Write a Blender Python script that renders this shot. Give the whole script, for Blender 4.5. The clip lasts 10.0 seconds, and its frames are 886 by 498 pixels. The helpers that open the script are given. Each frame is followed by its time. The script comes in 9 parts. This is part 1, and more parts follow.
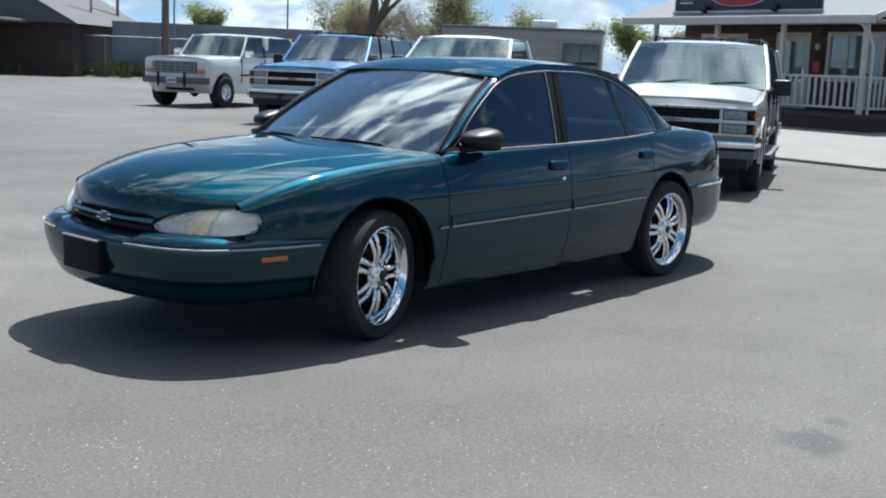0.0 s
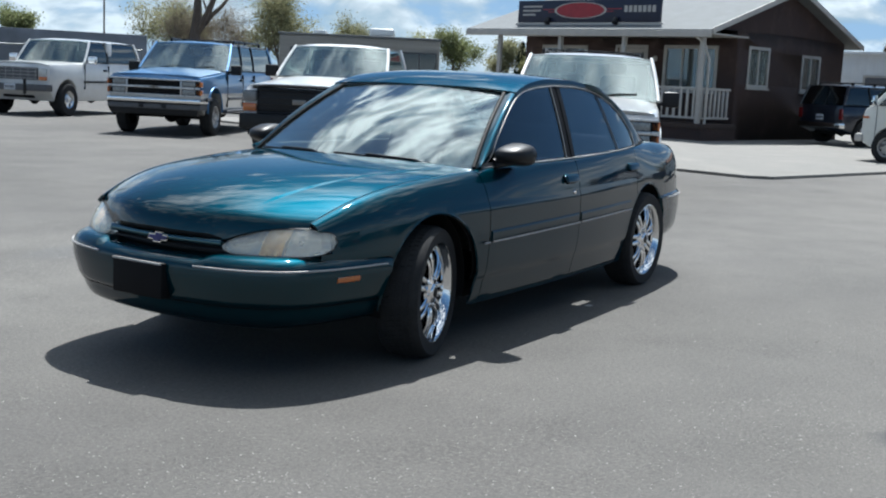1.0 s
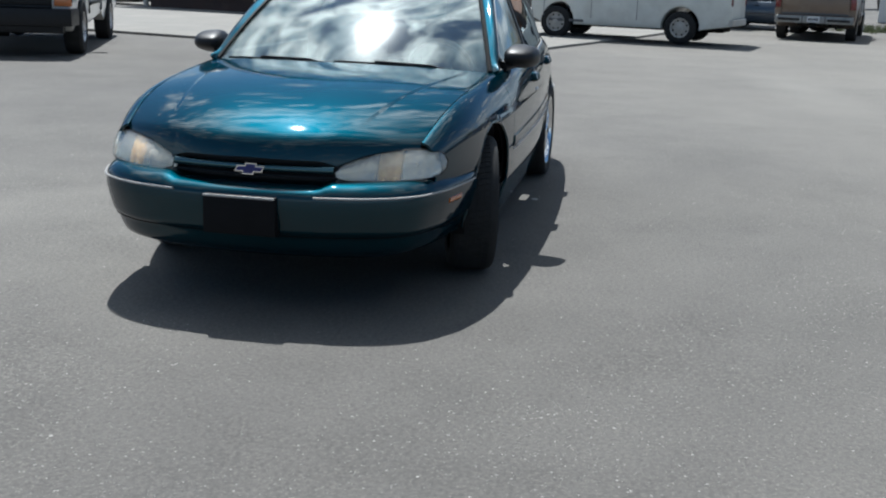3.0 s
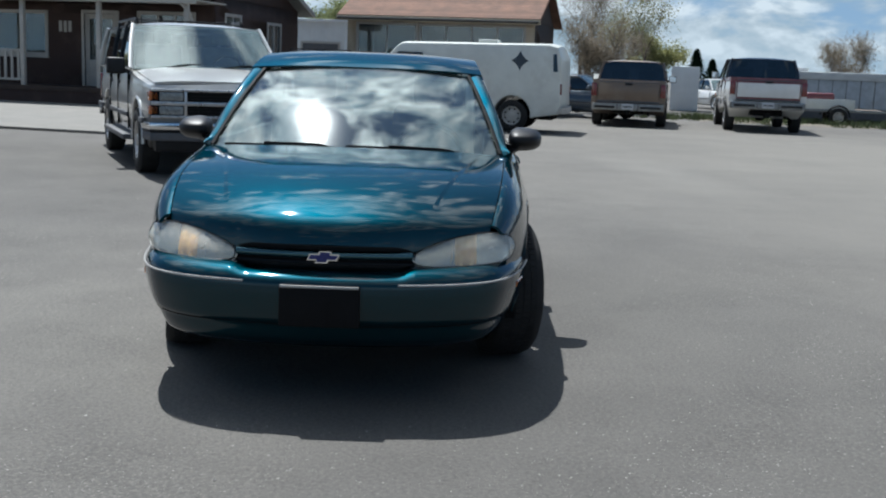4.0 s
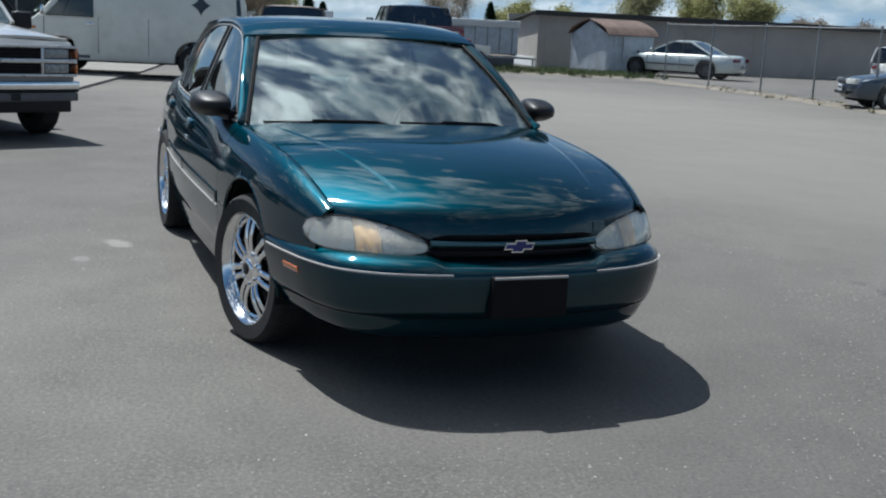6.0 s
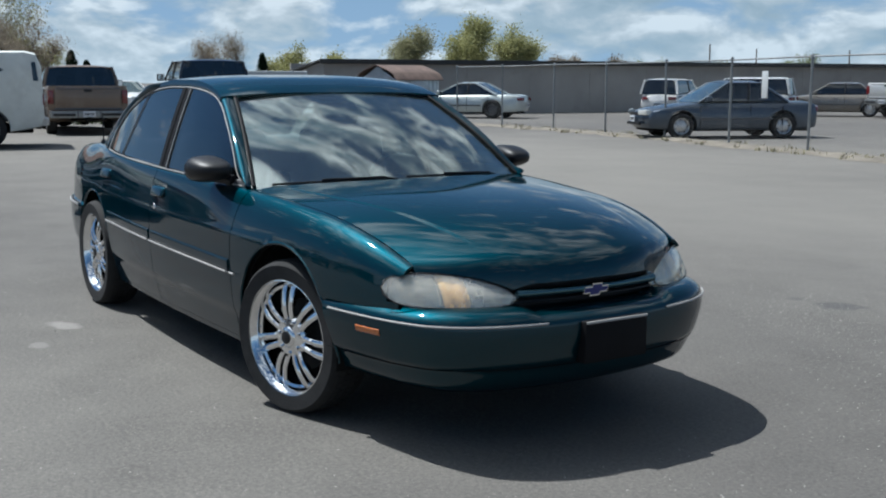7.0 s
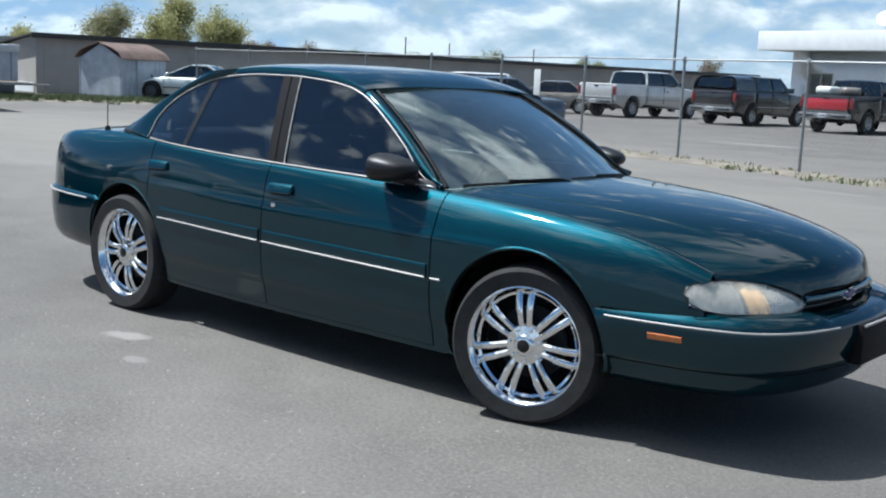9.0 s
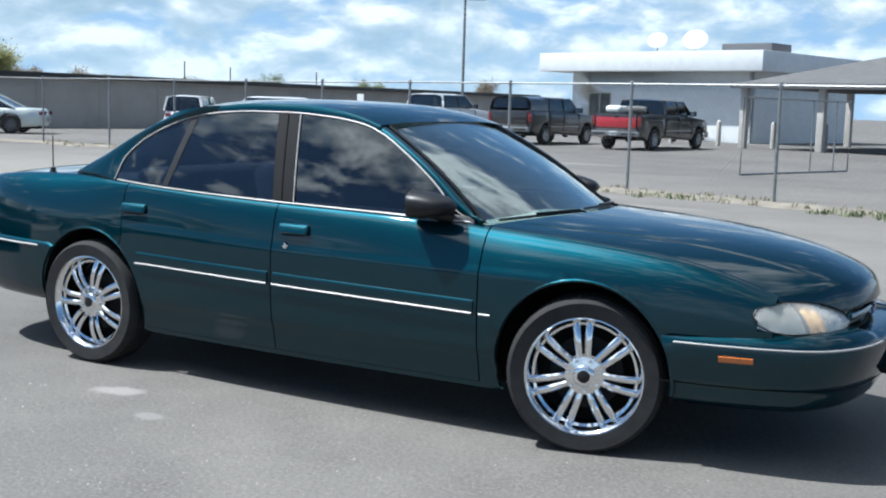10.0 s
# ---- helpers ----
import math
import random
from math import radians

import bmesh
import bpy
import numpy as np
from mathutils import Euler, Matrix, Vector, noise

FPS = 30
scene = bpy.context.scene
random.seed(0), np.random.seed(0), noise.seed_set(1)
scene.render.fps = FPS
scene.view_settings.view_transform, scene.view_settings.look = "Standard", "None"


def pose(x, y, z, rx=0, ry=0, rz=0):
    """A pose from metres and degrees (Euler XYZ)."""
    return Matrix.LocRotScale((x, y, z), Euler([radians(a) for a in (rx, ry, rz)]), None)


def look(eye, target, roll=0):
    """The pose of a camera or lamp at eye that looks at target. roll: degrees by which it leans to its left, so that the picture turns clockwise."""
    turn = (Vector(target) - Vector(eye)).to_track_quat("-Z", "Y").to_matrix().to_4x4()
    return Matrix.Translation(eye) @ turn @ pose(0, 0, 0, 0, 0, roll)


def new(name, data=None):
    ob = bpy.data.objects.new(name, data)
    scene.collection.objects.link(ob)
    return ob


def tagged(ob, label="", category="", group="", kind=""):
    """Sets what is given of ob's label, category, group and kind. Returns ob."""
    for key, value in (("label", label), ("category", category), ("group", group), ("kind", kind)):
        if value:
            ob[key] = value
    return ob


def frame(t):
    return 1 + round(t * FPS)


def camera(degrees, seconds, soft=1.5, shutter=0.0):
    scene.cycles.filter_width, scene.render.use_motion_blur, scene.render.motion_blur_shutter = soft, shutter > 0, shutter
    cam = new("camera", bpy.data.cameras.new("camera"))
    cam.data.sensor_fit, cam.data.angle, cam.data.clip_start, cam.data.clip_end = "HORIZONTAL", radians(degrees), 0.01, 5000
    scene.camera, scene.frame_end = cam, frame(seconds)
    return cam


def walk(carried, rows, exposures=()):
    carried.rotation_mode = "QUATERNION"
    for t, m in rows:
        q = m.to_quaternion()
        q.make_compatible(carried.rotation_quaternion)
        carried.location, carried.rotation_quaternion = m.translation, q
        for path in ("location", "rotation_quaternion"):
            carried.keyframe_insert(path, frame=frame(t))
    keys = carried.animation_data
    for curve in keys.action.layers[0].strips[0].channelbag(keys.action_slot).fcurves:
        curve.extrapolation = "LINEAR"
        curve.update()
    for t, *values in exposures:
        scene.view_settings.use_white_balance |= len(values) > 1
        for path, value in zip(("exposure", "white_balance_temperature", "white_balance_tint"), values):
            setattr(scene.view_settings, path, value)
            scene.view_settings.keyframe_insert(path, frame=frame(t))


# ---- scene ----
cam = camera(43.4, 10.0, soft=2.1)
PATH = [
    (0, (5.162, 4.554, 1.344), (3.678, 3.255, 1.017), 2.32),
    (0.5, (5.490, 4.077, 1.351), (3.913, 2.882, 1.057), 1.28),
    (1, (5.842, 3.613, 1.335), (4.156, 2.580, 1.035), 2.79),
    (1.5, (6.085, 3.114, 1.365), (4.309, 2.251, 1.052), 0.77),
    (2, (6.345, 2.603, 1.343), (4.493, 1.908, 1.062), 1.80),
    (2.5, (6.487, 2.093, 1.313), (4.597, 1.533, 0.988), -0.67),
    (2.7, (6.513, 1.893, 1.360), (4.614, 1.419, 0.946), 0.81),
    (3.8, (6.518, 0.665, 1.395), (4.560, 0.574, 0.995), 2.44),
    (4, (6.508, 0.443, 1.303), (4.536, 0.447, 0.9875), 2.14),
    (4.5, (6.446, -0.075, 1.335), (4.478, 0.071, 1.019), 1.58),
    (5, (6.310, -0.622, 1.379), (4.371, -0.315, 0.993), 2.84),
    (5.5, (6.186, -1.165, 1.374), (4.295, -0.601, 1.045), 0.24),
    (5.7, (6.128, -1.397, 1.369), (4.262, -0.772, 1.011), 1.52),
    (6.8, (5.632, -2.547, 1.369), (3.928, -1.554, 1.034), 1.20),
    (7, (5.494, -2.726, 1.360), (3.836, -1.648, 1.063), 0.07),
    (7.5, (5.150, -3.214, 1.366), (3.581, -2.009, 1.072), -0.94),
    (8, (4.741, -3.613, 1.332), (3.251, -2.309, 1.047), 0.46),
    (8.5, (4.353, -4.025, 1.332), (2.965, -2.631, 0.969), 0.82),
    (9, (3.905, -4.343, 1.366), (2.634, -2.831, 1.058), 2.59),
    (9.5, (3.493, -4.693, 1.353), (2.393, -3.054, 1.032), 2.46),
    (10, (2.977, -4.954, 1.383), (2.027, -3.212, 1.128), 1.69),
]
walk(cam, [(t, look(eye, target, roll)) for t, eye, target, roll in PATH],
     exposures=[(0, 0.85, 6080, 7), (0.5, 0.70, 6080, 7), (2.5, 0.62, 6080, 7), (4.0, 0.36, 6080, 7), (7.0, 0.34, 6040, 7), (8.0, 0.50, 6000, 7), (9.0, 0.74, 5950, 7), (10, 0.92, 5910, 7)])

# ---- light ----
SUN = Vector((-0.50, -0.242, 1.0)).normalized()
SUN_EL = math.asin(SUN.z)
SUN_AZ = math.atan2(SUN.x, SUN.y)

sun_data = bpy.data.lights.new("sun", "SUN")
sun_data.energy, sun_data.angle, sun_data.color = 5.0, radians(0.55), (1.0, 0.975, 0.94)
sun_lamp = new("sun", sun_data)
sun_lamp.matrix_world = look(SUN * 60, (0, 0, 0))

world = bpy.data.worlds.new("world")
scene.world = world
world.use_nodes = True
wn, wl = world.node_tree.nodes, world.node_tree.links
wn.clear()
w_out = wn.new("ShaderNodeOutputWorld")
w_bg = wn.new("ShaderNodeBackground")
w_bg.inputs["Strength"].default_value = 0.0305
w_sky = wn.new("ShaderNodeTexSky")
w_sky.sky_type = "NISHITA"
w_sky.sun_disc = False
w_sky.sun_elevation, w_sky.sun_rotation = SUN_EL, SUN_AZ
w_sky.altitude = 1400
w_sky.air_density, w_sky.dust_density, w_sky.ozone_density = 1.0, 0.0, 3.0
w_co = wn.new("ShaderNodeTexCoord")
w_sep = wn.new("ShaderNodeSeparateXYZ")
wl.new(w_co.outputs["Generated"], w_sep.inputs[0])


def wmath(op, a, b=None, c=None):
    n = wn.new("ShaderNodeMath")
    n.operation = op
    for k, v in enumerate((a, b, c)):
        if v is None:
            continue
        if isinstance(v, (int, float)):
            n.inputs[k].default_value = v
        else:
            wl.new(v, n.inputs[k])
    return n.outputs[0]


# a broken layer of cumulus: puffs that look smaller towards the horizon
w_z = wmath("MAXIMUM", w_sep.outputs["Z"], -0.02)
w_g = wmath("MULTIPLY_ADD", w_z, -1.9, 3.0)
w_pl = wn.new("ShaderNodeCombineXYZ")
wl.new(wmath("MULTIPLY", w_sep.outputs["X"], w_g), w_pl.inputs[0])
wl.new(wmath("MULTIPLY", w_sep.outputs["Y"], w_g), w_pl.inputs[1])
wl.new(wmath("MULTIPLY", wmath("MULTIPLY", w_z, 2.1), w_g), w_pl.inputs[2])


def wnoise(scale, detail, rough, offset, distort=0.0):
    mp = wn.new("ShaderNodeMapping")
    mp.inputs["Location"].default_value = offset
    wl.new(w_pl.outputs[0], mp.inputs[0])
    n = wn.new("ShaderNodeTexNoise")
    n.inputs["Scale"].default_value, n.inputs["Detail"].default_value = scale, detail
    n.inputs["Roughness"].default_value, n.inputs["Distortion"].default_value = rough, distort
    wl.new(mp.outputs[0], n.inputs["Vector"])
    return n.outputs["Fac"]


def wramp(fac, stops):
    n = wn.new("ShaderNodeValToRGB")
    el = n.color_ramp.elements
    el[0].position, el[0].color = stops[0][0], (*stops[0][1], 1)
    el[1].position, el[1].color = stops[-1][0], (*stops[-1][1], 1)
    for p, c in stops[1:-1]:
        e = el.new(p)
        e.color = (*c, 1)
    wl.new(fac, n.inputs[0])
    return n.outputs[0]


cl_big = wnoise(1.1, 2.0, 0.5, (7.3, 2.2, 0.0))
cl_puff = wnoise(4.4, 9.0, 0.54, (3.1, 1.7, 0.0), 0.25)
cl_above = wnoise(4.4, 5.0, 0.50, (3.1, 1.7, 0.10), 0.25)
density = wmath("ADD", wmath("MULTIPLY", cl_puff, 0.72), wmath("MULTIPLY", cl_big, 0.34))
density = wmath("MULTIPLY_ADD", wmath("MINIMUM", w_z, 0.5), 0.02, wmath("ADD", density, 0.022))
# the layer thins out overhead, where the blue is deep and clear
w_high = wmath("MINIMUM", wmath("MAXIMUM", wmath("MULTIPLY_ADD", w_z, 12.0, -11.3), 0.0), 1.0)
density = wmath("MULTIPLY_ADD", w_high, -0.09, density)
# few clouds between the bank along the horizon and the broken layer higher up
w_gap = wmath("MINIMUM", wmath("MULTIPLY_ADD", w_z, 11.0, -1.2), wmath("MULTIPLY_ADD", w_z, -6.0, 4.1))
w_gap = wmath("MINIMUM", wmath("MAXIMUM", w_gap, 0.0), 1.0)
density = wmath("MULTIPLY_ADD", w_gap, -0.150, density)
w_low = wmath("MINIMUM", wmath("MAXIMUM", wmath("MULTIPLY_ADD", w_z, -9.0, 1.3), 0.0), 1.0)
density = wmath("MULTIPLY_ADD", w_low, 0.045, density)
cover = wramp(density, [(0.475, (0, 0, 0)), (0.53, (0.6,) * 3), (0.585, (1, 1, 1))])
relief = wmath("MULTIPLY_ADD", wmath("SUBTRACT", cl_puff, cl_above), 2.4, 0.55)
cloud_col = wramp(relief, [(0.10, (4.6, 6.4, 7.9)), (0.40, (8.4, 10.0, 11.4)), (0.60, (14.0, 14.5, 15.0)), (0.85, (24.0, 24.4, 24.6))])
# the blue of the sky a little above the haze of the horizon
w_up = wn.new("ShaderNodeCombineXYZ")
wl.new(w_sep.outputs["X"], w_up.inputs[0])
wl.new(w_sep.outputs["Y"], w_up.inputs[1])
wl.new(wmath("MULTIPLY_ADD", w_z, 0.8, 0.26), w_up.inputs[2])
wl.new(w_up.outputs[0], w_sky.inputs["Vector"])
w_gain = wn.new("ShaderNodeVectorMath")
w_gain.operation = "SCALE"
wl.new(w_sky.outputs[0], w_gain.inputs[0])
# clouds and air scatter the light forwards: both brighten smoothly towards the sun
w_dot = wn.new("ShaderNodeVectorMath")
w_dot.operation = "DOT_PRODUCT"
w_dot.inputs[1].default_value = SUN
wl.new(w_co.outputs["Generated"], w_dot.inputs[0])
w_glow = wmath("POWER", wmath("MAXIMUM", w_dot.outputs["Value"], 0.0), 6.0)
w_lit = wn.new("ShaderNodeVectorMath")
w_lit.operation = "SCALE"
wl.new(cloud_col, w_lit.inputs[0])
wl.new(wmath("MULTIPLY_ADD", w_glow, 1.9, 1.0), w_lit.inputs["Scale"])
wl.new(wmath("MULTIPLY_ADD", w_glow, 1.3, 1.6), w_gain.inputs["Scale"])
w_mix = wn.new("ShaderNodeMix")
w_mix.data_type = "RGBA"
wl.new(cover, w_mix.inputs["Factor"])
w_veil = wn.new("ShaderNodeMix")
w_veil.data_type = "RGBA"
wl.new(wmath("MAXIMUM", wmath("MULTIPLY_ADD", w_z, -0.75, 0.55), 0.08), w_veil.inputs["Factor"])
w_veil.inputs["B"].default_value = (4.0, 9.6, 18.0, 1)
wl.new(w_gain.outputs[0], w_veil.inputs["A"])
wl.new(w_veil.outputs["Result"], w_mix.inputs["A"])
wl.new(w_lit.outputs[0], w_mix.inputs["B"])
# pale haze low over the horizon
w_haze = wn.new("ShaderNodeMix")
w_haze.data_type = "RGBA"
w_haze.inputs["B"].default_value = (11.0, 14.8, 17.6, 1)
wl.new(wmath("MAXIMUM", wmath("MULTIPLY_ADD", w_z, -2.2, 0.62), 0.0), w_haze.inputs["Factor"])
wl.new(w_mix.outputs["Result"], w_haze.inputs["A"])
wl.new(w_haze.outputs["Result"], w_bg.inputs["Color"])
wl.new(w_bg.outputs[0], w_out.inputs["Surface"])

# ---- materials ----
MATS = {}


def nodes_of(name):
    m = bpy.data.materials.new(name)
    m.use_nodes = True
    m.node_tree.nodes.clear()
    return m, m.node_tree.nodes, m.node_tree.links


def tex_noise(n, l, scale, detail=4.0, rough=0.55, coord="Object", stretch=(1, 1, 1)):
    tc = n.new("ShaderNodeTexCoord")
    mp = n.new("ShaderNodeMapping")
    mp.inputs["Scale"].default_value = stretch
    l.new(tc.outputs[coord], mp.inputs[0])
    t = n.new("ShaderNodeTexNoise")
    t.inputs["Scale"].default_value, t.inputs["Detail"].default_value, t.inputs["Roughness"].default_value = scale, detail, rough
    l.new(mp.outputs[0], t.inputs["Vector"])
    return t.outputs["Fac"]


def ramp(n, l, fac, stops):
    r = n.new("ShaderNodeValToRGB")
    el = r.color_ramp.elements
    el[0].position, el[0].color = stops[0][0], (*stops[0][1], 1)
    el[1].position, el[1].color = stops[-1][0], (*stops[-1][1], 1)
    for p, c in stops[1:-1]:
        e = el.new(p)
        e.color = (*c, 1)
    l.new(fac, r.inputs[0])
    return r.outputs[0]


def mixc(n, l, fac, a, b, blend="MIX"):
    m = n.new("ShaderNodeMix")
    m.data_type, m.blend_type = "RGBA", blend
    for sock, v in (("Factor", fac), ("A", a), ("B", b)):
        if isinstance(v, (int, float)):
            m.inputs[sock].default_value = v
        elif isinstance(v, tuple):
            m.inputs[sock].default_value = (*v, 1)
        else:
            l.new(v, m.inputs[sock])
    return m.outputs["Result"]


def surface(name, color, rough=0.6, metal=0.0, coat=0.0, vary=0.25, scale=6.0, fine=80.0, bump=0.0, bump_scale=60.0,
            spec=0.5, stretch=(1, 1, 1), dirt=None, rough_vary=0.12, emit=None, coord="Object", per_object=0.0):
    """A Principled material with variation at two scales, and relief."""
    if name in MATS:
        return MATS[name]
    m, n, l = nodes_of(name)
    out = n.new("ShaderNodeOutputMaterial")
    b = n.new("ShaderNodeBsdfPrincipled")
    l.new(b.outputs[0], out.inputs["Surface"])
    big = tex_noise(n, l, scale, 5, 0.6, coord, stretch)
    small = tex_noise(n, l, fine, 3, 0.6, coord, stretch)
    dark = tuple(c * (1 - vary) for c in color)
    light = tuple(min(1.0, c * (1 + vary * 0.7)) for c in color)
    col = ramp(n, l, big, [(0.3, dark), (0.7, light)])
    fin = ramp(n, l, small, [(0.3, (1 - vary * 0.5,) * 3), (0.7, (1 + 0 * vary,) * 3)])
    col = mixc(n, l, 1.0, col, fin, "MULTIPLY")
    if per_object:
        oi = n.new("ShaderNodeObjectInfo")
        rr = ramp(n, l, oi.outputs["Random"], [(0.0, (1 - per_object,) * 3), (1.0, (1.0,) * 3)])
        col = mixc(n, l, 1.0, col, rr, "MULTIPLY")
    if dirt:
        dn = tex_noise(n, l, scale * 0.6, 7, 0.7, coord)
        col = mixc(n, l, ramp(n, l, dn, [(0.52, (0, 0, 0)), (0.72, (dirt[1],) * 3)]), col, dirt[0])
    l.new(col, b.inputs["Base Color"])
    rm = n.new("ShaderNodeMapRange")
    rm.inputs["To Min"].default_value, rm.inputs["To Max"].default_value = max(0.02, rough - rough_vary), min(1, rough + rough_vary)
    l.new(big, rm.inputs["Value"])
    l.new(rm.outputs[0], b.inputs["Roughness"])
    b.inputs["Metallic"].default_value = metal
    b.inputs["Specular IOR Level"].default_value = spec
    b.inputs["Coat Weight"].default_value = coat
    b.inputs["Coat Roughness"].default_value = 0.035
    if emit:
        b.inputs["Emission Color"].default_value = (*emit[0], 1)
        b.inputs["Emission Strength"].default_value = emit[1]
    if bump:
        bn = tex_noise(n, l, bump_scale, 4, 0.6, coord, stretch)
        bp = n.new("ShaderNodeBump")
        bp.inputs["Strength"].default_value, bp.inputs["Distance"].default_value = bump, 0.01
        l.new(bn, bp.inputs["Height"])
        l.new(bp.outputs[0], b.inputs["Normal"])
    MATS[name] = m
    return m


def glass(name, tint=(0.6, 0.65, 0.63), rough=0.0, ior=1.5, haze=0.0, haze_color=(0.5, 0.52, 0.5), film=0.0):
    """A thin pane: tinted straight-through light, and a mirror that grows towards grazing angles; haze: a pale diffuse
    veil, for dust, a clouded lens, or cabin light and sky reflection painted in.
    """
    if name in MATS:
        return MATS[name]
    m, n, l = nodes_of(name)
    out = n.new("ShaderNodeOutputMaterial")
    tr = n.new("ShaderNodeBsdfTransparent")
    tr.inputs[0].default_value = (*tint, 1)
    gl = n.new("ShaderNodeBsdfGlossy")
    gl.inputs["Roughness"].default_value = rough
    gl.inputs["Color"].default_value = (0.93, 0.98, 0.98, 1)
    lw = n.new("ShaderNodeLayerWeight")
    lw.inputs["Blend"].default_value = 0.5
    pw = n.new("ShaderNodeMath")
    pw.operation = "POWER"
    pw.inputs[1].default_value = 4.2
    l.new(lw.outputs["Facing"], pw.inputs[0])
    f0 = ((ior - 1) / (ior + 1)) ** 2
    fr = n.new("ShaderNodeMath")
    fr.operation = "MULTIPLY_ADD"
    fr.inputs[1].default_value, fr.inputs[2].default_value = 1 - f0, f0
    l.new(pw.outputs[0], fr.inputs[0])
    mx = n.new("ShaderNodeMixShader")
    l.new(fr.outputs[0], mx.inputs[0])
    l.new(tr.outputs[0], mx.inputs[1])
    l.new(gl.outputs[0], mx.inputs[2])
    last = mx.outputs[0]
    if film:
        g2 = n.new("ShaderNodeBsdfGlossy")
        g2.inputs["Roughness"].default_value = 0.16
        m3 = n.new("ShaderNodeMixShader")
        m3.inputs[0].default_value = film
        l.new(last, m3.inputs[1])
        l.new(g2.outputs[0], m3.inputs[2])
        last = m3.outputs[0]
    if haze:
        df = n.new("ShaderNodeBsdfDiffuse")
        df.inputs[0].default_value = (*haze_color, 1)
        dn = tex_noise(n, l, 5.0, 6, 0.65)
        k = ramp(n, l, dn, [(0.3, (haze * 0.4,) * 3), (0.7, (haze,) * 3)])
        m2 = n.new("ShaderNodeMixShader")
        l.new(k, m2.inputs[0])
        l.new(last, m2.inputs[1])
        l.new(df.outputs[0], m2.inputs[2])
        last = m2.outputs[0]
    l.new(last, out.inputs["Surface"])
    MATS[name] = m
    return m


def paint(name, color, metal=0.0, rough=0.35, coat=0.8, dirt=0.12):
    return surface(name, color, rough=rough, metal=metal, coat=coat, vary=0.10, scale=2.2, fine=240.0,
                   dirt=((0.30, 0.27, 0.23), dirt), rough_vary=0.06)


M_CHROME = surface("chrome", (0.78, 0.79, 0.80), rough=0.07, metal=1.0, vary=0.05, rough_vary=0.03)
M_BRIGHT = surface("bright_trim", (0.36, 0.35, 0.335), rough=0.5, metal=0.15, vary=0.10)
M_ALLOY = surface("alloy", (0.55, 0.55, 0.55), rough=0.3, metal=0.9, vary=0.15, scale=20)
M_STEEL = surface("galvanised_steel", (0.27, 0.28, 0.28), rough=0.5, metal=0.7, vary=0.25, scale=9)
M_RUBBER = surface("tyre_rubber", (0.025, 0.025, 0.025), rough=0.85, vary=0.35, scale=14, bump=0.15, bump_scale=120, spec=0.3)
M_BLACK = surface("black_plastic", (0.012, 0.012, 0.013), rough=0.42, spec=0.3, vary=0.3, scale=15, bump=0.05, bump_scale=300)
M_TRIMGREY = surface("grey_trim", (0.10, 0.10, 0.105), rough=0.55, vary=0.2, scale=12)
M_UNDER = surface("underbody", (0.012, 0.012, 0.012), rough=0.95, vary=0.3, scale=8, spec=0.1)
M_CLOTH = surface("grey_cloth", (0.20, 0.21, 0.22), rough=0.9, vary=0.2, scale=10, bump=0.2, bump_scale=350)
M_DASH = surface("grey_green_dash", (0.30, 0.34, 0.32), rough=0.7, vary=0.12, scale=8, bump=0.06, bump_scale=300)
M_AMBER = surface("amber_lens", (0.50, 0.13, 0.02), rough=0.15, vary=0.15, scale=60, coat=0.8)
M_RED = surface("red_lens", (0.15, 0.010, 0.012), rough=0.15, vary=0.15, scale=60, coat=0.8)
M_LENS = surface("lamp_lens", (0.62, 0.62, 0.58), rough=0.16, vary=0.22, scale=30, fine=140, coat=1.0, bump=0.25, bump_scale=90)
M_GLASS = glass("car_glass", (0.66, 0.75, 0.73), ior=2.3, haze=0.017, haze_color=(0.62, 0.66, 0.62), film=0.012)
# its green-grey haze paints in the light from cabin and dash
M_GLASS_PALE = glass("pale_green_car_glass", (0.70, 0.78, 0.76), ior=2.3, haze=0.035, haze_color=(0.50, 0.60, 0.57))
M_GLASS_TINT = glass("tinted_car_glass", (0.20, 0.23, 0.275), ior=1.75, haze=0.002)
# the strong pale haze is a painted reflection of the sky
M_GLASS_HOUSE = glass("window_glass", (0.70, 0.73, 0.73), ior=1.9, haze=0.12, haze_color=(0.60, 0.64, 0.60))
M_WHITE = paint("white_paint", (0.72, 0.72, 0.70), dirt=0.10)
M_PLATE = surface("number_plate", (0.55, 0.57, 0.60), rough=0.4, vary=0.15, scale=30)

# ---- mesh helpers ----
def sharpen(bm, limit=38.0):
    bm.normal_update()
    for f in bm.faces:
        f.smooth = True
    for e in bm.edges:
        if len(e.link_faces) == 2:
            e.smooth = e.calc_face_angle(0.0) < radians(limit)


def to_mesh(name, bm, material, limit=38.0):
    sharpen(bm, limit)
    me = bpy.data.meshes.new(name)
    bm.to_mesh(me)
    bm.free()
    me.materials.append(material)
    return me


def part(name, bm, material, parent=None, label="", limit=38.0):
    ob = new(name, to_mesh(name, bm, material, limit))
    ob.parent = parent
    return tagged(ob, label)


def empty(name, m=None, parent=None):
    ob = new(name)
    ob.empty_display_size = 0.2
    ob.parent = parent
    if m is not None:
        ob.matrix_basis = m
    return ob


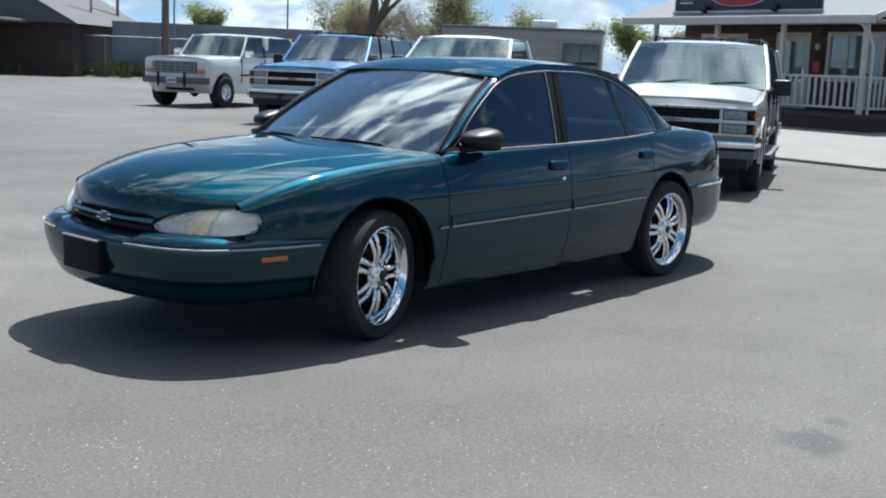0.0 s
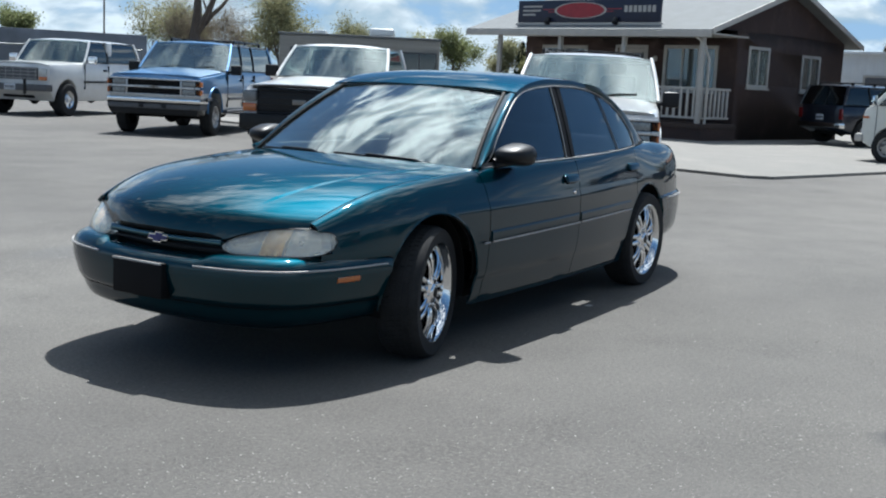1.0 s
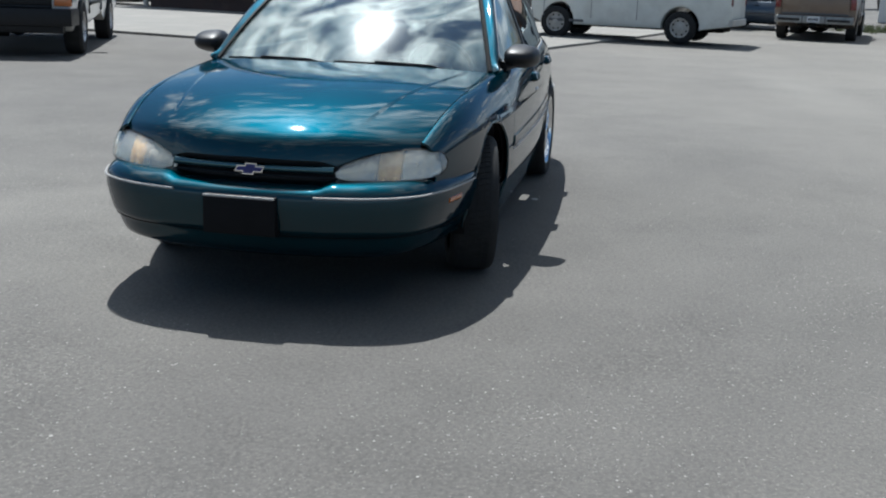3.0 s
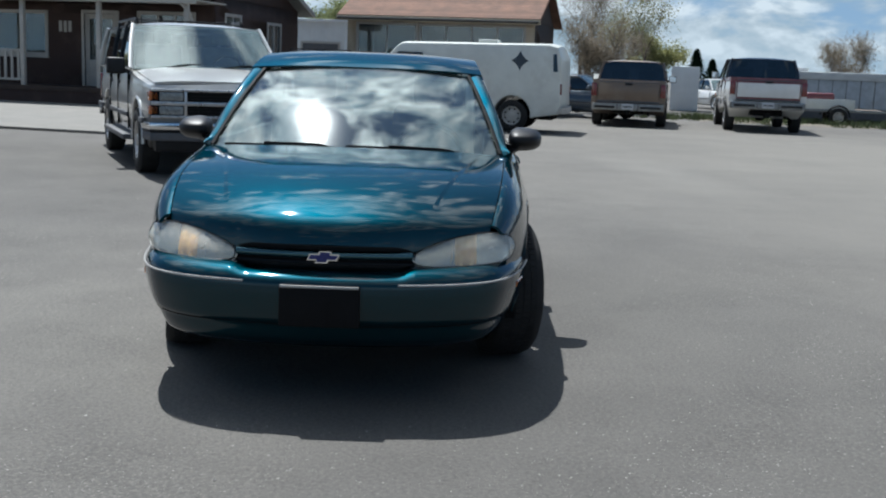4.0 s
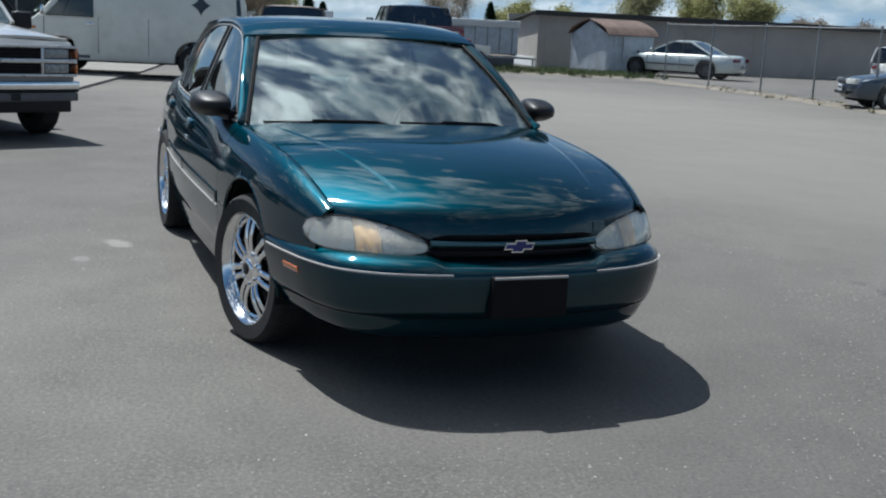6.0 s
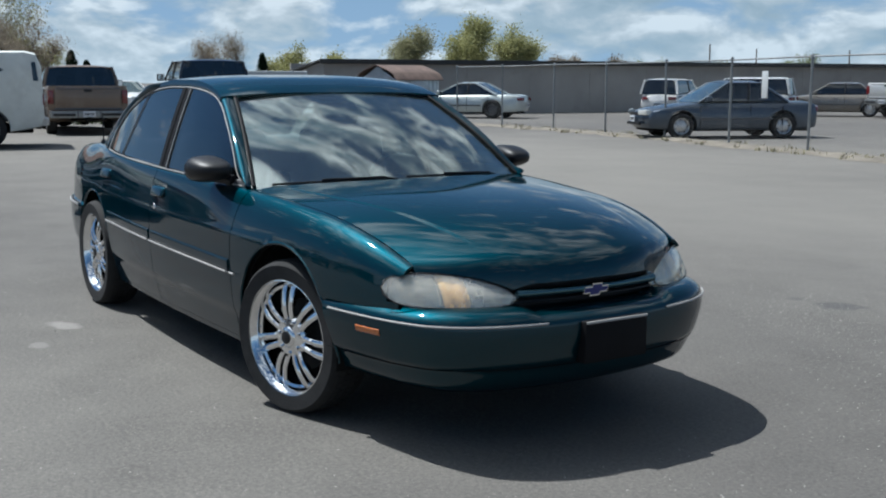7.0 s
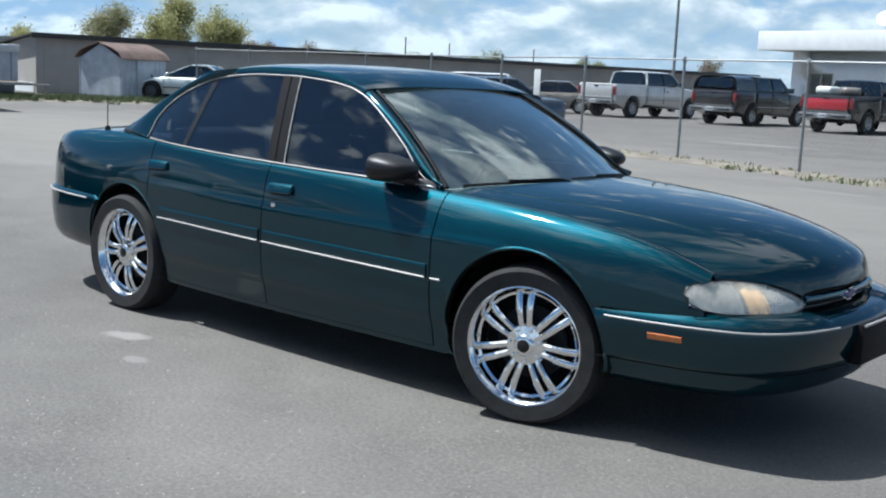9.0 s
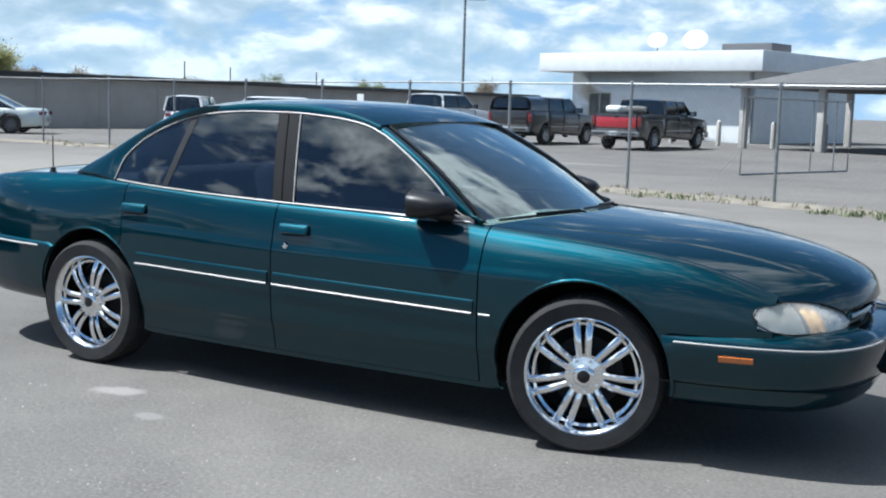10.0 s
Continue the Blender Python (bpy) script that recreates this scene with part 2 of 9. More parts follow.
def merge_box(bm, x0, x1, y0, y1, z0, z1, bevel=0.0, seg=2, m=None):
    r = bmesh.ops.create_cube(bm, size=1.0)
    vs = r["verts"]
    for v in vs:
        v.co = Vector(((x0 + x1) / 2 + v.co.x * (x1 - x0), (y0 + y1) / 2 + v.co.y * (y1 - y0), (z0 + z1) / 2 + v.co.z * (z1 - z0)))
    if bevel:
        es = list({e for v in vs for e in v.link_edges})
        r2 = bmesh.ops.bevel(bm, geom=es, offset=bevel, segments=seg, profile=0.6, affect="EDGES", clamp_overlap=True)
        vs = list({v for f in r2["faces"] for v in f.verts} | {v for v in vs if v.is_valid})
    if m is not None:
        bmesh.ops.transform(bm, matrix=m, verts=vs)
    return vs


def box(x0, x1, y0, y1, z0, z1, bevel=0.0, seg=2, m=None):
    bm = bmesh.new()
    merge_box(bm, x0, x1, y0, y1, z0, z1, bevel, seg, m)
    return bm


def grid(fn, nu, nv, bm=None, flip=False):
    """A sheet through fn(u, v), u and v from 0 to 1."""
    bm = bm or bmesh.new()
    rows = [[bm.verts.new(fn(i / nu, j / nv)) for j in range(nv + 1)] for i in range(nu + 1)]
    for i in range(nu):
        for j in range(nv):
            q = (rows[i][j], rows[i + 1][j], rows[i + 1][j + 1], rows[i][j + 1])
            bm.faces.new(q[::-1] if flip else q)
    return bm


def thick(bm, depth):
    """Gives a sheet a thickness, on the side away from its normals."""
    bm.normal_update()
    faces, verts = list(bm.faces), list(bm.verts)
    rim = [(l.vert, l.link_loop_next.vert) for f in faces for l in f.loops if len(l.edge.link_faces) == 1]
    low = {v: bm.verts.new(v.co - v.normal * depth) for v in verts}
    for f in faces:
        bm.faces.new([low[v] for v in reversed(f.verts)])
    for a, b in rim:
        bm.faces.new((b, a, low[a], low[b]))
    return bm


def face_out(bm, ref):
    """Turns a sheet so that its normals look away from the point ref."""
    bm.normal_update()
    if sum(f.normal.dot(f.calc_center_median() - Vector(ref)) * f.calc_area() for f in bm.faces) < 0:
        bmesh.ops.reverse_faces(bm, faces=bm.faces)
        bm.normal_update()
    return bm


def sweep(pts, radius, seg=8, bm=None, closed=False, flat=1.0):
    """A tube along the points; radius may be a number or one number a point."""
    bm = bm or bmesh.new()
    pts = [Vector(p) for p in pts]
    n = len(pts)
    rad = [radius] * n if isinstance(radius, (int, float)) else list(radius)
    rings = []
    up = Vector((0.13, 0.21, 0.97)).normalized()
    for k, p in enumerate(pts):
        a = pts[(k - 1) % n] if (closed or k) else p
        b = pts[(k + 1) % n] if (closed or k < n - 1) else p
        d = (b - a).normalized() if (b - a).length > 1e-9 else Vector((0, 0, 1))
        s = d.cross(up)
        if s.length < 0.05:
            s = d.cross(Vector((1, 0, 0)))
        s.normalize()
        t = s.cross(d).normalized()
        rings.append([bm.verts.new(p + (s * math.cos(w) + t * math.sin(w) * flat) * rad[k])
                      for w in (2 * math.pi * q / seg for q in range(seg))])
    last = n if closed else n - 1
    for k in range(last):
        r0, r1 = rings[k], rings[(k + 1) % n]
        for q in range(seg):
            bm.faces.new((r0[q], r0[(q + 1) % seg], r1[(q + 1) % seg], r1[q]))
    if not closed:
        bm.faces.new(rings[0][::-1])
        bm.faces.new(rings[-1])
    return bm


def lathe(profile, seg=32, bm=None, m=None, close=False):
    """Turns a profile of (radius, along y) round the y axis."""
    bm = bm or bmesh.new()
    rings = []
    for r, h in profile:
        if r < 1e-6:
            rings.append([bm.verts.new((0, h, 0))])
        else:
            rings.append([bm.verts.new((r * math.cos(2 * math.pi * k / seg), h, r * math.sin(2 * math.pi * k / seg))) for k in range(seg)])
    pairs = list(zip(rings, rings[1:]))
    if close:
        pairs.append((rings[-1], rings[0]))
    for a, b in pairs:
        for k in range(seg):
            q = [a[k % len(a)], a[(k + 1) % len(a)], b[(k + 1) % len(b)], b[k % len(b)]]
            q = [v for i, v in enumerate(q) if v not in q[:i]]
            if len(q) > 2:
                try:
                    bm.faces.new(q)
                except ValueError:
                    pass
    if m is not None:
        bmesh.ops.transform(bm, matrix=m, verts=[v for r in rings for v in r])
    return bm


def prism(pts, y0, y1, bm=None, bevel=0.0, seg=2, axis="y"):
    """A polygon of (x, z) drawn out from y0 to y1 (axis z: of (x, y) from z0 to z1)."""
    bm = bm or bmesh.new()
    put = (lambda a, b, c: (a, c, b)) if axis == "y" else (lambda a, b, c: (a, b, c))
    lo = [bm.verts.new(put(a, b, y0)) for a, b in pts]
    hi = [bm.verts.new(put(a, b, y1)) for a, b in pts]
    n = len(pts)
    faces = [bm.faces.new(lo), bm.faces.new(hi[::-1])]
    for k in range(n):
        faces.append(bm.faces.new((lo[k], hi[k], hi[(k + 1) % n], lo[(k + 1) % n])))
    bmesh.ops.recalc_face_normals(bm, faces=faces)
    if bevel:
        rim = {e for v in lo for e in v.link_edges if e.other_vert(v) in lo} | {e for v in hi for e in v.link_edges if e.other_vert(v) in hi}
        bmesh.ops.bevel(bm, geom=list(rim), offset=bevel, segments=seg, profile=0.6, affect="EDGES", clamp_overlap=True)
    return bm


def pane(corners, depth=0.006, n=1):
    """A thin pane through four corners, given in order round it."""
    a, b, c, d = (Vector(p) for p in corners)
    bm = grid(lambda u, v: (a.lerp(b, u)).lerp(d.lerp(c, u), v), n, n)
    return thick(bm, depth)


def curve_at(table, x):
    """A smooth value at x from a table of (x, value), x rising."""
    xs, ys = [p[0] for p in table], [p[1] for p in table]
    if x <= xs[0]:
        return ys[0]
    if x >= xs[-1]:
        return ys[-1]
    k = max(i for i in range(len(xs) - 1) if xs[i] <= x)
    h = xs[k + 1] - xs[k]

    def slope(i):
        if i == 0:
            return (ys[1] - ys[0]) / (xs[1] - xs[0])
        if i == len(xs) - 1:
            return (ys[-1] - ys[-2]) / (xs[-1] - xs[-2])
        d0, d1 = (ys[i] - ys[i - 1]) / (xs[i] - xs[i - 1]), (ys[i + 1] - ys[i]) / (xs[i + 1] - xs[i])
        return 0.0 if d0 * d1 <= 0 else 2 * d0 * d1 / (d0 + d1)

    t = (x - xs[k]) / h
    m0, m1 = slope(k) * h, slope(k + 1) * h
    return (2 * t ** 3 - 3 * t * t + 1) * ys[k] + (t ** 3 - 2 * t * t + t) * m0 + (-2 * t ** 3 + 3 * t * t) * ys[k + 1] + (t ** 3 - t * t) * m1


def line_at(pts, t):
    """The point at share t of the way along a polyline."""
    pts = [Vector(p) for p in pts]
    lens = [(b - a).length for a, b in zip(pts, pts[1:])]
    s = t * sum(lens)
    for a, b, d in zip(pts, pts[1:], lens):
        if s <= d or b is pts[-1]:
            return a.lerp(b, min(1.0, s / d))
        s -= d
    return pts[-1]

# ---- ground ----
def asphalt_material():
    m, n, l = nodes_of("asphalt")
    out = n.new("ShaderNodeOutputMaterial")
    b = n.new("ShaderNodeBsdfPrincipled")
    l.new(b.outputs[0], out.inputs["Surface"])
    big = tex_noise(n, l, 0.16, 6, 0.6)
    mid = tex_noise(n, l, 1.3, 6, 0.65)
    grit = tex_noise(n, l, 55.0, 4, 0.75)
    speck = tex_noise(n, l, 120.0, 3, 0.7)
    tracks = tex_noise(n, l, 0.5, 4, 0.55, "Object", (0.22, 1.0, 1.0))
    col = ramp(n, l, big, [(0.30, (0.096, 0.090, 0.0825)), (0.50, (0.118, 0.111, 0.102)), (0.72, (0.147, 0.139, 0.126))])
    col = mixc(n, l, 1.0, col, ramp(n, l, mid, [(0.30, (0.90, 0.90, 0.905)), (0.60, (1.0, 1.0, 1.0)), (0.78, (1.06, 1.055, 1.05))]), "MULTIPLY")
    col = mixc(n, l, 0.6, col, ramp(n, l, tracks, [(0.35, (0.84, 0.84, 0.85)), (0.62, (1.06, 1.06, 1.05))]), "MULTIPLY")
    col = mixc(n, l, 1.0, col, ramp(n, l, grit, [(0.30, (0.66, 0.66, 0.66)), (0.50, (0.97, 0.97, 0.97)), (0.70, (1.28, 1.27, 1.24))]), "MULTIPLY")
    col = mixc(n, l, 1.0, col, ramp(n, l, speck, [(0.60, (1, 1, 1)), (0.70, (2.0, 1.95, 1.85))]), "MULTIPLY")
    # bare gravel where the binder has worn off
    worn = tex_noise(n, l, 0.9, 6, 0.7)
    peb = n.new("ShaderNodeTexVoronoi")
    peb.inputs["Scale"].default_value = 58.0
    tcp = n.new("ShaderNodeTexCoord")
    l.new(tcp.outputs["Object"], peb.inputs["Vector"])
    bright = ramp(n, l, peb.outputs["Distance"], [(0.05, (1.45, 1.42, 1.38)), (0.30, (1.0, 1.0, 1.0)), (0.6, (0.75, 0.75, 0.75))])
    col = mixc(n, l, ramp(n, l, worn, [(0.46, (0.05, 0.05, 0.05)), (0.62, (0.8, 0.8, 0.8))]), col, mixc(n, l, 1.0, col, bright, "MULTIPLY"))
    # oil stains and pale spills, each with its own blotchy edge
    tc = n.new("ShaderNodeTexCoord")
    wob = tex_noise(n, l, 5.0, 5, 0.6)
    drift = tex_noise(n, l, 0.34, 5, 0.55)
    for (cx, cy, rx, ry, turn, tone, amount) in STAINS:
        mp = n.new("ShaderNodeMapping")
        mp.vector_type = "TEXTURE"
        mp.inputs["Location"].default_value = (cx, cy, 0)
        mp.inputs["Rotation"].default_value = (0, 0, radians(turn))
        mp.inputs["Scale"].default_value = (rx, ry, 1)
        l.new(tc.outputs["Object"], mp.inputs[0])
        ln = n.new("ShaderNodeVectorMath")
        ln.operation = "LENGTH"
        l.new(mp.outputs[0], ln.inputs[0])
        ad = n.new("ShaderNodeMath")
        ad.operation = "MULTIPLY_ADD"
        wide = rx > 2.0
        l.new(drift if wide else wob, ad.inputs[0])
        ad.inputs[1].default_value = 1.6
        l.new(ln.outputs["Value"], ad.inputs[2])
        mr = n.new("ShaderNodeMapRange")
        mr.inputs["From Min"].default_value, mr.inputs["From Max"].default_value = (1.0, 2.3) if wide else (1.45, 1.95)
        mr.inputs["To Min"].default_value, mr.inputs["To Max"].default_value = amount, 0.0
        l.new(ad.outputs[0], mr.inputs["Value"])
        col = mixc(n, l, mr.outputs[0], col, tone)
    l.new(col, b.inputs["Base Color"])
    b.inputs["Roughness"].default_value = 0.86
    b.inputs["Specular IOR Level"].default_value = 0.35
    bp = n.new("ShaderNodeBump")
    bp.inputs["Strength"].default_value, bp.inputs["Distance"].default_value = 0.7, 0.006
    l.new(grit, bp.inputs["Height"])
    b2 = n.new("ShaderNodeBump")
    b2.inputs["Strength"].default_value, b2.inputs["Distance"].default_value = 0.12, 0.02
    l.new(mid, b2.inputs["Height"])
    l.new(b2.outputs[0], bp.inputs["Normal"])
    l.new(bp.outputs[0], b.inputs["Normal"])
    return m


# x, y, half length, half width, turn, colour, strength
STAINS = [
    (1.19, 2.97, 0.17, 0.12, 25, (0.055, 0.055, 0.055), 0.75),
    (0.90, 2.94, 0.08, 0.06, 10, (0.06, 0.06, 0.06), 0.6),
    (-0.80, -1.17, 0.16, 0.07, 20, (0.30, 0.285, 0.265), 0.5),
    (-0.40, -1.40, 0.08, 0.05, 0, (0.26, 0.25, 0.235), 0.4),
    (-0.41, 0.86, 0.035, 0.025, 0, (0.5, 0.5, 0.48), 0.7),
    (-2.0, 10.9, 0.7, 0.2, -10, (0.24, 0.23, 0.21), 0.3),
    (-5.5, 6.2, 0.5, 0.16, 60, (0.07, 0.07, 0.07), 0.6),
    (0.6, -2.75, 0.35, 0.22, 15, (0.10, 0.10, 0.10), 0.45),
    (-8.0, 22.0, 1.6, 0.3, 5, (0.30, 0.29, 0.27), 0.4),
    (-4.0, -6.5, 0.8, 0.3, 40, (0.09, 0.09, 0.09), 0.5),
    (-13.0, 9.0, 13.0, 7.5, 12, (0.205, 0.192, 0.168), 0.62),
    (-3.5, 6.8, 6.5, 3.2, -8, (0.185, 0.174, 0.154), 0.5),
    (0.9, 6.3, 0.16, 0.06, -30, (0.05, 0.05, 0.05), 0.7),
    (-9.5, 3.5, 2.6, 0.5, 8, (0.20, 0.19, 0.17), 0.4),
    (1.9, -2.4, 0.30, 0.12, 60, (0.075, 0.074, 0.07), 0.5),
    (2.9, 3.3, 0.5, 0.2, -40, (0.085, 0.083, 0.08), 0.4),
]
M_ASPHALT = asphalt_material()
M_CONCRETE = surface("pale_concrete", (0.20, 0.19, 0.172), rough=0.85, vary=0.14, scale=1.3, fine=60, bump=0.25, bump_scale=90, dirt=((0.28, 0.26, 0.23), 0.5))
M_DIRT = surface("dry_dirt", (0.21, 0.187, 0.153), rough=0.95, vary=0.35, scale=2.2, fine=40, bump=0.6, bump_scale=30, spec=0.2)
M_GRASS = surface("spring_grass", (0.15, 0.185, 0.085), rough=0.85, vary=0.45, scale=3, fine=30, spec=0.25, per_object=0.0)
M_WEED = surface("dry_weeds", (0.34, 0.31, 0.20), rough=0.9, vary=0.4, scale=3, fine=30, spec=0.2)

bm = bmesh.new()
ring = [0.0, 6, 12, 20, 32, 50, 80, 140, 300, 900]
seg = 72
rows = [[bm.verts.new((0, 0, 0))]] + [[bm.verts.new((r * math.cos(2 * math.pi * k / seg), r * math.sin(2 * math.pi * k / seg), 0)) for k in range(seg)] for r in ring[1:]]
for a, b in zip(rows, rows[1:]):
    for k in range(seg):
        q = [a[k % len(a)], b[k], b[(k + 1) % seg], a[(k + 1) % len(a)]]
        bm.faces.new([v for i, v in enumerate(q) if v not in q[:i]])
tagged(part("ground", bm, M_ASPHALT), "worn grey asphalt lot with fine gravel and a few stains", "ground", kind="structure")

# the yard's own grid: e1 runs along the fronts of the buildings, e2 back from them
E1 = Vector((0.226, 0.974, 0)).normalized()
E2 = Vector((-0.974, 0.226, 0)).normalized()


def yard(origin, z=0.0):
    """A frame with x along E1, y along E2 at origin."""
    m = Matrix.Identity(4)
    for r in range(3):
        m[r][0], m[r][1], m[r][2] = E1[r], E2[r], (0, 0, 1)[r]
        m[r][3] = (origin[0], origin[1], z)[r]
    return m


# concrete apron in front of the office, with a worn kerb
def apron():
    bm = bmesh.new()
    pts = [(-17.0, 0.0), (-8.0, 0.05), (-4.0, -0.05), (-0.35, 0.02), (0.0, 0.35), (0.12, 4.0), (0.3, 9.5), (0.3, 24.0), (-17.0, 24.0)]
    prism(pts, -0.05, 0.055, bm, axis="z", bevel=0.03, seg=2)
    return bm


ob = part("pavement", apron(), M_CONCRETE)
ob.matrix_world = yard((-11.9, -1.35))
tagged(ob, "pale worn concrete apron with a low broken edge", "pavement", kind="structure")


def strip(name, line, width, z, mat, label, seed, n=60):
    rnd = random.Random(seed)
    offs = [(rnd.uniform(0.6, 1.25), rnd.uniform(0.6, 1.25)) for _ in range(n + 1)]

    def fn(u, v):
        i = min(n, int(round(u * n)))
        p = line_at(line, u)
        d = (line_at(line, min(1, u + 0.01)) - line_at(line, max(0, u - 0.01))).normalized()
        s = Vector((-d.y, d.x, 0))
        w = width * (offs[i][0] if v < 0.5 else offs[i][1]) * (v - 0.5) * 2
        return p + s * w + Vector((0, 0, z * (1 - (2 * v - 1) ** 2) + 0.004))

    return tagged(part(name, grid(fn, n, 6), mat), label, "ground", kind="structure")


FENCE = [Vector((-26.8, 17.95, 0)), Vector((-19.2, 17.4, 0)), Vector((-14.1, 16.45, 0)), Vector((-8.5, 14.95, 0)), Vector((6.0, 10.65, 0))]
strip("dirt_verge", FENCE, 0.55, 0.05, M_DIRT, "dry dirt verge with gravel under the chain-link fence", 5)
strip("dirt_verge", [(-31.0, 9.0, 0), (-29.0, 16.5, 0), (-28.2, 18.0, 0)], 1.6, 0.05, M_DIRT, "bare dirt strip beside the storage building", 6)
strip("dirt_verge", [(-12, -60, 0), (-24, -49.0, 0), (-34.0, -42.5, 0)], 1.4, 0.10, M_DIRT, "bare dirt bank along the far fence", 7)


def tufts(name, places, height, mat, label, seed, blades=14):
    """Grass as many single blades, one object."""
    rnd = random.Random(seed)
    verts, faces = [], []
    for (x, y, r) in places:
        for _ in range(blades):
            a, d = rnd.uniform(0, 6.283), r * math.sqrt(rnd.random())
            px, py = x + d * math.cos(a), y + d * math.sin(a)
            h, w, t = height * rnd.uniform(0.4, 1.2), rnd.uniform(0.006, 0.014) * (1 + height * 2), rnd.uniform(0, 6.283)
            lx, ly = rnd.uniform(-0.5, 0.5) * h, rnd.uniform(-0.5, 0.5) * h
            k = len(verts)
            verts += [(px - w * math.cos(t), py - w * math.sin(t), 0.0), (px + w * math.cos(t), py + w * math.sin(t), 0.0),
                      (px + lx * 0.4 + w * 0.6 * math.cos(t), py + ly * 0.4, h * 0.6), (px + lx, py + ly, h)]
            faces += [(k, k + 1, k + 2), (k, k + 2, k + 3)]
    me = bpy.data.meshes.new(name)
    me.from_pydata(verts, [], faces)
    me.materials.append(mat)
    return tagged(new(name, me), label, "grass", kind="stuff")


_r = random.Random(11)
weeds = []
for _ in range(150):
    u = _r.random() ** 0.8
    p = line_at(FENCE, u) + Vector((_r.uniform(-0.5, 0.5), _r.uniform(-0.6, 0.5), 0))
    weeds.append((p.x, p.y, _r.uniform(0.04, 0.2)))
tufts("weeds", weeds, 0.10, M_WEED, "dry weeds and sprouts along the fence foot", 3, 16)
green = []
for cx, cy, sx, sy, k in ((1.5, 11.75, 1.6, 0.35, 70), (-2.2, 12.75, 0.7, 0.25, 14), (-4.4, 13.35, 0.5, 0.2, 9), (4.5, 11.0, 2.0, 0.4, 60)):
    for _ in range(k):
        green.append((cx + _r.gauss(0, sx * 0.5), cy + _r.gauss(0, sy * 0.5), _r.uniform(0.08, 0.30)))
tufts("grass", green, 0.085, M_GRASS, "fresh green grass tufts on the verge by the fence", 4, 18)
far_grass = []
for _ in range(420):
    u = _r.random()
    p = Vector((-31.6, 8.0, 0)).lerp(Vector((-28.6, 18.2, 0)), u)
    far_grass.append((p.x + _r.gauss(0, 0.9), p.y + _r.gauss(0, 0.7), _r.uniform(0.1, 0.3)))
tufts("grass", far_grass, 0.22, M_GRASS, "uneven spring grass at the foot of the storage building", 8, 22)
bank = []
for _ in range(700):
    u = _r.random()
    p = Vector((-23.2, -50.5, 0)).lerp(Vector((-33.5, -43.5, 0)), u)
    bank.append((p.x + _r.gauss(0, 0.6), p.y + _r.gauss(0, 0.9), _r.uniform(0.2, 0.5)))
tufts("grass", bank, 0.75, M_GRASS, "tall green grass in front of the far fence", 9, 22)


# loose stones and grit, strewn in drifts over the worn asphalt
def stone_material():
    m, n, l = nodes_of("loose_stones")
    out = n.new("ShaderNodeOutputMaterial")
    b = n.new("ShaderNodeBsdfPrincipled")
    g = n.new("ShaderNodeNewGeometry")
    l.new(ramp(n, l, g.outputs["Random Per Island"], [(0.0, (0.13, 0.124, 0.115)), (0.45, (0.19, 0.18, 0.168)), (1.0, (0.36, 0.345, 0.315))]), b.inputs["Base Color"])
    b.inputs["Roughness"].default_value = 0.85
    l.new(b.outputs[0], out.inputs["Surface"])
    return m


def grit(count, seed):
    rnd = random.Random(seed)
    drifts = [(2.4, 2.4, 0.9), (3.3, 1.4, 0.7), (1.2, 2.6, 0.7), (3.4, -0.6, 0.8), (3.6, -2.2, 0.9), (2.2, -2.8, 0.8), (0.6, -2.6, 0.9), (-0.6, 2.6, 1.0), (4.2, 2.6, 0.8), (4.4, 0.4, 0.7), (-1.8, -2.4, 1.0), (3.0, -3.6, 0.7)]
    verts, faces = [], []
    for k in range(count):
        if rnd.random() < 0.72:
            cx, cy, r = rnd.choice(drifts)
            x, y = cx + rnd.gauss(0, r * 0.55), cy + rnd.gauss(0, r * 0.55)
        else:
            x, y = rnd.uniform(-5, 6), rnd.uniform(-6, 6)
        if abs(x) < 2.5 and abs(y) < 0.8:
            continue
        s = 0.0018 + 0.0036 * rnd.random() ** 3 + (0.003 if rnd.random() < 0.02 else 0)
        a = rnd.uniform(0, 6.283)
        n0 = len(verts)
        for q in range(4):
            w = a + q * 1.571 + rnd.uniform(-0.3, 0.3)
            rr = s * rnd.uniform(0.7, 1.3)
            verts.append((x + rr * math.cos(w), y + rr * math.sin(w), s * 0.12))
        verts.append((x + rnd.uniform(-0.3, 0.3) * s, y + rnd.uniform(-0.3, 0.3) * s, s * rnd.uniform(0.4, 0.7)))
        verts.append((x, y, -0.002))
        for q in range(4):
            faces += [(n0 + q, n0 + (q + 1) % 4, n0 + 4), (n0 + (q + 1) % 4, n0 + q, n0 + 5)]
    me = bpy.data.meshes.new("gravel")
    me.from_pydata(verts, [], faces)
    me.materials.append(stone_material())
    tagged(new("gravel", me), "loose pale and dark grit strewn over the asphalt", "gravel", kind="stuff")


grit(26000, 77)

# ---- buildings ----
M_BROWN = surface("brown_siding", (0.050, 0.029, 0.024), rough=0.8, vary=0.2, scale=1.6, fine=50, bump=0.15, bump_scale=40, dirt=((0.16, 0.11, 0.09), 0.3))
M_FRAME = surface("white_frame_paint", (0.44, 0.42, 0.385), rough=0.55, vary=0.12, scale=4, dirt=((0.35, 0.31, 0.26), 0.3))
M_ROOFGREY = surface("grey_roofing", (0.16, 0.17, 0.172), rough=0.85, vary=0.16, scale=2.0, fine=70, bump=0.3, bump_scale=60)
M_ROOFDARK = surface("dark_grey_roofing", (0.09, 0.09, 0.088), rough=0.85, vary=0.2, scale=2.0, fine=70, bump=0.3, bump_scale=60)
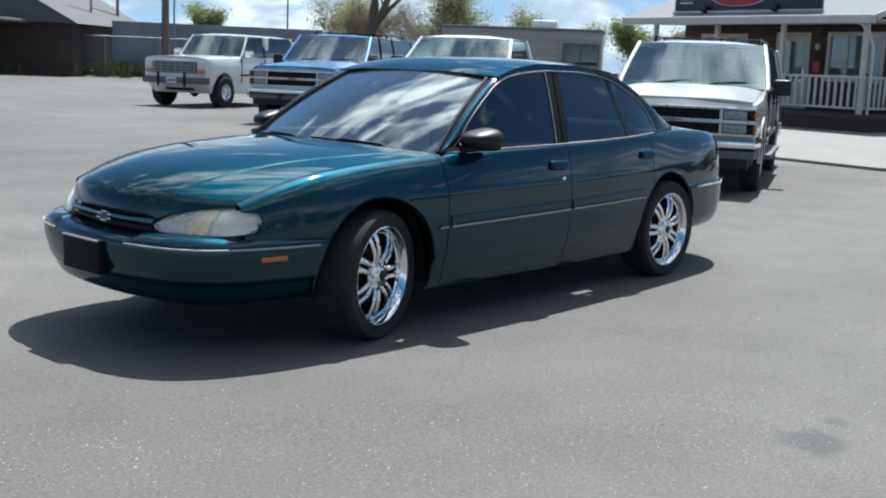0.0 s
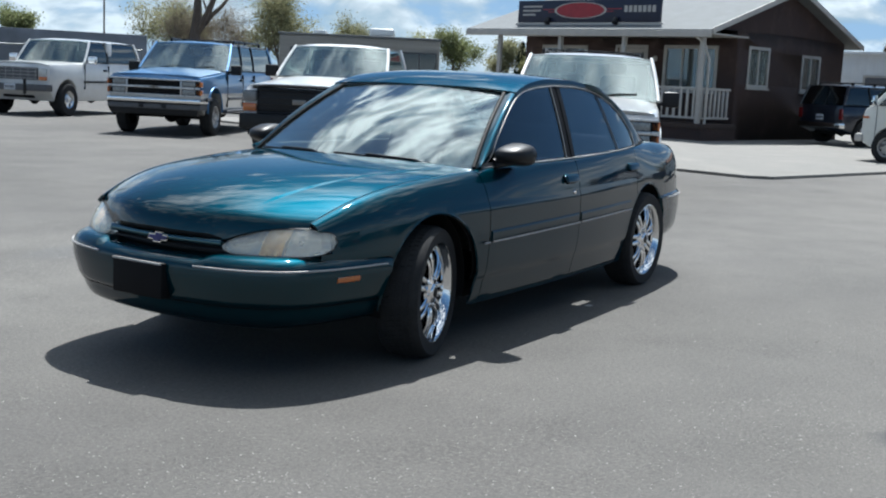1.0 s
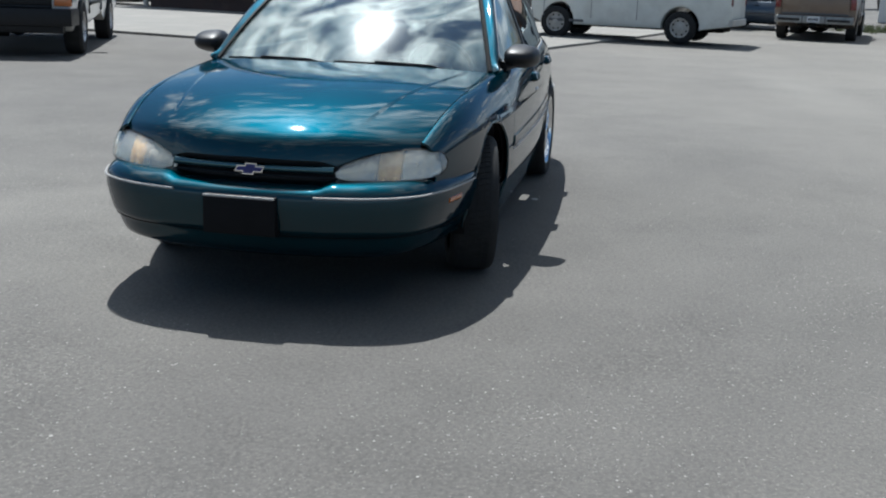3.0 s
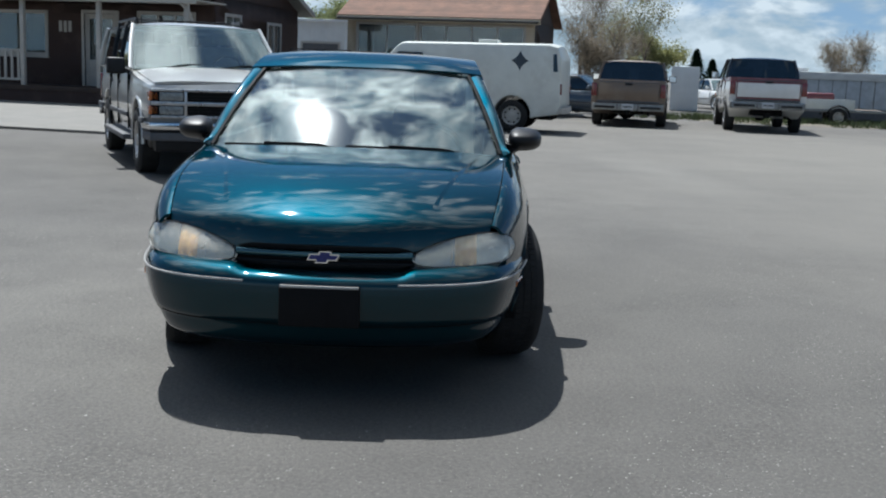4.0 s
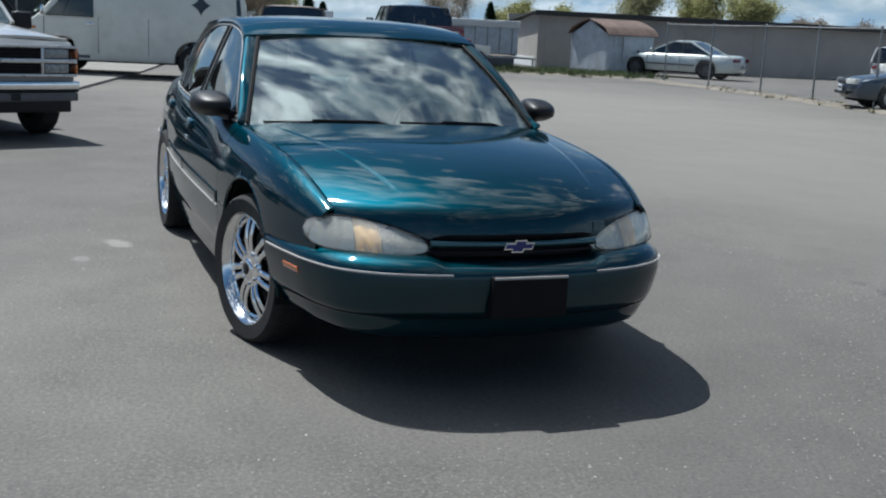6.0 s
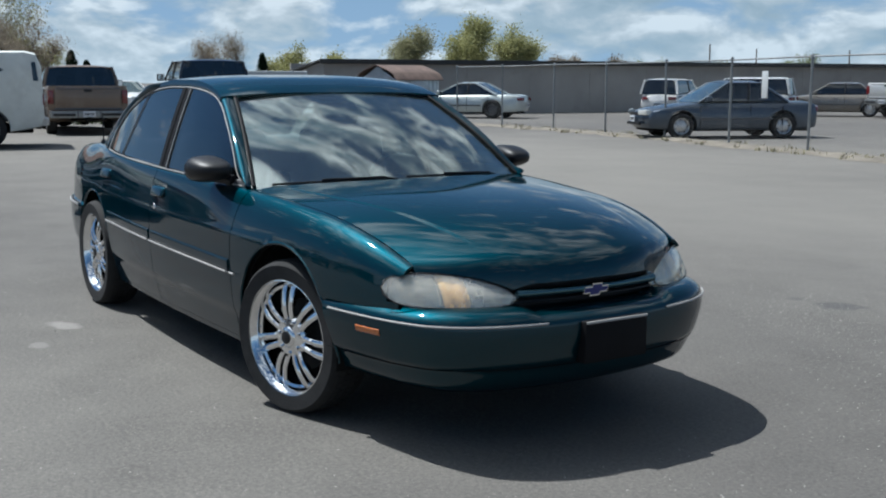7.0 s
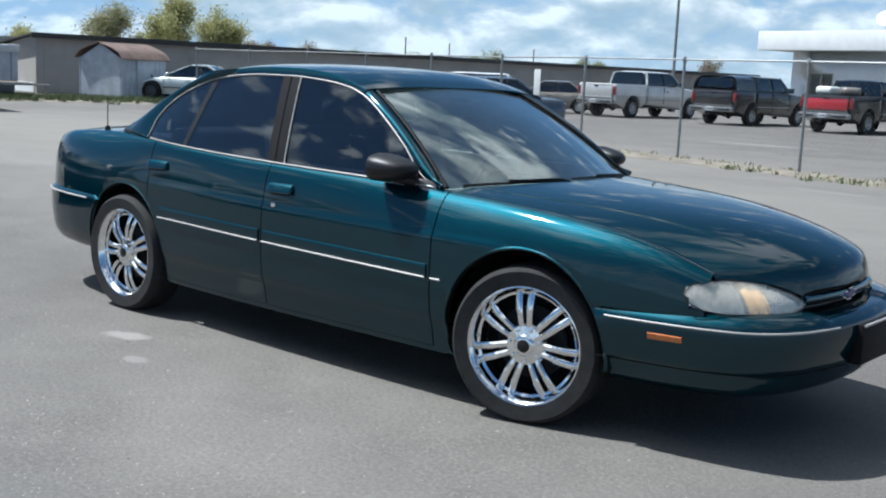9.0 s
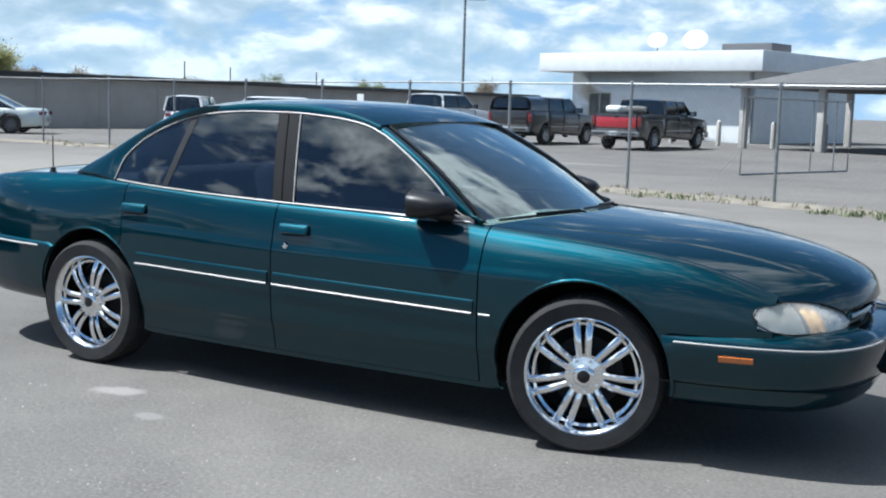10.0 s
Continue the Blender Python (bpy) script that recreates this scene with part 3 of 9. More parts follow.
M_ROOFBROWN = surface("brown_shingles", (0.23, 0.125, 0.085), rough=0.9, vary=0.35, scale=2.5, fine=40, bump=0.4, bump_scale=30, per_object=0.3)
M_TAN = surface("tan_siding", (0.50, 0.42, 0.31), rough=0.75, vary=0.15, scale=2, fine=50, dirt=((0.25, 0.19, 0.13), 0.4))
M_DARKWOOD = surface("dark_brown_boards", (0.055, 0.036, 0.028), rough=0.8, vary=0.3, scale=3, fine=40, bump=0.2)
M_WHITEWALL = surface("white_metal_wall", (0.66, 0.68, 0.68), rough=0.55, vary=0.08, scale=1.5, dirt=((0.45, 0.43, 0.4), 0.3))
M_STORAGE = surface("taupe_block_wall", (0.36, 0.335, 0.305), rough=0.85, vary=0.12, scale=0.8, fine=30, dirt=((0.16, 0.145, 0.13), 0.4))
M_FASCIA = surface("dark_fascia", (0.035, 0.035, 0.034), rough=0.7, vary=0.3, scale=3)
M_INSIDE = surface("dim_room", (0.09, 0.085, 0.08), rough=0.9, vary=0.3, scale=1.5)
M_SIGN = surface("navy_sign", (0.010, 0.014, 0.038), rough=0.4, vary=0.3, scale=3)
M_SIGNRED = surface("red_sign_paint", (0.32, 0.02, 0.03), rough=0.4, vary=0.2, scale=5)
M_RUST = surface("rusty_red_roof", (0.155, 0.105, 0.085), rough=0.85, vary=0.4, scale=3)
M_SHEDMETAL = surface("pale_blue_metal", (0.42, 0.46, 0.50), rough=0.55, vary=0.2, scale=3, dirt=((0.3, 0.27, 0.24), 0.4))


def window_unit(parent, frame_m, w, h, split=1, frame_mat=None, glass_mat=None, name="window", sill=True, t=0.06):
    """A framed window in the plane y = 0 of frame_m, its outside towards -y, its lower left corner at the origin."""
    frame_mat, glass_mat = frame_mat or M_FRAME, glass_mat or M_GLASS_HOUSE
    win = empty(name, frame_m, parent)
    for nm, x0, x1, z0, z1 in (("window_frame", -t, 0, -t, h + t), ("window_frame", w, w + t, -t, h + t), ("window_frame", 0, w, h, h + t), ("window_frame", 0, w, -t, 0)):
        part(nm, box(x0, x1, -0.045, 0.05, z0, z1, 0.008), frame_mat, win)
    for k in range(1, split):
        x = w * k / split
        part("mullion", box(x - 0.025, x + 0.025, -0.035, 0.03, 0, h, 0.006), frame_mat, win)
    for k in range(split):
        x0, x1 = w * k / split + 0.004, w * (k + 1) / split - 0.004
        g = part("pane", box(x0, x1, 0.004, 0.010, 0.002, h - 0.002), glass_mat, win)
        g.visible_shadow = False
    if sill:
        part("window_sill", box(-t - 0.03, w + t + 0.03, -0.09, 0.0, -t - 0.05, -t, 0.008), frame_mat, win)
    return win


def wall_with_holes(length, height, holes, depth, m_local=None, top=None):
    """A wall in the xz plane from y = 0 to depth, pierced by holes (x0, x1, z0, z1). top: height by x, for a gable."""
    bm = bmesh.new()
    xs = sorted({0.0, length, *(h[0] for h in holes), *(h[1] for h in holes)})
    zs = sorted({0.0, height, *(h[2] for h in holes), *(h[3] for h in holes)})
    for a, b in zip(xs, xs[1:]):
        for c, d in zip(zs, zs[1:]):
            if any(h[0] - 1e-6 <= a and b <= h[1] + 1e-6 and h[2] - 1e-6 <= c and d <= h[3] + 1e-6 for h in holes):
                continue
            merge_box(bm, a, b, 0, depth, c, d)
    bmesh.ops.remove_doubles(bm, verts=bm.verts, dist=1e-4)
    seen = {}
    for f in list(bm.faces):
        key = tuple(sorted(v.index for v in f.verts)) if False else tuple(round(c, 4) for c in f.calc_center_median())
        seen.setdefault(key, []).append(f)
    dead = [f for fs in seen.values() if len(fs) > 1 for f in fs]
    bmesh.ops.delete(bm, geom=dead, context="FACES")
    return bm


def office():
    """The brown sales office with its porch. Local x runs to the right along the front, y back, origin at the eave's corner."""
    O = empty("sales_office", yard((-23.0, -6.15)))
    L, D0, D1 = 8.8, 1.9, 8.4
    eave, ridge_y, ridge = 2.92, 4.55, 4.37
    x1, x0 = -0.35, -8.0
    floor_z = 0.5
    # front wall with its openings (x from the left end)
    lx = lambda s: (-s) - x0
    holes = [(lx(2.6), lx(1.0), 1.45, 2.55), (lx(4.35), lx(3.35), floor_z, 2.55), (lx(7.2), lx(5.6), 1.4, 2.5)]
    f = part("wall", wall_with_holes(x1 - x0, 3.09, holes, 0.14), M_BROWN, O)
    f.matrix_basis = Matrix.Translation((x0, D0, 0.0))
    for h, sp in ((holes[0], 3), (holes[2], 2)):
        window_unit(O, Matrix.Translation((x0 + h[0], D0 + 0.02, h[2])), h[1] - h[0], h[3] - h[2], sp, t=0.10)
    d = empty("door", Matrix.Translation((x0 + holes[1][0], D0 + 0.03, floor_z)), O)
    part("door_frame", box(-0.09, 0.0, -0.05, 0.05, 0, 2.14, 0.01), M_FRAME, d)
    part("door_frame", box(1.0, 1.09, -0.05, 0.05, 0, 2.14, 0.01), M_FRAME, d)
    part("door_frame", box(0.0, 1.0, -0.05, 0.05, 2.05, 2.14, 0.01), M_FRAME, d)
    leaf = bmesh.new()
    for b in ((0.01, 0.14, 0, 2.04), (0.86, 0.99, 0, 2.04), (0.14, 0.86, 0, 0.75), (0.14, 0.86, 1.9, 2.04)):
        merge_box(leaf, b[0], b[1], 0.0, 0.045, b[2], b[3], 0.006)
    part("leaf", leaf, M_FRAME, d)
    g = part("pane", box(0.14, 0.86, 0.015, 0.025, 0.75, 1.9), M_GLASS_HOUSE, d)
    g.visible_shadow = False
    part("handle", box(0.88, 0.95, -0.05, 0.0, 0.95, 1.15, 0.01), M_ALLOY, d)
    # gable end, its windows, back and left walls
    gw = wall_with_holes(D1 - D0 - 0.15, 3.09, [(0.62, 1.62, 1.62, 2.6), (3.75, 4.75, 1.58, 2.5)], 0.14)
    gm = Matrix.Translation((x1, D0 + 0.15, 0)) @ pose(0, 0, 0, 0, 0, 90)
    part("wall", gw, M_BROWN, O).matrix_basis = gm
    for a, z, h in ((0.62, 1.62, 0.98), (3.75, 1.58, 0.92)):
        window_unit(O, gm @ Matrix.Translation((a, 0.02, z)), 1.0, h, 2, t=0.09)
    tri = prism([(D0 - 1.4, eave + 0.14), (D1 + 0.3, eave + 0.12), (ridge_y, ridge - 0.06)], 0, 0.14)
    part("gable", tri, M_BROWN, O).matrix_basis = Matrix.Translation((x1, 0, 0)) @ pose(0, 0, 0, 0, 0, 90)
    tri = prism([(D0 - 1.4, eave + 0.14), (D1 + 0.3, eave + 0.12), (ridge_y, ridge - 0.06)], 0, 0.14)
    part("gable", tri, M_BROWN, O).matrix_basis = Matrix.Translation((x0 + 0.14, 0, 0)) @ pose(0, 0, 0, 0, 0, 90)
    part("wall", box(x0, x0 + 0.14, D0 + 0.15, D1, 0, 3.09), M_BROWN, O)
    part("wall", box(x0 + 0.15, x1 - 0.15, D1 - 0.14, D1, 0, 3.09), M_BROWN, O)
    part("room_lining", box(x0 + 0.2, x1 - 0.2, D0 + 2.6, D0 + 2.7, floor_z, 2.9), M_INSIDE, O)
    part("room_floor", box(x0 + 0.15, x1 - 0.15, D0 + 0.15, D1 - 0.15, 0.3, floor_z), M_INSIDE, O)
    # roof
    for ya, za, yb, zb in ((-0.05, eave, ridge_y, ridge), (D1 + 0.45, eave - 0.02, ridge_y, ridge)):
        def slope(u, v, ya=ya, za=za, yb=yb, zb=zb):
            return Vector((-L - 0.05 + (L + 0.1) * u, ya + (yb - ya) * v, za + (zb - za) * v + 0.06))
        r = grid(slope, 12, 6, flip=ya > 1)
        part("roof", thick(r, 0.07), M_ROOFGREY, O)
    part("fascia", box(-L, 0.06, -0.10, -0.065, eave - 0.14, eave + 0.04, 0.006), M_FRAME, O)
    for yy, s in ((-0.05, 1), (D1 + 0.45, -1)):
        n = 1
        bm = bmesh.new()
        a, b = Vector((0.065, yy, eave - 0.05)), Vector((0.065, ridge_y, ridge - 0.06))
        w = Vector((0, 0, 0.15))
        vs = [bm.verts.new(p) for p in (a, b, b + w, a + w)]
        vs2 = [bm.verts.new(p + Vector((0.035, 0, 0))) for p in (a, b, b + w, a + w)]
        for q in ((0, 1, 2, 3),):
            bm.faces.new([vs[i] for i in q])
            bm.faces.new([vs2[i] for i in q][::-1])
        for i in range(4):
            bm.faces.new((vs[i], vs2[i], vs2[(i + 1) % 4], vs[(i + 1) % 4]))
        bmesh.ops.recalc_face_normals(bm, faces=bm.faces)
        part("bargeboard", bm, M_FRAME, O)
    part("soffit", box(-L + 0.05, 0.0, 0.0, D0 + 0.02, eave - 0.06, eave - 0.02), M_FRAME, O)
    # porch
    part("porch_floor", box(-7.4, -0.15, 0.12, D0, 0.36, floor_z, 0.01), M_DARKWOOD, O)
    part("porch_skirt", box(-7.4, -0.17, 0.15, 0.2, 0.02, 0.36), M_BROWN, O)
    part("porch_skirt", box(-0.22, -0.17, 0.2, D0, 0.02, 0.36), M_BROWN, O)
    for s in (0.35, 2.9, 5.2, 7.6):
        part("porch_post", box(-s - 0.06, -s + 0.06, 0.14, 0.26, floor_z if s < 7.5 else 0.0, eave - 0.06, 0.01), M_FRAME, O)
    spans = [(-2.85, -0.4, 0.2, 0.2), (-7.5, -5.25, 0.2, 0.2)]
    for xa, xb, ya, yb in spans:
        part("rail", box(xa, xb, 0.17, 0.24, 1.40, 1.47, 0.008), M_FRAME, O)
        part("rail", box(xa, xb, 0.18, 0.23, 0.62, 0.68, 0.008), M_FRAME, O)
        k = int((xb - xa) / 0.20)
        for i in range(k):
            x = xa + (i + 0.5) * (xb - xa) / k
            part("baluster", box(x - 0.035, x + 0.035, 0.185, 0.225, 0.68, 1.40, 0.004), M_FRAME, O)
    part("rail", box(-0.38, -0.31, 0.26, 1.75, 1.40, 1.47, 0.008), M_FRAME, O)
    part("rail", box(-0.37, -0.32, 0.26, 1.75, 0.62, 0.68, 0.008), M_FRAME, O)
    for i in range(7):
        y = 0.36 + i * 0.21
        part("baluster", box(-0.37, -0.32, y - 0.035, y + 0.035, 0.68, 1.40, 0.004), M_FRAME, O)
    # ramp down at the far end, with its railing
    rp = prism([(-10.4, 0.02), (-7.4, 0.36), (-7.4, 0.46), (-10.4, 0.10)], 0.3, 1.5)
    part("ramp", rp, M_FRAME, O)
    for za in (0.55, 0.95):
        part("ramp_rail", sweep([(-10.4, 0.25, za * 0.9), (-7.45, 0.25, za + 0.42)], 0.035, 6), M_FRAME, O)
    for i in range(12):
        x = -10.3 + i * 0.25
        z = 0.1 + (x + 10.4) * 0.113
        part("baluster", box(x - 0.03, x + 0.03, 0.23, 0.27, z + 0.05, z + 0.9, 0.004), M_FRAME, O)
    # porch light, notices, downpipe
    part("wall_lamp", lathe([(0, 0.0), (0.07, 0.0), (0.09, 0.05), (0.05, 0.12), (0, 0.12)], 14, m=Matrix.Translation((-2.95, D0 - 0.13, 2.25))), M_FRAME, O)
    part("notice", box(-3.12, -2.9, D0 - 0.02, D0 - 0.004, 1.55, 1.85, 0.003), M_SIGNRED, O)
    for x in (-5.0, -4.85, -5.15):
        part("notice", box(x, x + 0.10, D0 - 0.02, D0 - 0.004, 2.0 + 0.1 * abs(x + 5), 2.32, 0.003), M_FRAME, O)
    part("downpipe", sweep([(-0.5, 0.05, eave - 0.1), (-0.3, 0.2, eave - 0.3), (-0.22, 0.35, 2.2), (-0.22, 0.35, 0.1)], 0.04, 8), M_FRAME, O)
    return tagged(O, "dark brown sales office with grey roof, white trim and railed porch", "building")


office()


def office_sign():
    S = empty("roof_sign", yard((-23.0, -6.15)))
    m = Matrix.Translation((-7.12, 0.42, 3.19))
    part("board", box(0, 5.2, 0, 0.08, 0, 0.66, 0.01), M_SIGN, S).matrix_basis = m
    part("ledge", box(-0.05, 5.25, -0.04, 0.12, -0.09, -0.01, 0.006), M_FRAME, S).matrix_basis = m
    bm = lathe([(0, 0), (0.3, 0.0), (0.3, 0.012), (0, 0.012)], 32)
    bmesh.ops.scale(bm, vec=(2.9, 1, 0.72), verts=bm.verts)
    part("oval", bm, M_SIGNRED, S, "dark red oval").matrix_basis = m @ Matrix.Translation((2.4, -0.012, 0.35))
    bm = lathe([(0.3, -0.004), (0.325, -0.004), (0.325, 0.01), (0.3, 0.01)], 32, close=True)
    bmesh.ops.scale(bm, vec=(2.95, 1, 0.74), verts=bm.verts)
    part("oval_rim", bm, M_FRAME, S).matrix_basis = m @ Matrix.Translation((2.4, -0.012, 0.35))
    for x0, x1, z in ((1.0, 1.6, 0.37), (3.2, 3.9, 0.37), (1.2, 1.5, 0.30), (3.3, 3.6, 0.30)):
        part("swash", box(x0, x1, -0.008, 0.0, z, z + 0.025), M_SIGNRED, S).matrix_basis = m
    for i, w in enumerate((0.75, 0.7, 0.5)):
        part("text_bar", box(0.2, 0.2 + w, -0.008, 0.0, 0.45 - i * 0.12, 0.50 - i * 0.12), M_FRAME, S).matrix_basis = m
    for i in range(7):
        x = 3.98 + i * 0.158
        part("text_bar", box(x, x + 0.11, -0.008, 0.0, 0.29, 0.47), M_FRAME, S).matrix_basis = m
    for x in (0.4, 2.6, 4.8):
        part("bracket", sweep([(x, 0.1, 0.3), (x, 0.55, 0.05)], 0.02, 6), M_STEEL, S).matrix_basis = m
    for x in (1.25, 3.75):
        part("spotlight", lathe([(0, 0), (0.10, 0.0), (0.07, 0.16), (0, 0.18)], 12, m=pose(x, -0.12, -0.02, 60)), M_BLACK, S).matrix_basis = m
    tagged(S, "navy roof sign with a red oval and white bars", "sign")


office_sign()


def shop():
    """The small tan building with big windows behind the van."""
    S = empty("tan_shop", yard((-29.4, 3.15)))
    W, D, H = 6.2, 4.5, 2.95
    holes = [(0.38, 2.3, 0.55, 2.72), (2.5, 5.85, 0.95, 2.72)]
    part("wall", wall_with_holes(W, H, holes, 0.14), M_TAN, S).matrix_basis = Matrix.Translation((-W, 0, 0))
    for h, sp in ((holes[0], 2), (holes[1], 4)):
        window_unit(S, Matrix.Translation((-W + h[0], 0.02, h[2])), h[1] - h[0], h[3] - h[2], sp, M_FRAME, t=0.08)
    part("wall", wall_with_holes(D - 0.15, H, [(0.9, 1.75, 0.1, 2.2)], 0.14), M_DARKWOOD, S).matrix_basis = Matrix.Translation((0.0, 0.15, 0)) @ pose(0, 0, 0, 0, 0, 90)
    part("door", box(-0.10, -0.05, 1.06, 1.89, 0.1, 2.19, 0.01), M_FRAME, S)
    part("wall", box(-W, -W + 0.14, 0.15, D, 0, H), M_DARKWOOD, S)
    part("wall", box(-W + 0.15, -0.15, D - 0.14, D, 0, H), M_DARKWOOD, S)
    part("room_lining", box(-W + 0.2, -0.2, 2.4, 2.5, 0, H), M_INSIDE, S)
    for ya, yb, fl in ((-0.4, 2.25, False), (4.9, 2.25, True)):
        def slope(u, v, ya=ya, yb=yb):
            return Vector((-W - 0.25 + (W + 0.5) * u, ya + (yb - ya) * v, 2.93 + 1.15 * v + 0.05))
        part("roof", thick(grid(slope, 10, 5, flip=fl), 0.08), M_ROOFBROWN, S)
    # courses of shingles on the slope that faces the yard
    for k in range(14):
        v = (k + 0.5) / 14
        y, z = -0.4 + 2.65 * v, 2.98 + 1.15 * v + 0.012
        part("shingle_course", box(-W - 0.24, 0.24, -0.10, 0.105, -0.006, 0.012, 0.004, 1, Matrix.Translation((0, y, z)) @ pose(0, 0, 0, 23.46)), M_ROOFBROWN, S)
    part("fascia", box(-W - 0.25, 0.25, -0.46, -0.42, 2.82, 2.98, 0.006), M_TAN, S)
    part("soffit", box(-W - 0.2, 0.2, -0.42, -0.002, 2.84, 2.88), M_TAN, S)
    for sgn in (0,):
        tri = prism([(0.0, H - 0.02), (D, H - 0.02), (2.25, 4.0)], 0, 0.12)
        part("gable", tri, M_DARKWOOD, S).matrix_basis = pose(0, 0, 0, 0, 0, 90)
    part("gutter", sweep([(-W - 0.2, -0.48, 2.9), (0.2, -0.48, 2.9)], 0.045, 8), M_FASCIA, S)
    return tagged(S, "small tan shop with brown shingle roof and wide aluminium windows", "building")


shop()


def panel_wall(parent, length, height, m, mat, pitch=0.3):
    """A ribbed metal wall: a sheet that folds in and out."""
    n = int(length / pitch)

    def fn(u, v):
        k = u * n
        return Vector((u * length, 0.02 * (1 if int(round(k * 4)) % 4 in (0, 1) else 0), v * height))

    part("wall", thick(grid(fn, n * 4, 1), 0.04), mat, parent, limit=20).matrix_basis = m


def white_store():
    S = empty("white_metal_store", yard((-38.6, -3.7)))
    panel_wall(S, 6.0, 3.05, Matrix.Translation((-6.0, 0, 0)), M_WHITEWALL)
    panel_wall(S, 5.0, 3.05, pose(0, 0, 0, 0, 0, 90), M_WHITEWALL)
    part("wall", box(-6.0, -5.9, 0.06, 5, 0, 3.05), M_WHITEWALL, S)
    part("wall", box(-5.9, -0.06, 4.9, 5, 0, 3.05), M_WHITEWALL, S)
    part("roof", box(-6.15, 0.15, -0.15, 5.15, 3.05, 3.16, 0.01), M_WHITEWALL, S)
    part("shutter", box(-1.75, -0.25, -0.035, -0.003, 0.9, 2.2, 0.01), M_TRIMGREY, S)
    for a, b, c, d in ((-1.83, -1.75, 0.82, 2.28), (-0.25, -0.17, 0.82, 2.28), (-1.75, -0.25, 2.2, 2.28), (-1.75, -0.25, 0.82, 0.9)):
        part("shutter_frame", box(a, b, -0.05, -0.003, c, d), M_FRAME, S)
    tagged(S, "white ribbed metal store with a grey shutter", "building")


white_store()

STORE_A, STORE_B = Vector((-35.6, 18.2, 0)), Vector((-28.0, 64.0, 0))


def storage():
    """The long low row of storage units behind the fence."""
    d = (STORE_B - STORE_A).normalized()
    length = (STORE_B - STORE_A).length
    m = Matrix(((d.x, -d.y, 0, STORE_A.x), (d.y, d.x, 0, STORE_A.y), (0, 0, 1, 0), (0, 0, 0, 1)))
    S = empty("storage_row", m)
    H, D = 2.16, 5.0
    part("wall", box(0, length, 0, 0.15, 0, H), M_STORAGE, S)
    part("wall", box(0, length, D - 0.15, D, 0, H), M_STORAGE, S)
    end = prism([(0, 0), (D - 0.3, 0), (D - 0.3, H - 0.55), (0, H + 0.05)], 0, 0.15)
    part("wall", end, M_STORAGE, S).matrix_basis = Matrix.Translation((0.15, 0.15, 0)) @ pose(0, 0, 0, 0, 0, 90)
    part("wall", box(length - 0.15, length, 0.15, D - 0.15, 0, H), M_STORAGE, S)

    def roof(u, v):
        return Vector((-0.25 + (length + 0.5) * u, -0.25 + (D + 0.5) * v, H + 0.10 - 0.5 * v))

    part("roof", thick(grid(roof, 20, 2), 0.06), M_FASCIA, S)
    part("fascia", box(-0.25, length + 0.25, -0.30, -0.26, H - 0.08, H + 0.12, 0.005), M_FASCIA, S)
    part("base_board", box(-0.03, -0.003, 0.2, D - 0.2, 0.02, 0.4), M_WHITEWALL, S)
    for k in range(int(length / 3.05)):
        x = 0.35 + k * 3.05
        part("pilaster", box(x - 0.04, x + 0.04, -0.02, -0.002, 0.0, H - 0.08), M_STORAGE, S)
    tagged(S, "long low taupe storage row with a dark flat roof edge", "building")


storage()


def garden_shed():
    S = empty("garden_shed", Matrix.Translation((-32.8, 18.3, 0)) @ pose(0, 0, 0, 0, 0, 105))
    w, d, h, r = 2.4, 2.0, 1.45, 1.98
    panel_wall(S, w, h, Matrix.Translation((0, -d, 0)), M_SHEDMETAL, 0.2)
    panel_wall(S, w, h, Matrix.Translation((0, -0.06, 0)), M_SHEDMETAL, 0.2)
    for x in (0.0, w - 0.06):
        pts = [(-d + 0.08, 0.0), (-0.08, 0.0), (-0.08, h), (-d / 2, r - 0.04), (-d + 0.08, h)]
        part("gable", prism(pts, 0, 0.06), M_SHEDMETAL, S).matrix_basis = Matrix.Translation((x + 0.06, 0, 0)) @ pose(0, 0, 0, 0, 0, 90)
    for ya, yb in ((-d - 0.12, -d / 2), (0.12, -d / 2)):
        def slope(u, v, ya=ya, yb=yb):
            return Vector((-0.12 + (w + 0.24) * u, ya + (yb - ya) * v, h - 0.02 + (r - h + 0.04) * math.sqrt(v)))
        part("roof", thick(grid(slope, 4, 6, flip=ya > 0), 0.03), M_RUST, S)
    part("door", box(0.75, 1.65, -d - 0.05, -d - 0.02, 0.02, 1.4, 0.008), M_SHEDMETAL, S)
    part("door_handle", box(1.5, 1.55, -d - 0.09, -d - 0.05, 0.7, 0.9, 0.008), M_BLACK, S)
    tagged(S, "weathered blue metal garden shed with a rusty red roof", "shed")


garden_shed()


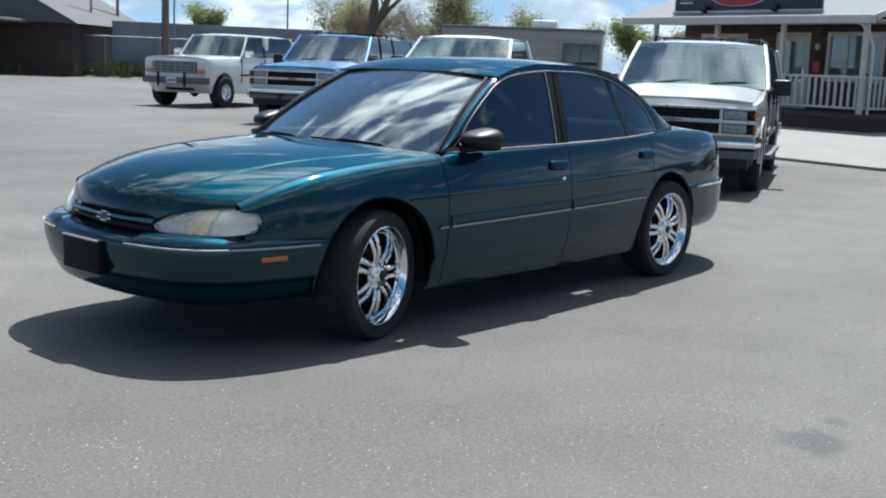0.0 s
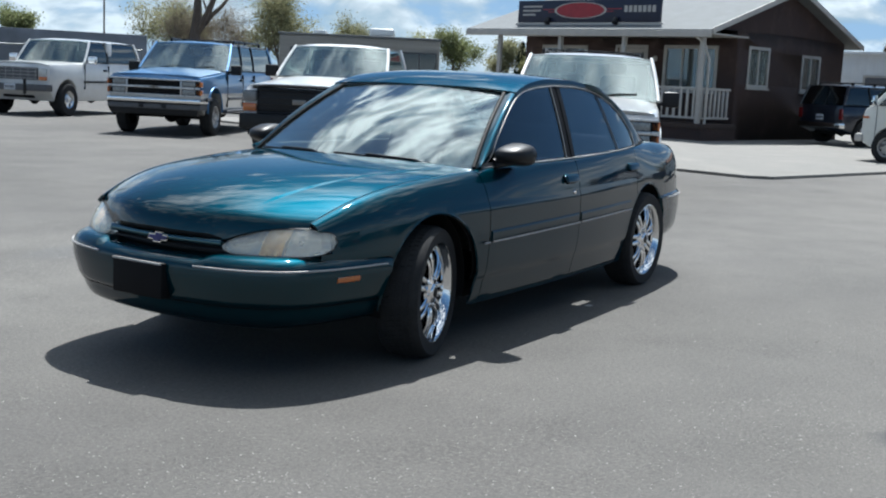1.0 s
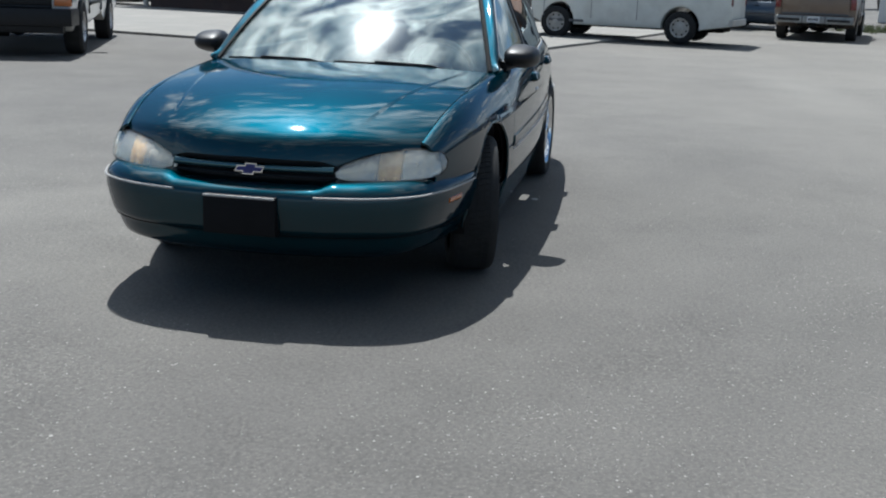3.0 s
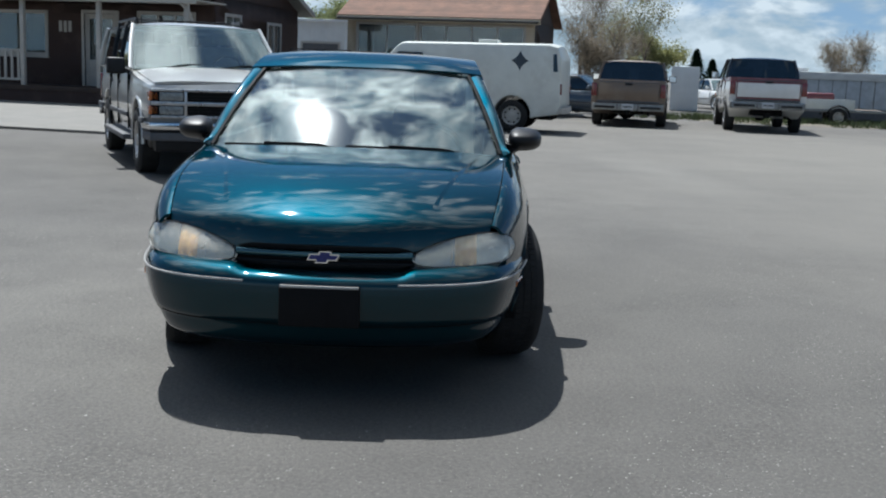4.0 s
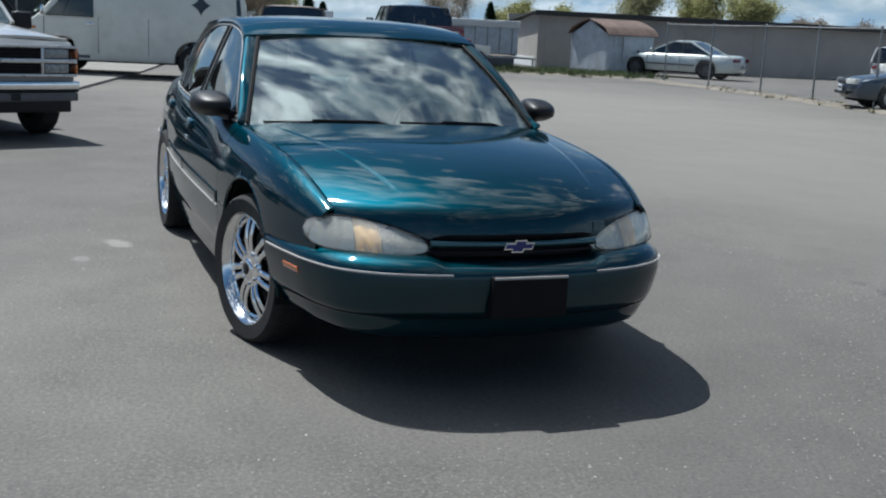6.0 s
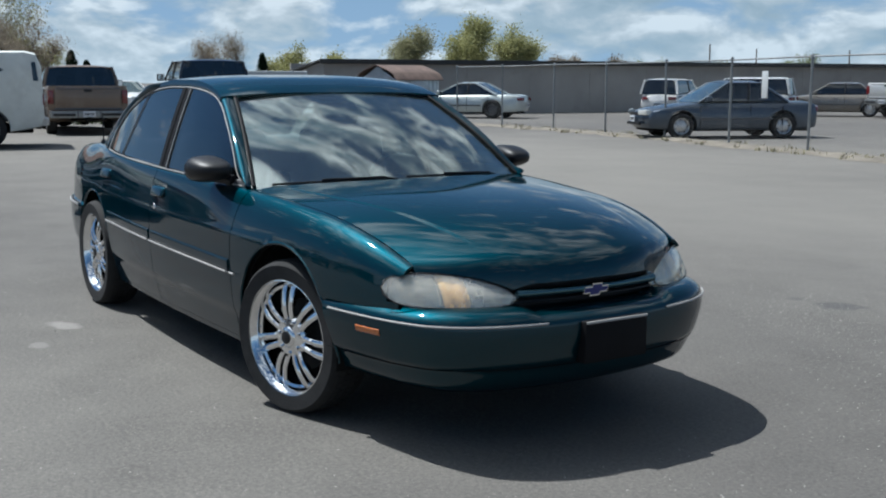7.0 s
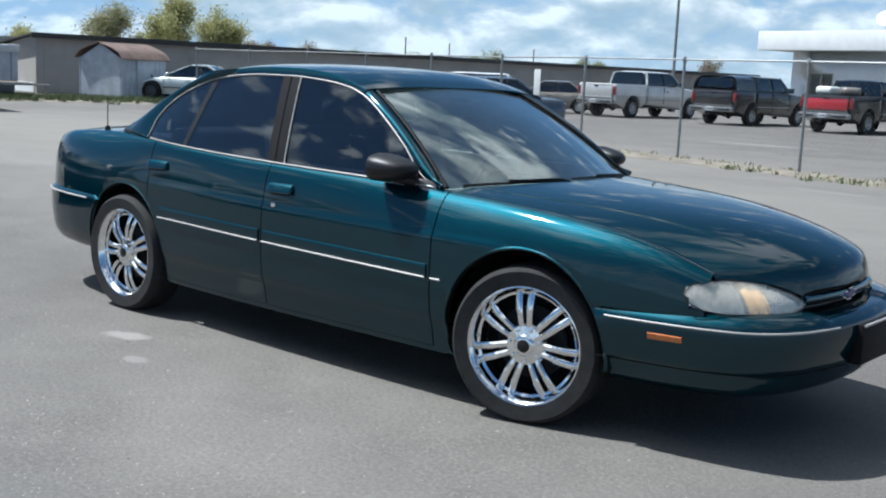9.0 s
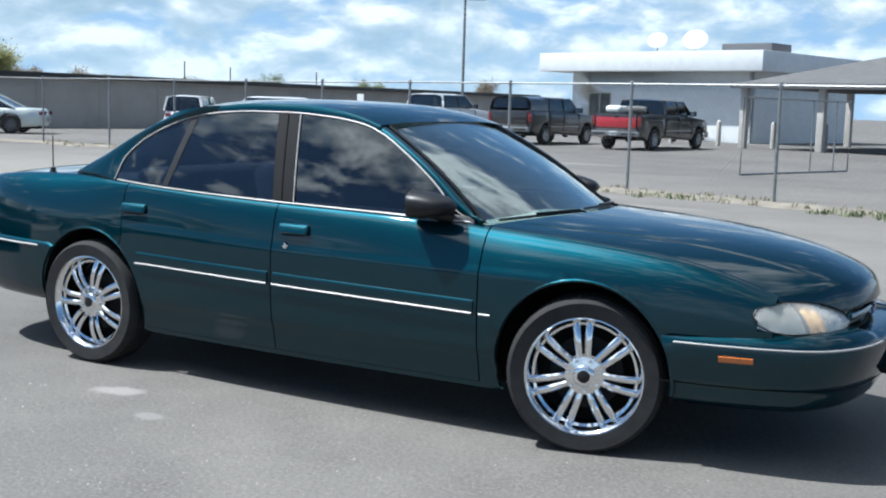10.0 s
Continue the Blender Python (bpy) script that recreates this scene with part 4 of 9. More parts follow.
def clinic():
    """The white flat-roofed building over the far lot, with its covered drive."""
    a, b = Vector((-22.5, 52.3, 0)), Vector((-9.4, 48.4, 0))
    d = (b - a).normalized()
    m = Matrix(((d.x, -d.y, 0, a.x), (d.y, d.x, 0, a.y), (0, 0, 1, 0), (0, 0, 0, 1)))
    W = (b - a).length
    C = empty("white_flat_building", m)
    part("wall", wall_with_holes(W - 2.6, 3.45, [(1.2, 2.6, 1.1, 2.3)], 0.2), M_WHITEWALL, C).matrix_basis = Matrix.Translation((1.6, 1.0, 0))
    window_unit(C, Matrix.Translation((2.8, 1.02, 1.1)), 1.4, 1.2, 2)
    part("wall", box(W - 1.2, W - 1.0, 1.0, 11.0, 0, 3.45), M_WHITEWALL, C)
    part("wall", box(1.6, 1.8, 1.2, 11.0, 0, 3.45), M_WHITEWALL, C)
    part("wall", box(1.8, W - 1.2, 10.8, 11.0, 0, 3.45), M_WHITEWALL, C)
    part("roof", box(0, W, 0, 12.0, 3.45, 4.42, 0.03), M_WHITEWALL, C)
    part("vent_box", box(9.6, 12.4, 3.0, 5.0, 4.42, 4.95, 0.04), M_TRIMGREY, C)
    part("room_lining", box(1.9, W - 1.3, 3.2, 3.3, 0, 3.4), M_INSIDE, C)
    tagged(C, "white flat-roofed building with a deep white roof band", "building")
    for x, s in ((6.6, 0.5), (8.9, 0.62)):
        D = empty("satellite_dish", m @ Matrix.Translation((x, 1.6, 4.42)))
        prof = [(0.0, 0.0)] + [(s * k / 8, 0.22 * s * (k / 8) ** 2) for k in range(1, 9)]
        part("bowl", thick(lathe(prof, 24, m=pose(0, 0, 0.75, -38, 0, 25)), 0.015), M_WHITEWALL, D)
        part("mast", sweep([(0, 0.05, 0), (0, 0.05, 0.75)], 0.035, 8), M_STEEL, D)
        part("feed_arm", sweep([(0, 0, 0.75), (0.1, -0.35, 0.95)], 0.015, 6), M_STEEL, D)
        tagged(D, "white satellite dish on the flat roof", "satellite dish")
    K = empty("covered_drive", m @ Matrix.Translation((W + 3.6, -3.6, 0)))
    L = 16.0
    for y0, y1, z0, z1, fl in ((-3.0, 2.2, 2.62, 4.75, False), (7.4, 2.2, 2.62, 4.75, True)):
        def slope(u, v, y0=y0, y1=y1, z0=z0, z1=z1):
            x = -1.2 + L * u + 9.0 * v * (1 - u)
            return Vector((x, y0 + (y1 - y0) * v, z0 + (z1 - z0) * v))
        part("roof", thick(grid(slope, 14, 6, flip=fl), 0.12), M_ROOFDARK, K)
    part("eave_board", box(-1.2, L - 1.2, -3.08, -3.02, 2.45, 2.68, 0.01), M_TRIMGREY, K)
    part("ceiling_panel", box(-1.0, L - 1.3, -2.9, 7.2, 2.5, 2.56), M_INSIDE, K)
    for i in range(5):
        for y in (-2.6, 6.9):
            part("post", box(-0.9 + i * 3.4, -0.62 + i * 3.4, y - 0.14, y + 0.14, 0, 2.5, 0.02), M_FRAME, K)
    for i in range(8):
        part("dark_window", box(1.2 + i * 1.7, 2.6 + i * 1.7, 7.6, 7.66, 0.5, 2.3, 0.01), M_FASCIA, K)
    tagged(K, "covered drive with a grey pitched roof on white posts", "canopy")


clinic()


def bollard(x, y):
    B = part("bollard", lathe([(0, 0), (0.11, 0), (0.11, 1.0), (0.09, 1.07), (0.05, 1.11), (0, 1.12)], 16, m=pose(0, 0, 0, 90)), M_FRAME)
    B.matrix_basis = Matrix.Translation((x, y, 0))
    tagged(B, "white steel bollard in front of the white building", "bollard", "bollards")


for p in ((-10.1, 44.0), (-7.6, 43.4), (-5.4, 42.9), (-12.4, 44.6)):
    bollard(*p)


def house_left():
    H = empty("old_house", Matrix.Translation((-22.0, -52.0, 0)) @ pose(0, 0, 0, 0, 0, 38))
    part("wall", box(-9, 1.5, 0, 6, 0, 2.7), M_DARKWOOD, H)
    pts = [(-0.5, 2.6), (6.5, 2.6), (3.0, 4.5)]
    part("roof", prism(pts, 0, 11.5), M_ROOFDARK, H).matrix_basis = Matrix.Translation((2.0, 0, 0)) @ pose(0, 0, 0, 0, 0, 90)
    part("carport_roof", box(1.6, 9.5, -2.5, 4, 2.55, 2.72, 0.02), M_ROOFGREY, H)
    for x in (2.2, 5.2, 9.0):
        part("carport_post", box(x - 0.06, x + 0.06, -2.3, -2.18, 0, 2.55), M_STEEL, H)
    part("chimney", box(-4.2, -3.6, 2.4, 3.0, 4.0, 5.2), M_ROOFDARK, H)
    tagged(H, "dark old house with a long flat carport", "house")
    W = part("tarp_wall", box(0, 11.0, 0, 0.15, 0, 2.9, 0.02), surface("grey_blue_tarp", (0.20, 0.22, 0.25), rough=0.8, vary=0.3, scale=0.6), None)
    W.matrix_basis = Matrix.Translation((-27.5, -47.5, 0)) @ pose(0, 0, 0, 0, 0, 146)
    tagged(W, "grey-blue screen wall behind the far fence", "wall", kind="structure")


house_left()


def mobile_home(name, m, L, W, H, mat, label, win, roof=None, ribs=0):
    T = empty(name, m)
    part("body", box(0, L, 0, W, 0.45, H, 0.08, 3), mat, T)
    part("skirt", box(0.1, L - 0.1, 0.1, W - 0.1, 0.0, 0.45), M_TRIMGREY, T)
    part("roof", box(-0.05, L + 0.05, -0.05, W + 0.05, H - 0.02, H + 0.07, 0.03), roof or M_ROOFGREY, T)
    for k in range(ribs):
        part("rib", box(L * (k + 0.5) / ribs - 0.02, L * (k + 0.5) / ribs + 0.02, -0.025, 0.01, 0.46, H - 0.06, 0.006), M_STEEL, T)
    if ribs:
        part("fascia", box(-0.04, L + 0.04, -0.06, -0.02, H - 0.20, H + 0.05, 0.01), roof, T)
    for x in win:
        window_unit(T, Matrix.Translation((x, -0.012, min(1.55, H - 1.0))), 1.3, min(0.75, H * 0.3), 2, M_TRIMGREY, M_GLASS_TINT, t=0.05, sill=False)
    if L > 6:
        part("roof_unit", box(L * 0.55, L * 0.55 + 1.0, 0.8, 1.6, H + 0.07, H + 0.40, 0.10, 3), M_WHITE, T)
    part("roof_vent", box(L * 0.2, L * 0.2 + 0.5, 0.8, 1.4, H + 0.07, H + 0.22, 0.05, 2), M_WHITE, T)
    return tagged(T, label, "mobile home")


M_TRAILER = surface("weathered_siding", (0.33, 0.31, 0.27), rough=0.7, vary=0.18, scale=1.2, stretch=(0.3, 1, 6), dirt=((0.22, 0.19, 0.15), 0.5))
mobile_home("mobile_home", Matrix.Translation((-28.63, -25.55, 0)) @ pose(0, 0, 0, 0, 0, 122), 6.35, 3.0, 2.85, M_TRAILER,
            "long weathered beige mobile home behind the trucks", (0.5, 2.0, 4.9))
M_OLDWHITE = surface("aged_white_siding", (0.52, 0.54, 0.54), rough=0.6, vary=0.15, scale=1.5, stretch=(1, 1, 3), dirt=((0.3, 0.29, 0.27), 0.5))
mobile_home("mobile_home", Matrix.Translation((-35.2, 12.4, 0)) @ pose(0, 0, 0, 0, 0, 76), 4.4, 2.6, 1.70, M_SHEDMETAL,
            "low mobile home with silvery ribbed siding and white roof", (), roof=M_OLDWHITE, ribs=9)
C = part("white_container", box(0, 1.15, 0, 2.6, 0.02, 1.85, 0.03), M_WHITEWALL)
C.matrix_basis = Matrix.Translation((-40.6, 9.8, 0)) @ pose(0, 0, 0, 0, 0, 78)
tagged(C, "plain white storage box behind the brown pickup", "storage box")


# ---- chain-link fence ----
def mesh_material():
    m, n, l = nodes_of("chain_link")
    out = n.new("ShaderNodeOutputMaterial")
    b = n.new("ShaderNodeBsdfPrincipled")
    b.inputs["Base Color"].default_value = (0.34, 0.35, 0.35, 1)
    b.inputs["Metallic"].default_value, b.inputs["Roughness"].default_value = 0.6, 0.5
    l.new(b.outputs[0], out.inputs["Surface"])
    return m


M_LINK = mesh_material()


def chain_link(a, b, count, height, parent, wire=0.0008, pitch=0.10):
    """Woven wire between a and b: crossing zigzags of thin flat wire, one sheet of stuff."""
    d = (b - a)
    length = d.length
    d = d.normalized()
    s = Vector((-d.y, d.x, 0))
    verts, faces = [], []
    n = int((length + height) / pitch)
    for k in range(-int(height / pitch), int(length / pitch)):
        for sgn in (1, -1):
            x0 = k * pitch
            p0, p1 = (x0, 0.05), (x0 + height - 0.08, height - 0.03)
            if sgn < 0:
                p0, p1 = (x0, height - 0.03), (x0 + height - 0.08, 0.05)
            (xa, za), (xb, zb) = p0, p1
            if xb <= 0 or xa >= length:
                continue
            if xa < 0:
                t = -xa / (xb - xa)
                xa, za = 0.0, za + t * (zb - za)
            if xb > length:
                t = (length - xa) / (xb - xa)
                xb, zb = length, za + t * (zb - za)
            o = s * (0.003 * sgn)
            pa, pb = a + d * xa + o + Vector((0, 0, za)), a + d * xb + o + Vector((0, 0, zb))
            w = Vector((0, 0, wire))
            q = len(verts)
            verts += [pa - w, pb - w, pb + w, pa + w, pa - s * wire, pb - s * wire, pb + s * wire, pa + s * wire]
            faces += [(q, q + 1, q + 2, q + 3), (q + 4, q + 5, q + 6, q + 7)]
    me = bpy.data.meshes.new("chain_link")
    me.from_pydata([tuple(v) for v in verts], [], faces)
    me.materials.append(M_LINK)
    ob = new("chain_link", me)
    ob.parent = parent
    return tagged(ob, kind="stuff")


F = empty("chain_link_fence")
F_STEP = 2.79
fence_len = sum((q - p).length for p, q in zip(FENCE, FENCE[1:]))
near_post = (Vector((-0.73, 12.64, 0)) - FENCE[0]).length
posts = [line_at(FENCE, (near_post + 0.03 + F_STEP * k) / fence_len) for k in range(-9, 3)]
rr = random.Random(21)
for p in posts:
    lean = rr.uniform(-0.02, 0.02)
    part("post", sweep([p, p + Vector((lean, lean * 0.4, 1.86))], 0.027, 10), M_STEEL, F)
    part("post_cap", lathe([(0.0, 0.07), (0.03, 0.05), (0.042, 0.0), (0.042, -0.03)], 10, m=Matrix.Translation(p + Vector((lean, lean * 0.4, 1.84))) @ pose(0, 0, 0, 90)), M_STEEL, F)
part("top_rail", sweep([p + Vector((0, 0, 1.84 + rr.uniform(-0.012, 0.012))) for p in posts], 0.017, 8), M_STEEL, F)
for p, q in zip(posts, posts[1:]):
    chain_link(p, q, 0, 1.82, F)
tagged(F, "galvanised chain-link fence with round posts and top rail", "fence")


def fence_sign():
    """A narrow white board tied to the wire between two posts."""
    S = empty("fence_sign", pose(-10.2, 15.37, 1.31, 0, 0, -15))
    part("board", box(-0.105, 0.105, -0.045, -0.037, -0.275, 0.275, 0.003), M_OLDWHITE, S)
    for x in (-0.08, 0.08):
        for z in (-0.24, 0.24):
            part("tie", sweep([(x, -0.049, z), (x, -0.02, z + 0.01), (x, 0.012, z)], 0.003, 5), M_STEEL, S)
    tagged(S, "blank narrow white board tied to the chain-link fence", "sign")


fence_sign()


def gate_panel():
    G = empty("gate_panel")
    a, b = Vector((-3.3, 20.6, 0.03)), Vector((-1.7, 25.2, 0.03))
    up = Vector((0, 0, 1.75))
    part("gate_frame", sweep([a, b, b + up, a + up], 0.025, 8, closed=True), M_STEEL, G)
    for u in (0.62, 0.85):
        p = a.lerp(b, u)
        part("upright", sweep([p, p + up], 0.02, 8), M_STEEL, G)
    tagged(G, "steel gate frame standing on the far lot", "gate")


gate_panel()
F2 = empty("far_fence")
fa, fb = Vector((-20.0, -51.5, 0)), Vector((-35.5, -40.5, 0))
for k in range(8):
    p = fa.lerp(fb, k / 7)
    part("post", sweep([p, p + Vector((0, 0, 2.1))], 0.04, 8), M_STEEL, F2)
part("top_rail", sweep([fa + Vector((0, 0, 2.08)), fb + Vector((0, 0, 2.08))], 0.035, 8), M_STEEL, F2)
part("mid_rail", sweep([fa + Vector((0, 0, 0.3)), fb + Vector((0, 0, 0.3))], 0.03, 8), M_STEEL, F2)
chain_link(fa, fb, 0, 2.05, F2, wire=0.004, pitch=0.2)
tagged(F2, "tall galvanised chain-link fence at the lot's far side", "fence")


def lamp_post():
    P = empty("lot_lamp", Matrix.Translation((-25.0, 48.0, 0)))
    part("pole", sweep([(0, 0, 0), (0, 0, 7.1)], [0.085, 0.065], 10), M_STEEL, P)
    part("base", lathe([(0, 0), (0.22, 0), (0.22, 0.5), (0, 0.5)], 16, m=pose(0, 0, 0, 90)), M_CONCRETE, P)
    part("arm", sweep([(0, 0, 7.02), (0.45, 0.2, 7.05)], 0.035, 8), M_STEEL, P)
    part("head", box(0.15, 1.05, -0.18, 0.20, 6.98, 7.18, 0.03, 2, pose(0, 0.1, 0, 0, 0, 24)), M_TRIMGREY, P)
    tagged(P, "steel lot lamp with a flat box head", "lamp post")


lamp_post()


M_POLE = surface("weathered_pole_wood", (0.16, 0.125, 0.095), rough=0.9, vary=0.3, scale=2, stretch=(6, 6, 0.6), bump=0.3)


def utility_pole(x, y, h, r, cross=True, turn=0.0, steel=False):
    U = empty("utility_pole", Matrix.Translation((x, y, 0)) @ pose(0, 0, 0, 0, 0, turn))
    part("pole", sweep([(0, 0, 0), (0, 0, h * 0.5), (0, 0, h)], [r, r * 0.9, r * 0.75], 10), M_STEEL if steel else M_POLE, U)
    if cross:
        part("crossarm", box(-1.1, 1.1, -0.06, 0.06, h - 0.75, h - 0.6, 0.01), M_POLE, U)
        for k in (-0.95, -0.45, 0.45, 0.95):
            part("insulator", lathe([(0, 0), (0.05, 0), (0.06, 0.06), (0.03, 0.12), (0, 0.12)], 8, m=pose(k, 0, h - 0.6, 90)), M_TRIMGREY, U)
    tagged(U, "grey steel pole beyond the far fence" if steel else "weathered wooden utility pole beyond the yard", "utility pole", "poles on the skyline")


utility_pole(-27.8, -43.2, 9.0, 0.20, True, 40)
utility_pole(-28.6, -43.6, 8.0, 0.05, False, 0, True)
utility_pole(-31.0, -52.5, 8.5, 0.10, False, 0, True)
utility_pole(-27.8, -50.0, 7.5, 0.07, False, 0, True)
utility_pole(-47.5, -57.0, 6.4, 0.07, False, 20)
utility_pole(-64.0, 70.0, 4.6, 0.08, False, 60)
utility_pole(-61.0, 72.5, 4.2, 0.07, False, 60)
utility_pole(-55.0, 77.0, 4.0, 0.07, False, 60)

# ---- the green sedan ----


def teal_paint():
    m, n, l = nodes_of("teal_metallic_paint")
    out = n.new("ShaderNodeOutputMaterial")
    b = n.new("ShaderNodeBsdfPrincipled")
    l.new(b.outputs[0], out.inputs["Surface"])
    flake = tex_noise(n, l, 900.0, 2, 0.5)
    big = tex_noise(n, l, 1.6, 6, 0.6)
    col = ramp(n, l, big, [(0.3, (0.0022, 0.0295, 0.0410)), (0.7, (0.0026, 0.0335, 0.0465))])
    col = mixc(n, l, 1.0, col, ramp(n, l, flake, [(0.35, (0.75, 0.8, 0.8)), (0.7, (1.3, 1.3, 1.3))]), "MULTIPLY")
    dust = tex_noise(n, l, 4.0, 7, 0.7)
    col = mixc(n, l, ramp(n, l, dust, [(0.55, (0, 0, 0)), (0.8, (0.012, 0.012, 0.012))]), col, (0.25, 0.24, 0.22))
    l.new(col, b.inputs["Base Color"])
    b.inputs["Metallic"].default_value = 0.9
    b.inputs["Specular IOR Level"].default_value = 0.0
    b.inputs["Roughness"].default_value = 0.48
    b.inputs["Specular Tint"].default_value = (0.10, 0.32, 0.38, 1)
    b.inputs["Coat Weight"].default_value = 1.0
    b.inputs["Coat Roughness"].default_value = 0.05
    b.inputs["Coat IOR"].default_value = 1.43
    return m


M_TEAL = teal_paint()
M_LENS_CLEAR = glass("headlamp_lens", (0.92, 0.90, 0.84), ior=1.6, haze=0.27, haze_color=(0.98, 0.96, 0.90))
M_INDICATOR = surface("pale_amber_reflector", (1.0, 0.58, 0.22), rough=0.4, metal=0.0, vary=0.3, scale=40, coat=0.6)
M_PILLAR = surface("matt_black_pillar", (0.008, 0.008, 0.009), rough=0.62, spec=0.12, vary=0.3, scale=12)
M_LAMPCUP = surface("lamp_cup", (0.80, 0.80, 0.78), rough=0.22, metal=0.85, vary=0.2, scale=40)
M_GRILLEBAR = surface("satin_teal_bar", (0.05, 0.12, 0.14), rough=0.22, metal=0.9, vary=0.1, coat=0.6)
M_BLUE_BADGE = surface("blue_badge", (0.008, 0.015, 0.14), rough=0.4, vary=0.1, coat=0.2)

CAR = empty("green_sedan")
ZM = 0.56
T_W = [(-2.48, 0.575), (-2.36, 0.66), (-2.2, 0.725), (-1.75, 0.80), (-1.365, 0.828), (-1.0, 0.842), (-0.5, 0.868), (0.1, 0.880), (0.9, 0.874), (1.35, 0.848), (1.6, 0.828), (1.75, 0.806), (2.0, 0.745), (2.12, 0.70)]
T_YT = [(-2.48, 0.485), (-2.3, 0.57), (-1.9, 0.625), (-1.6, 0.665), (-1.4, 0.715), (-1.25, 0.752), (-1.0, 0.785), (-0.5, 0.805), (0.0, 0.812), (0.5, 0.800), (0.75, 0.778), (0.87, 0.752), (1.1, 0.736), (1.4, 0.718), (1.7, 0.696), (1.95, 0.668), (2.12, 0.640)]
T_ZT = [(-2.48, 0.895), (-2.3, 0.930), (-2.0, 0.955), (-1.6, 0.968), (-1.25, 0.955), (-0.9, 0.936), (-0.4, 0.918), (0.1, 0.908), (0.5, 0.900), (0.75, 0.892), (0.95, 0.884), (1.3, 0.862), (1.7, 0.820), (1.95, 0.757), (2.12, 0.688)]
T_ZC = [(0.85, 0.940), (1.13, 0.921), (1.5, 0.900), (1.8, 0.872), (2.0, 0.842), (2.15, 0.806), (2.25, 0.771), (2.31, 0.742), (2.345, 0.721), (2.385, 0.692)]
T_DLO = [(-1.262, 0.957), (-1.25, 1.0), (-1.238, 1.05), (-1.19, 1.112), (-1.095, 1.185), (-0.955, 1.252), (-0.82, 1.296), (-0.62, 1.322), (-0.45, 1.330), (-0.25, 1.330), (-0.01, 1.317), (0.17, 1.292), (0.28, 1.258), (0.45, 1.165), (0.61, 1.055), (0.76, 0.93), (0.82, 0.905)]


def soften(table, w=0.11, step=0.06):
    """The same curve with its curvature evened out, for panels that mirror the sky."""
    x0, x1 = table[0][0], table[-1][0]

    def ext(x):
        if x < x0:
            return 2 * table[0][1] - curve_at(table, 2 * x0 - x)
        if x > x1:
            return 2 * table[-1][1] - curve_at(table, 2 * x1 - x)
        return curve_at(table, x)

    n = int(round((x1 - x0) / step))
    ks = [(k, math.exp(-0.5 * (k / 2.0) ** 2)) for k in range(-4, 5)]
    tot = sum(g for _, g in ks)
    return [(x, sum(g * ext(x + k * w / 2) for k, g in ks) / tot) for x in (x0 + (x1 - x0) * i / n for i in range(n + 1))]


T_W, T_YT, T_ZT, T_ZC = soften(T_W), soften(T_YT, 0.08), soften(T_ZT, 0.09), soften(T_ZC, 0.05)
CREASE = [(-1.3, 0.742), (-0.9, 0.736), (0.0, 0.718), (1.0, 0.712), (1.25, 0.711), (1.4, 0.692), (1.5, 0.662), (1.6, 0.602), (1.68, 0.53)]
LAMP_T = [(0.345, 0.598), (0.358, 0.615), (0.41, 0.637), (0.475, 0.656), (0.545, 0.668), (0.62, 0.674), (0.70, 0.664), (0.73, 0.648), (0.742, 0.622)]
LAMP_B = [(0.345, 0.572), (0.358, 0.563), (0.42, 0.557), (0.55, 0.556), (0.66, 0.558), (0.72, 0.570), (0.742, 0.595)]
AX, AZ, AR = 1.3655, 0.335, 0.372


def side(x, s, sgn=1, off=0.0):
    """The body's flank: s from -1 at the sill over 0 at the widest line to 1 at the shoulder."""
    w, yt, zt = curve_at(T_W, x), curve_at(T_YT, x), curve_at(T_ZT, x)
    if s >= 0:
        h = math.sin(s * math.pi / 2)
        t = max(0.0, (h - 0.46) / 0.54)
        c = curve_at([(-2.2, 0.0), (-1.5, 0.30), (-1.0, 0.42), (0.8, 0.42), (1.4, 0.22), (1.9, 0.0)], x)
        fold = 0.008 * min(h, 0.46) / 0.46 + (w - 0.008 - yt) * (c * t + (1 - c) * (1 - math.sqrt(max(0.0, 1 - t * t))))
        round_off = (w - yt) * (1 - math.cos(s * math.pi / 2))
        y, z = w - (fold * 0.66 + round_off * 0.34), ZM + (zt - ZM) * h
    else:
        z = ZM + s * (ZM - 0.205)
        y = w - 0.045 * (s * s) - 0.010 / (1 + math.exp((z - 0.35) * 110))
    # a soft crease along the doors that swings down behind the front wheel arch
    d = curve_at(CREASE, x) - z
    if -0.05 < d < 0.3 and -1.3 < x < 1.70:
        y += 0.0065 / (1 + math.exp(-d * 260)) * max(0.0, 1 - max(0.0, d) / 0.17) * min(1.0, (x + 1.3) * 3, (1.70 - x) * 12)
    return Vector((x, sgn * (y + off), z))


def arch_cut(bm, radius):
    """Opens the wheel arches in a flank panel, and draws its rim onto the arch's circle."""
    for cx in (AX, -AX):
        kill = set()
        for v in bm.verts:
            d = math.hypot(v.co.x - cx, v.co.z - AZ)
            if d < radius - 0.003:
                kill.add(v)
        bmesh.ops.delete(bm, geom=[f for f in bm.faces if any(v in kill for v in f.verts)], context="FACES")
        for v in list(bm.verts):
            if not v.link_faces:
                bm.verts.remove(v)
                continue
            dx, dz = v.co.x - cx, v.co.z - AZ
            d = math.hypot(dx, dz)
            if d < radius + 0.034 and any(len(e.link_faces) == 1 for e in v.link_edges):
                v.co.x, v.co.z = cx + dx / d * radius, AZ + dz / d * radius


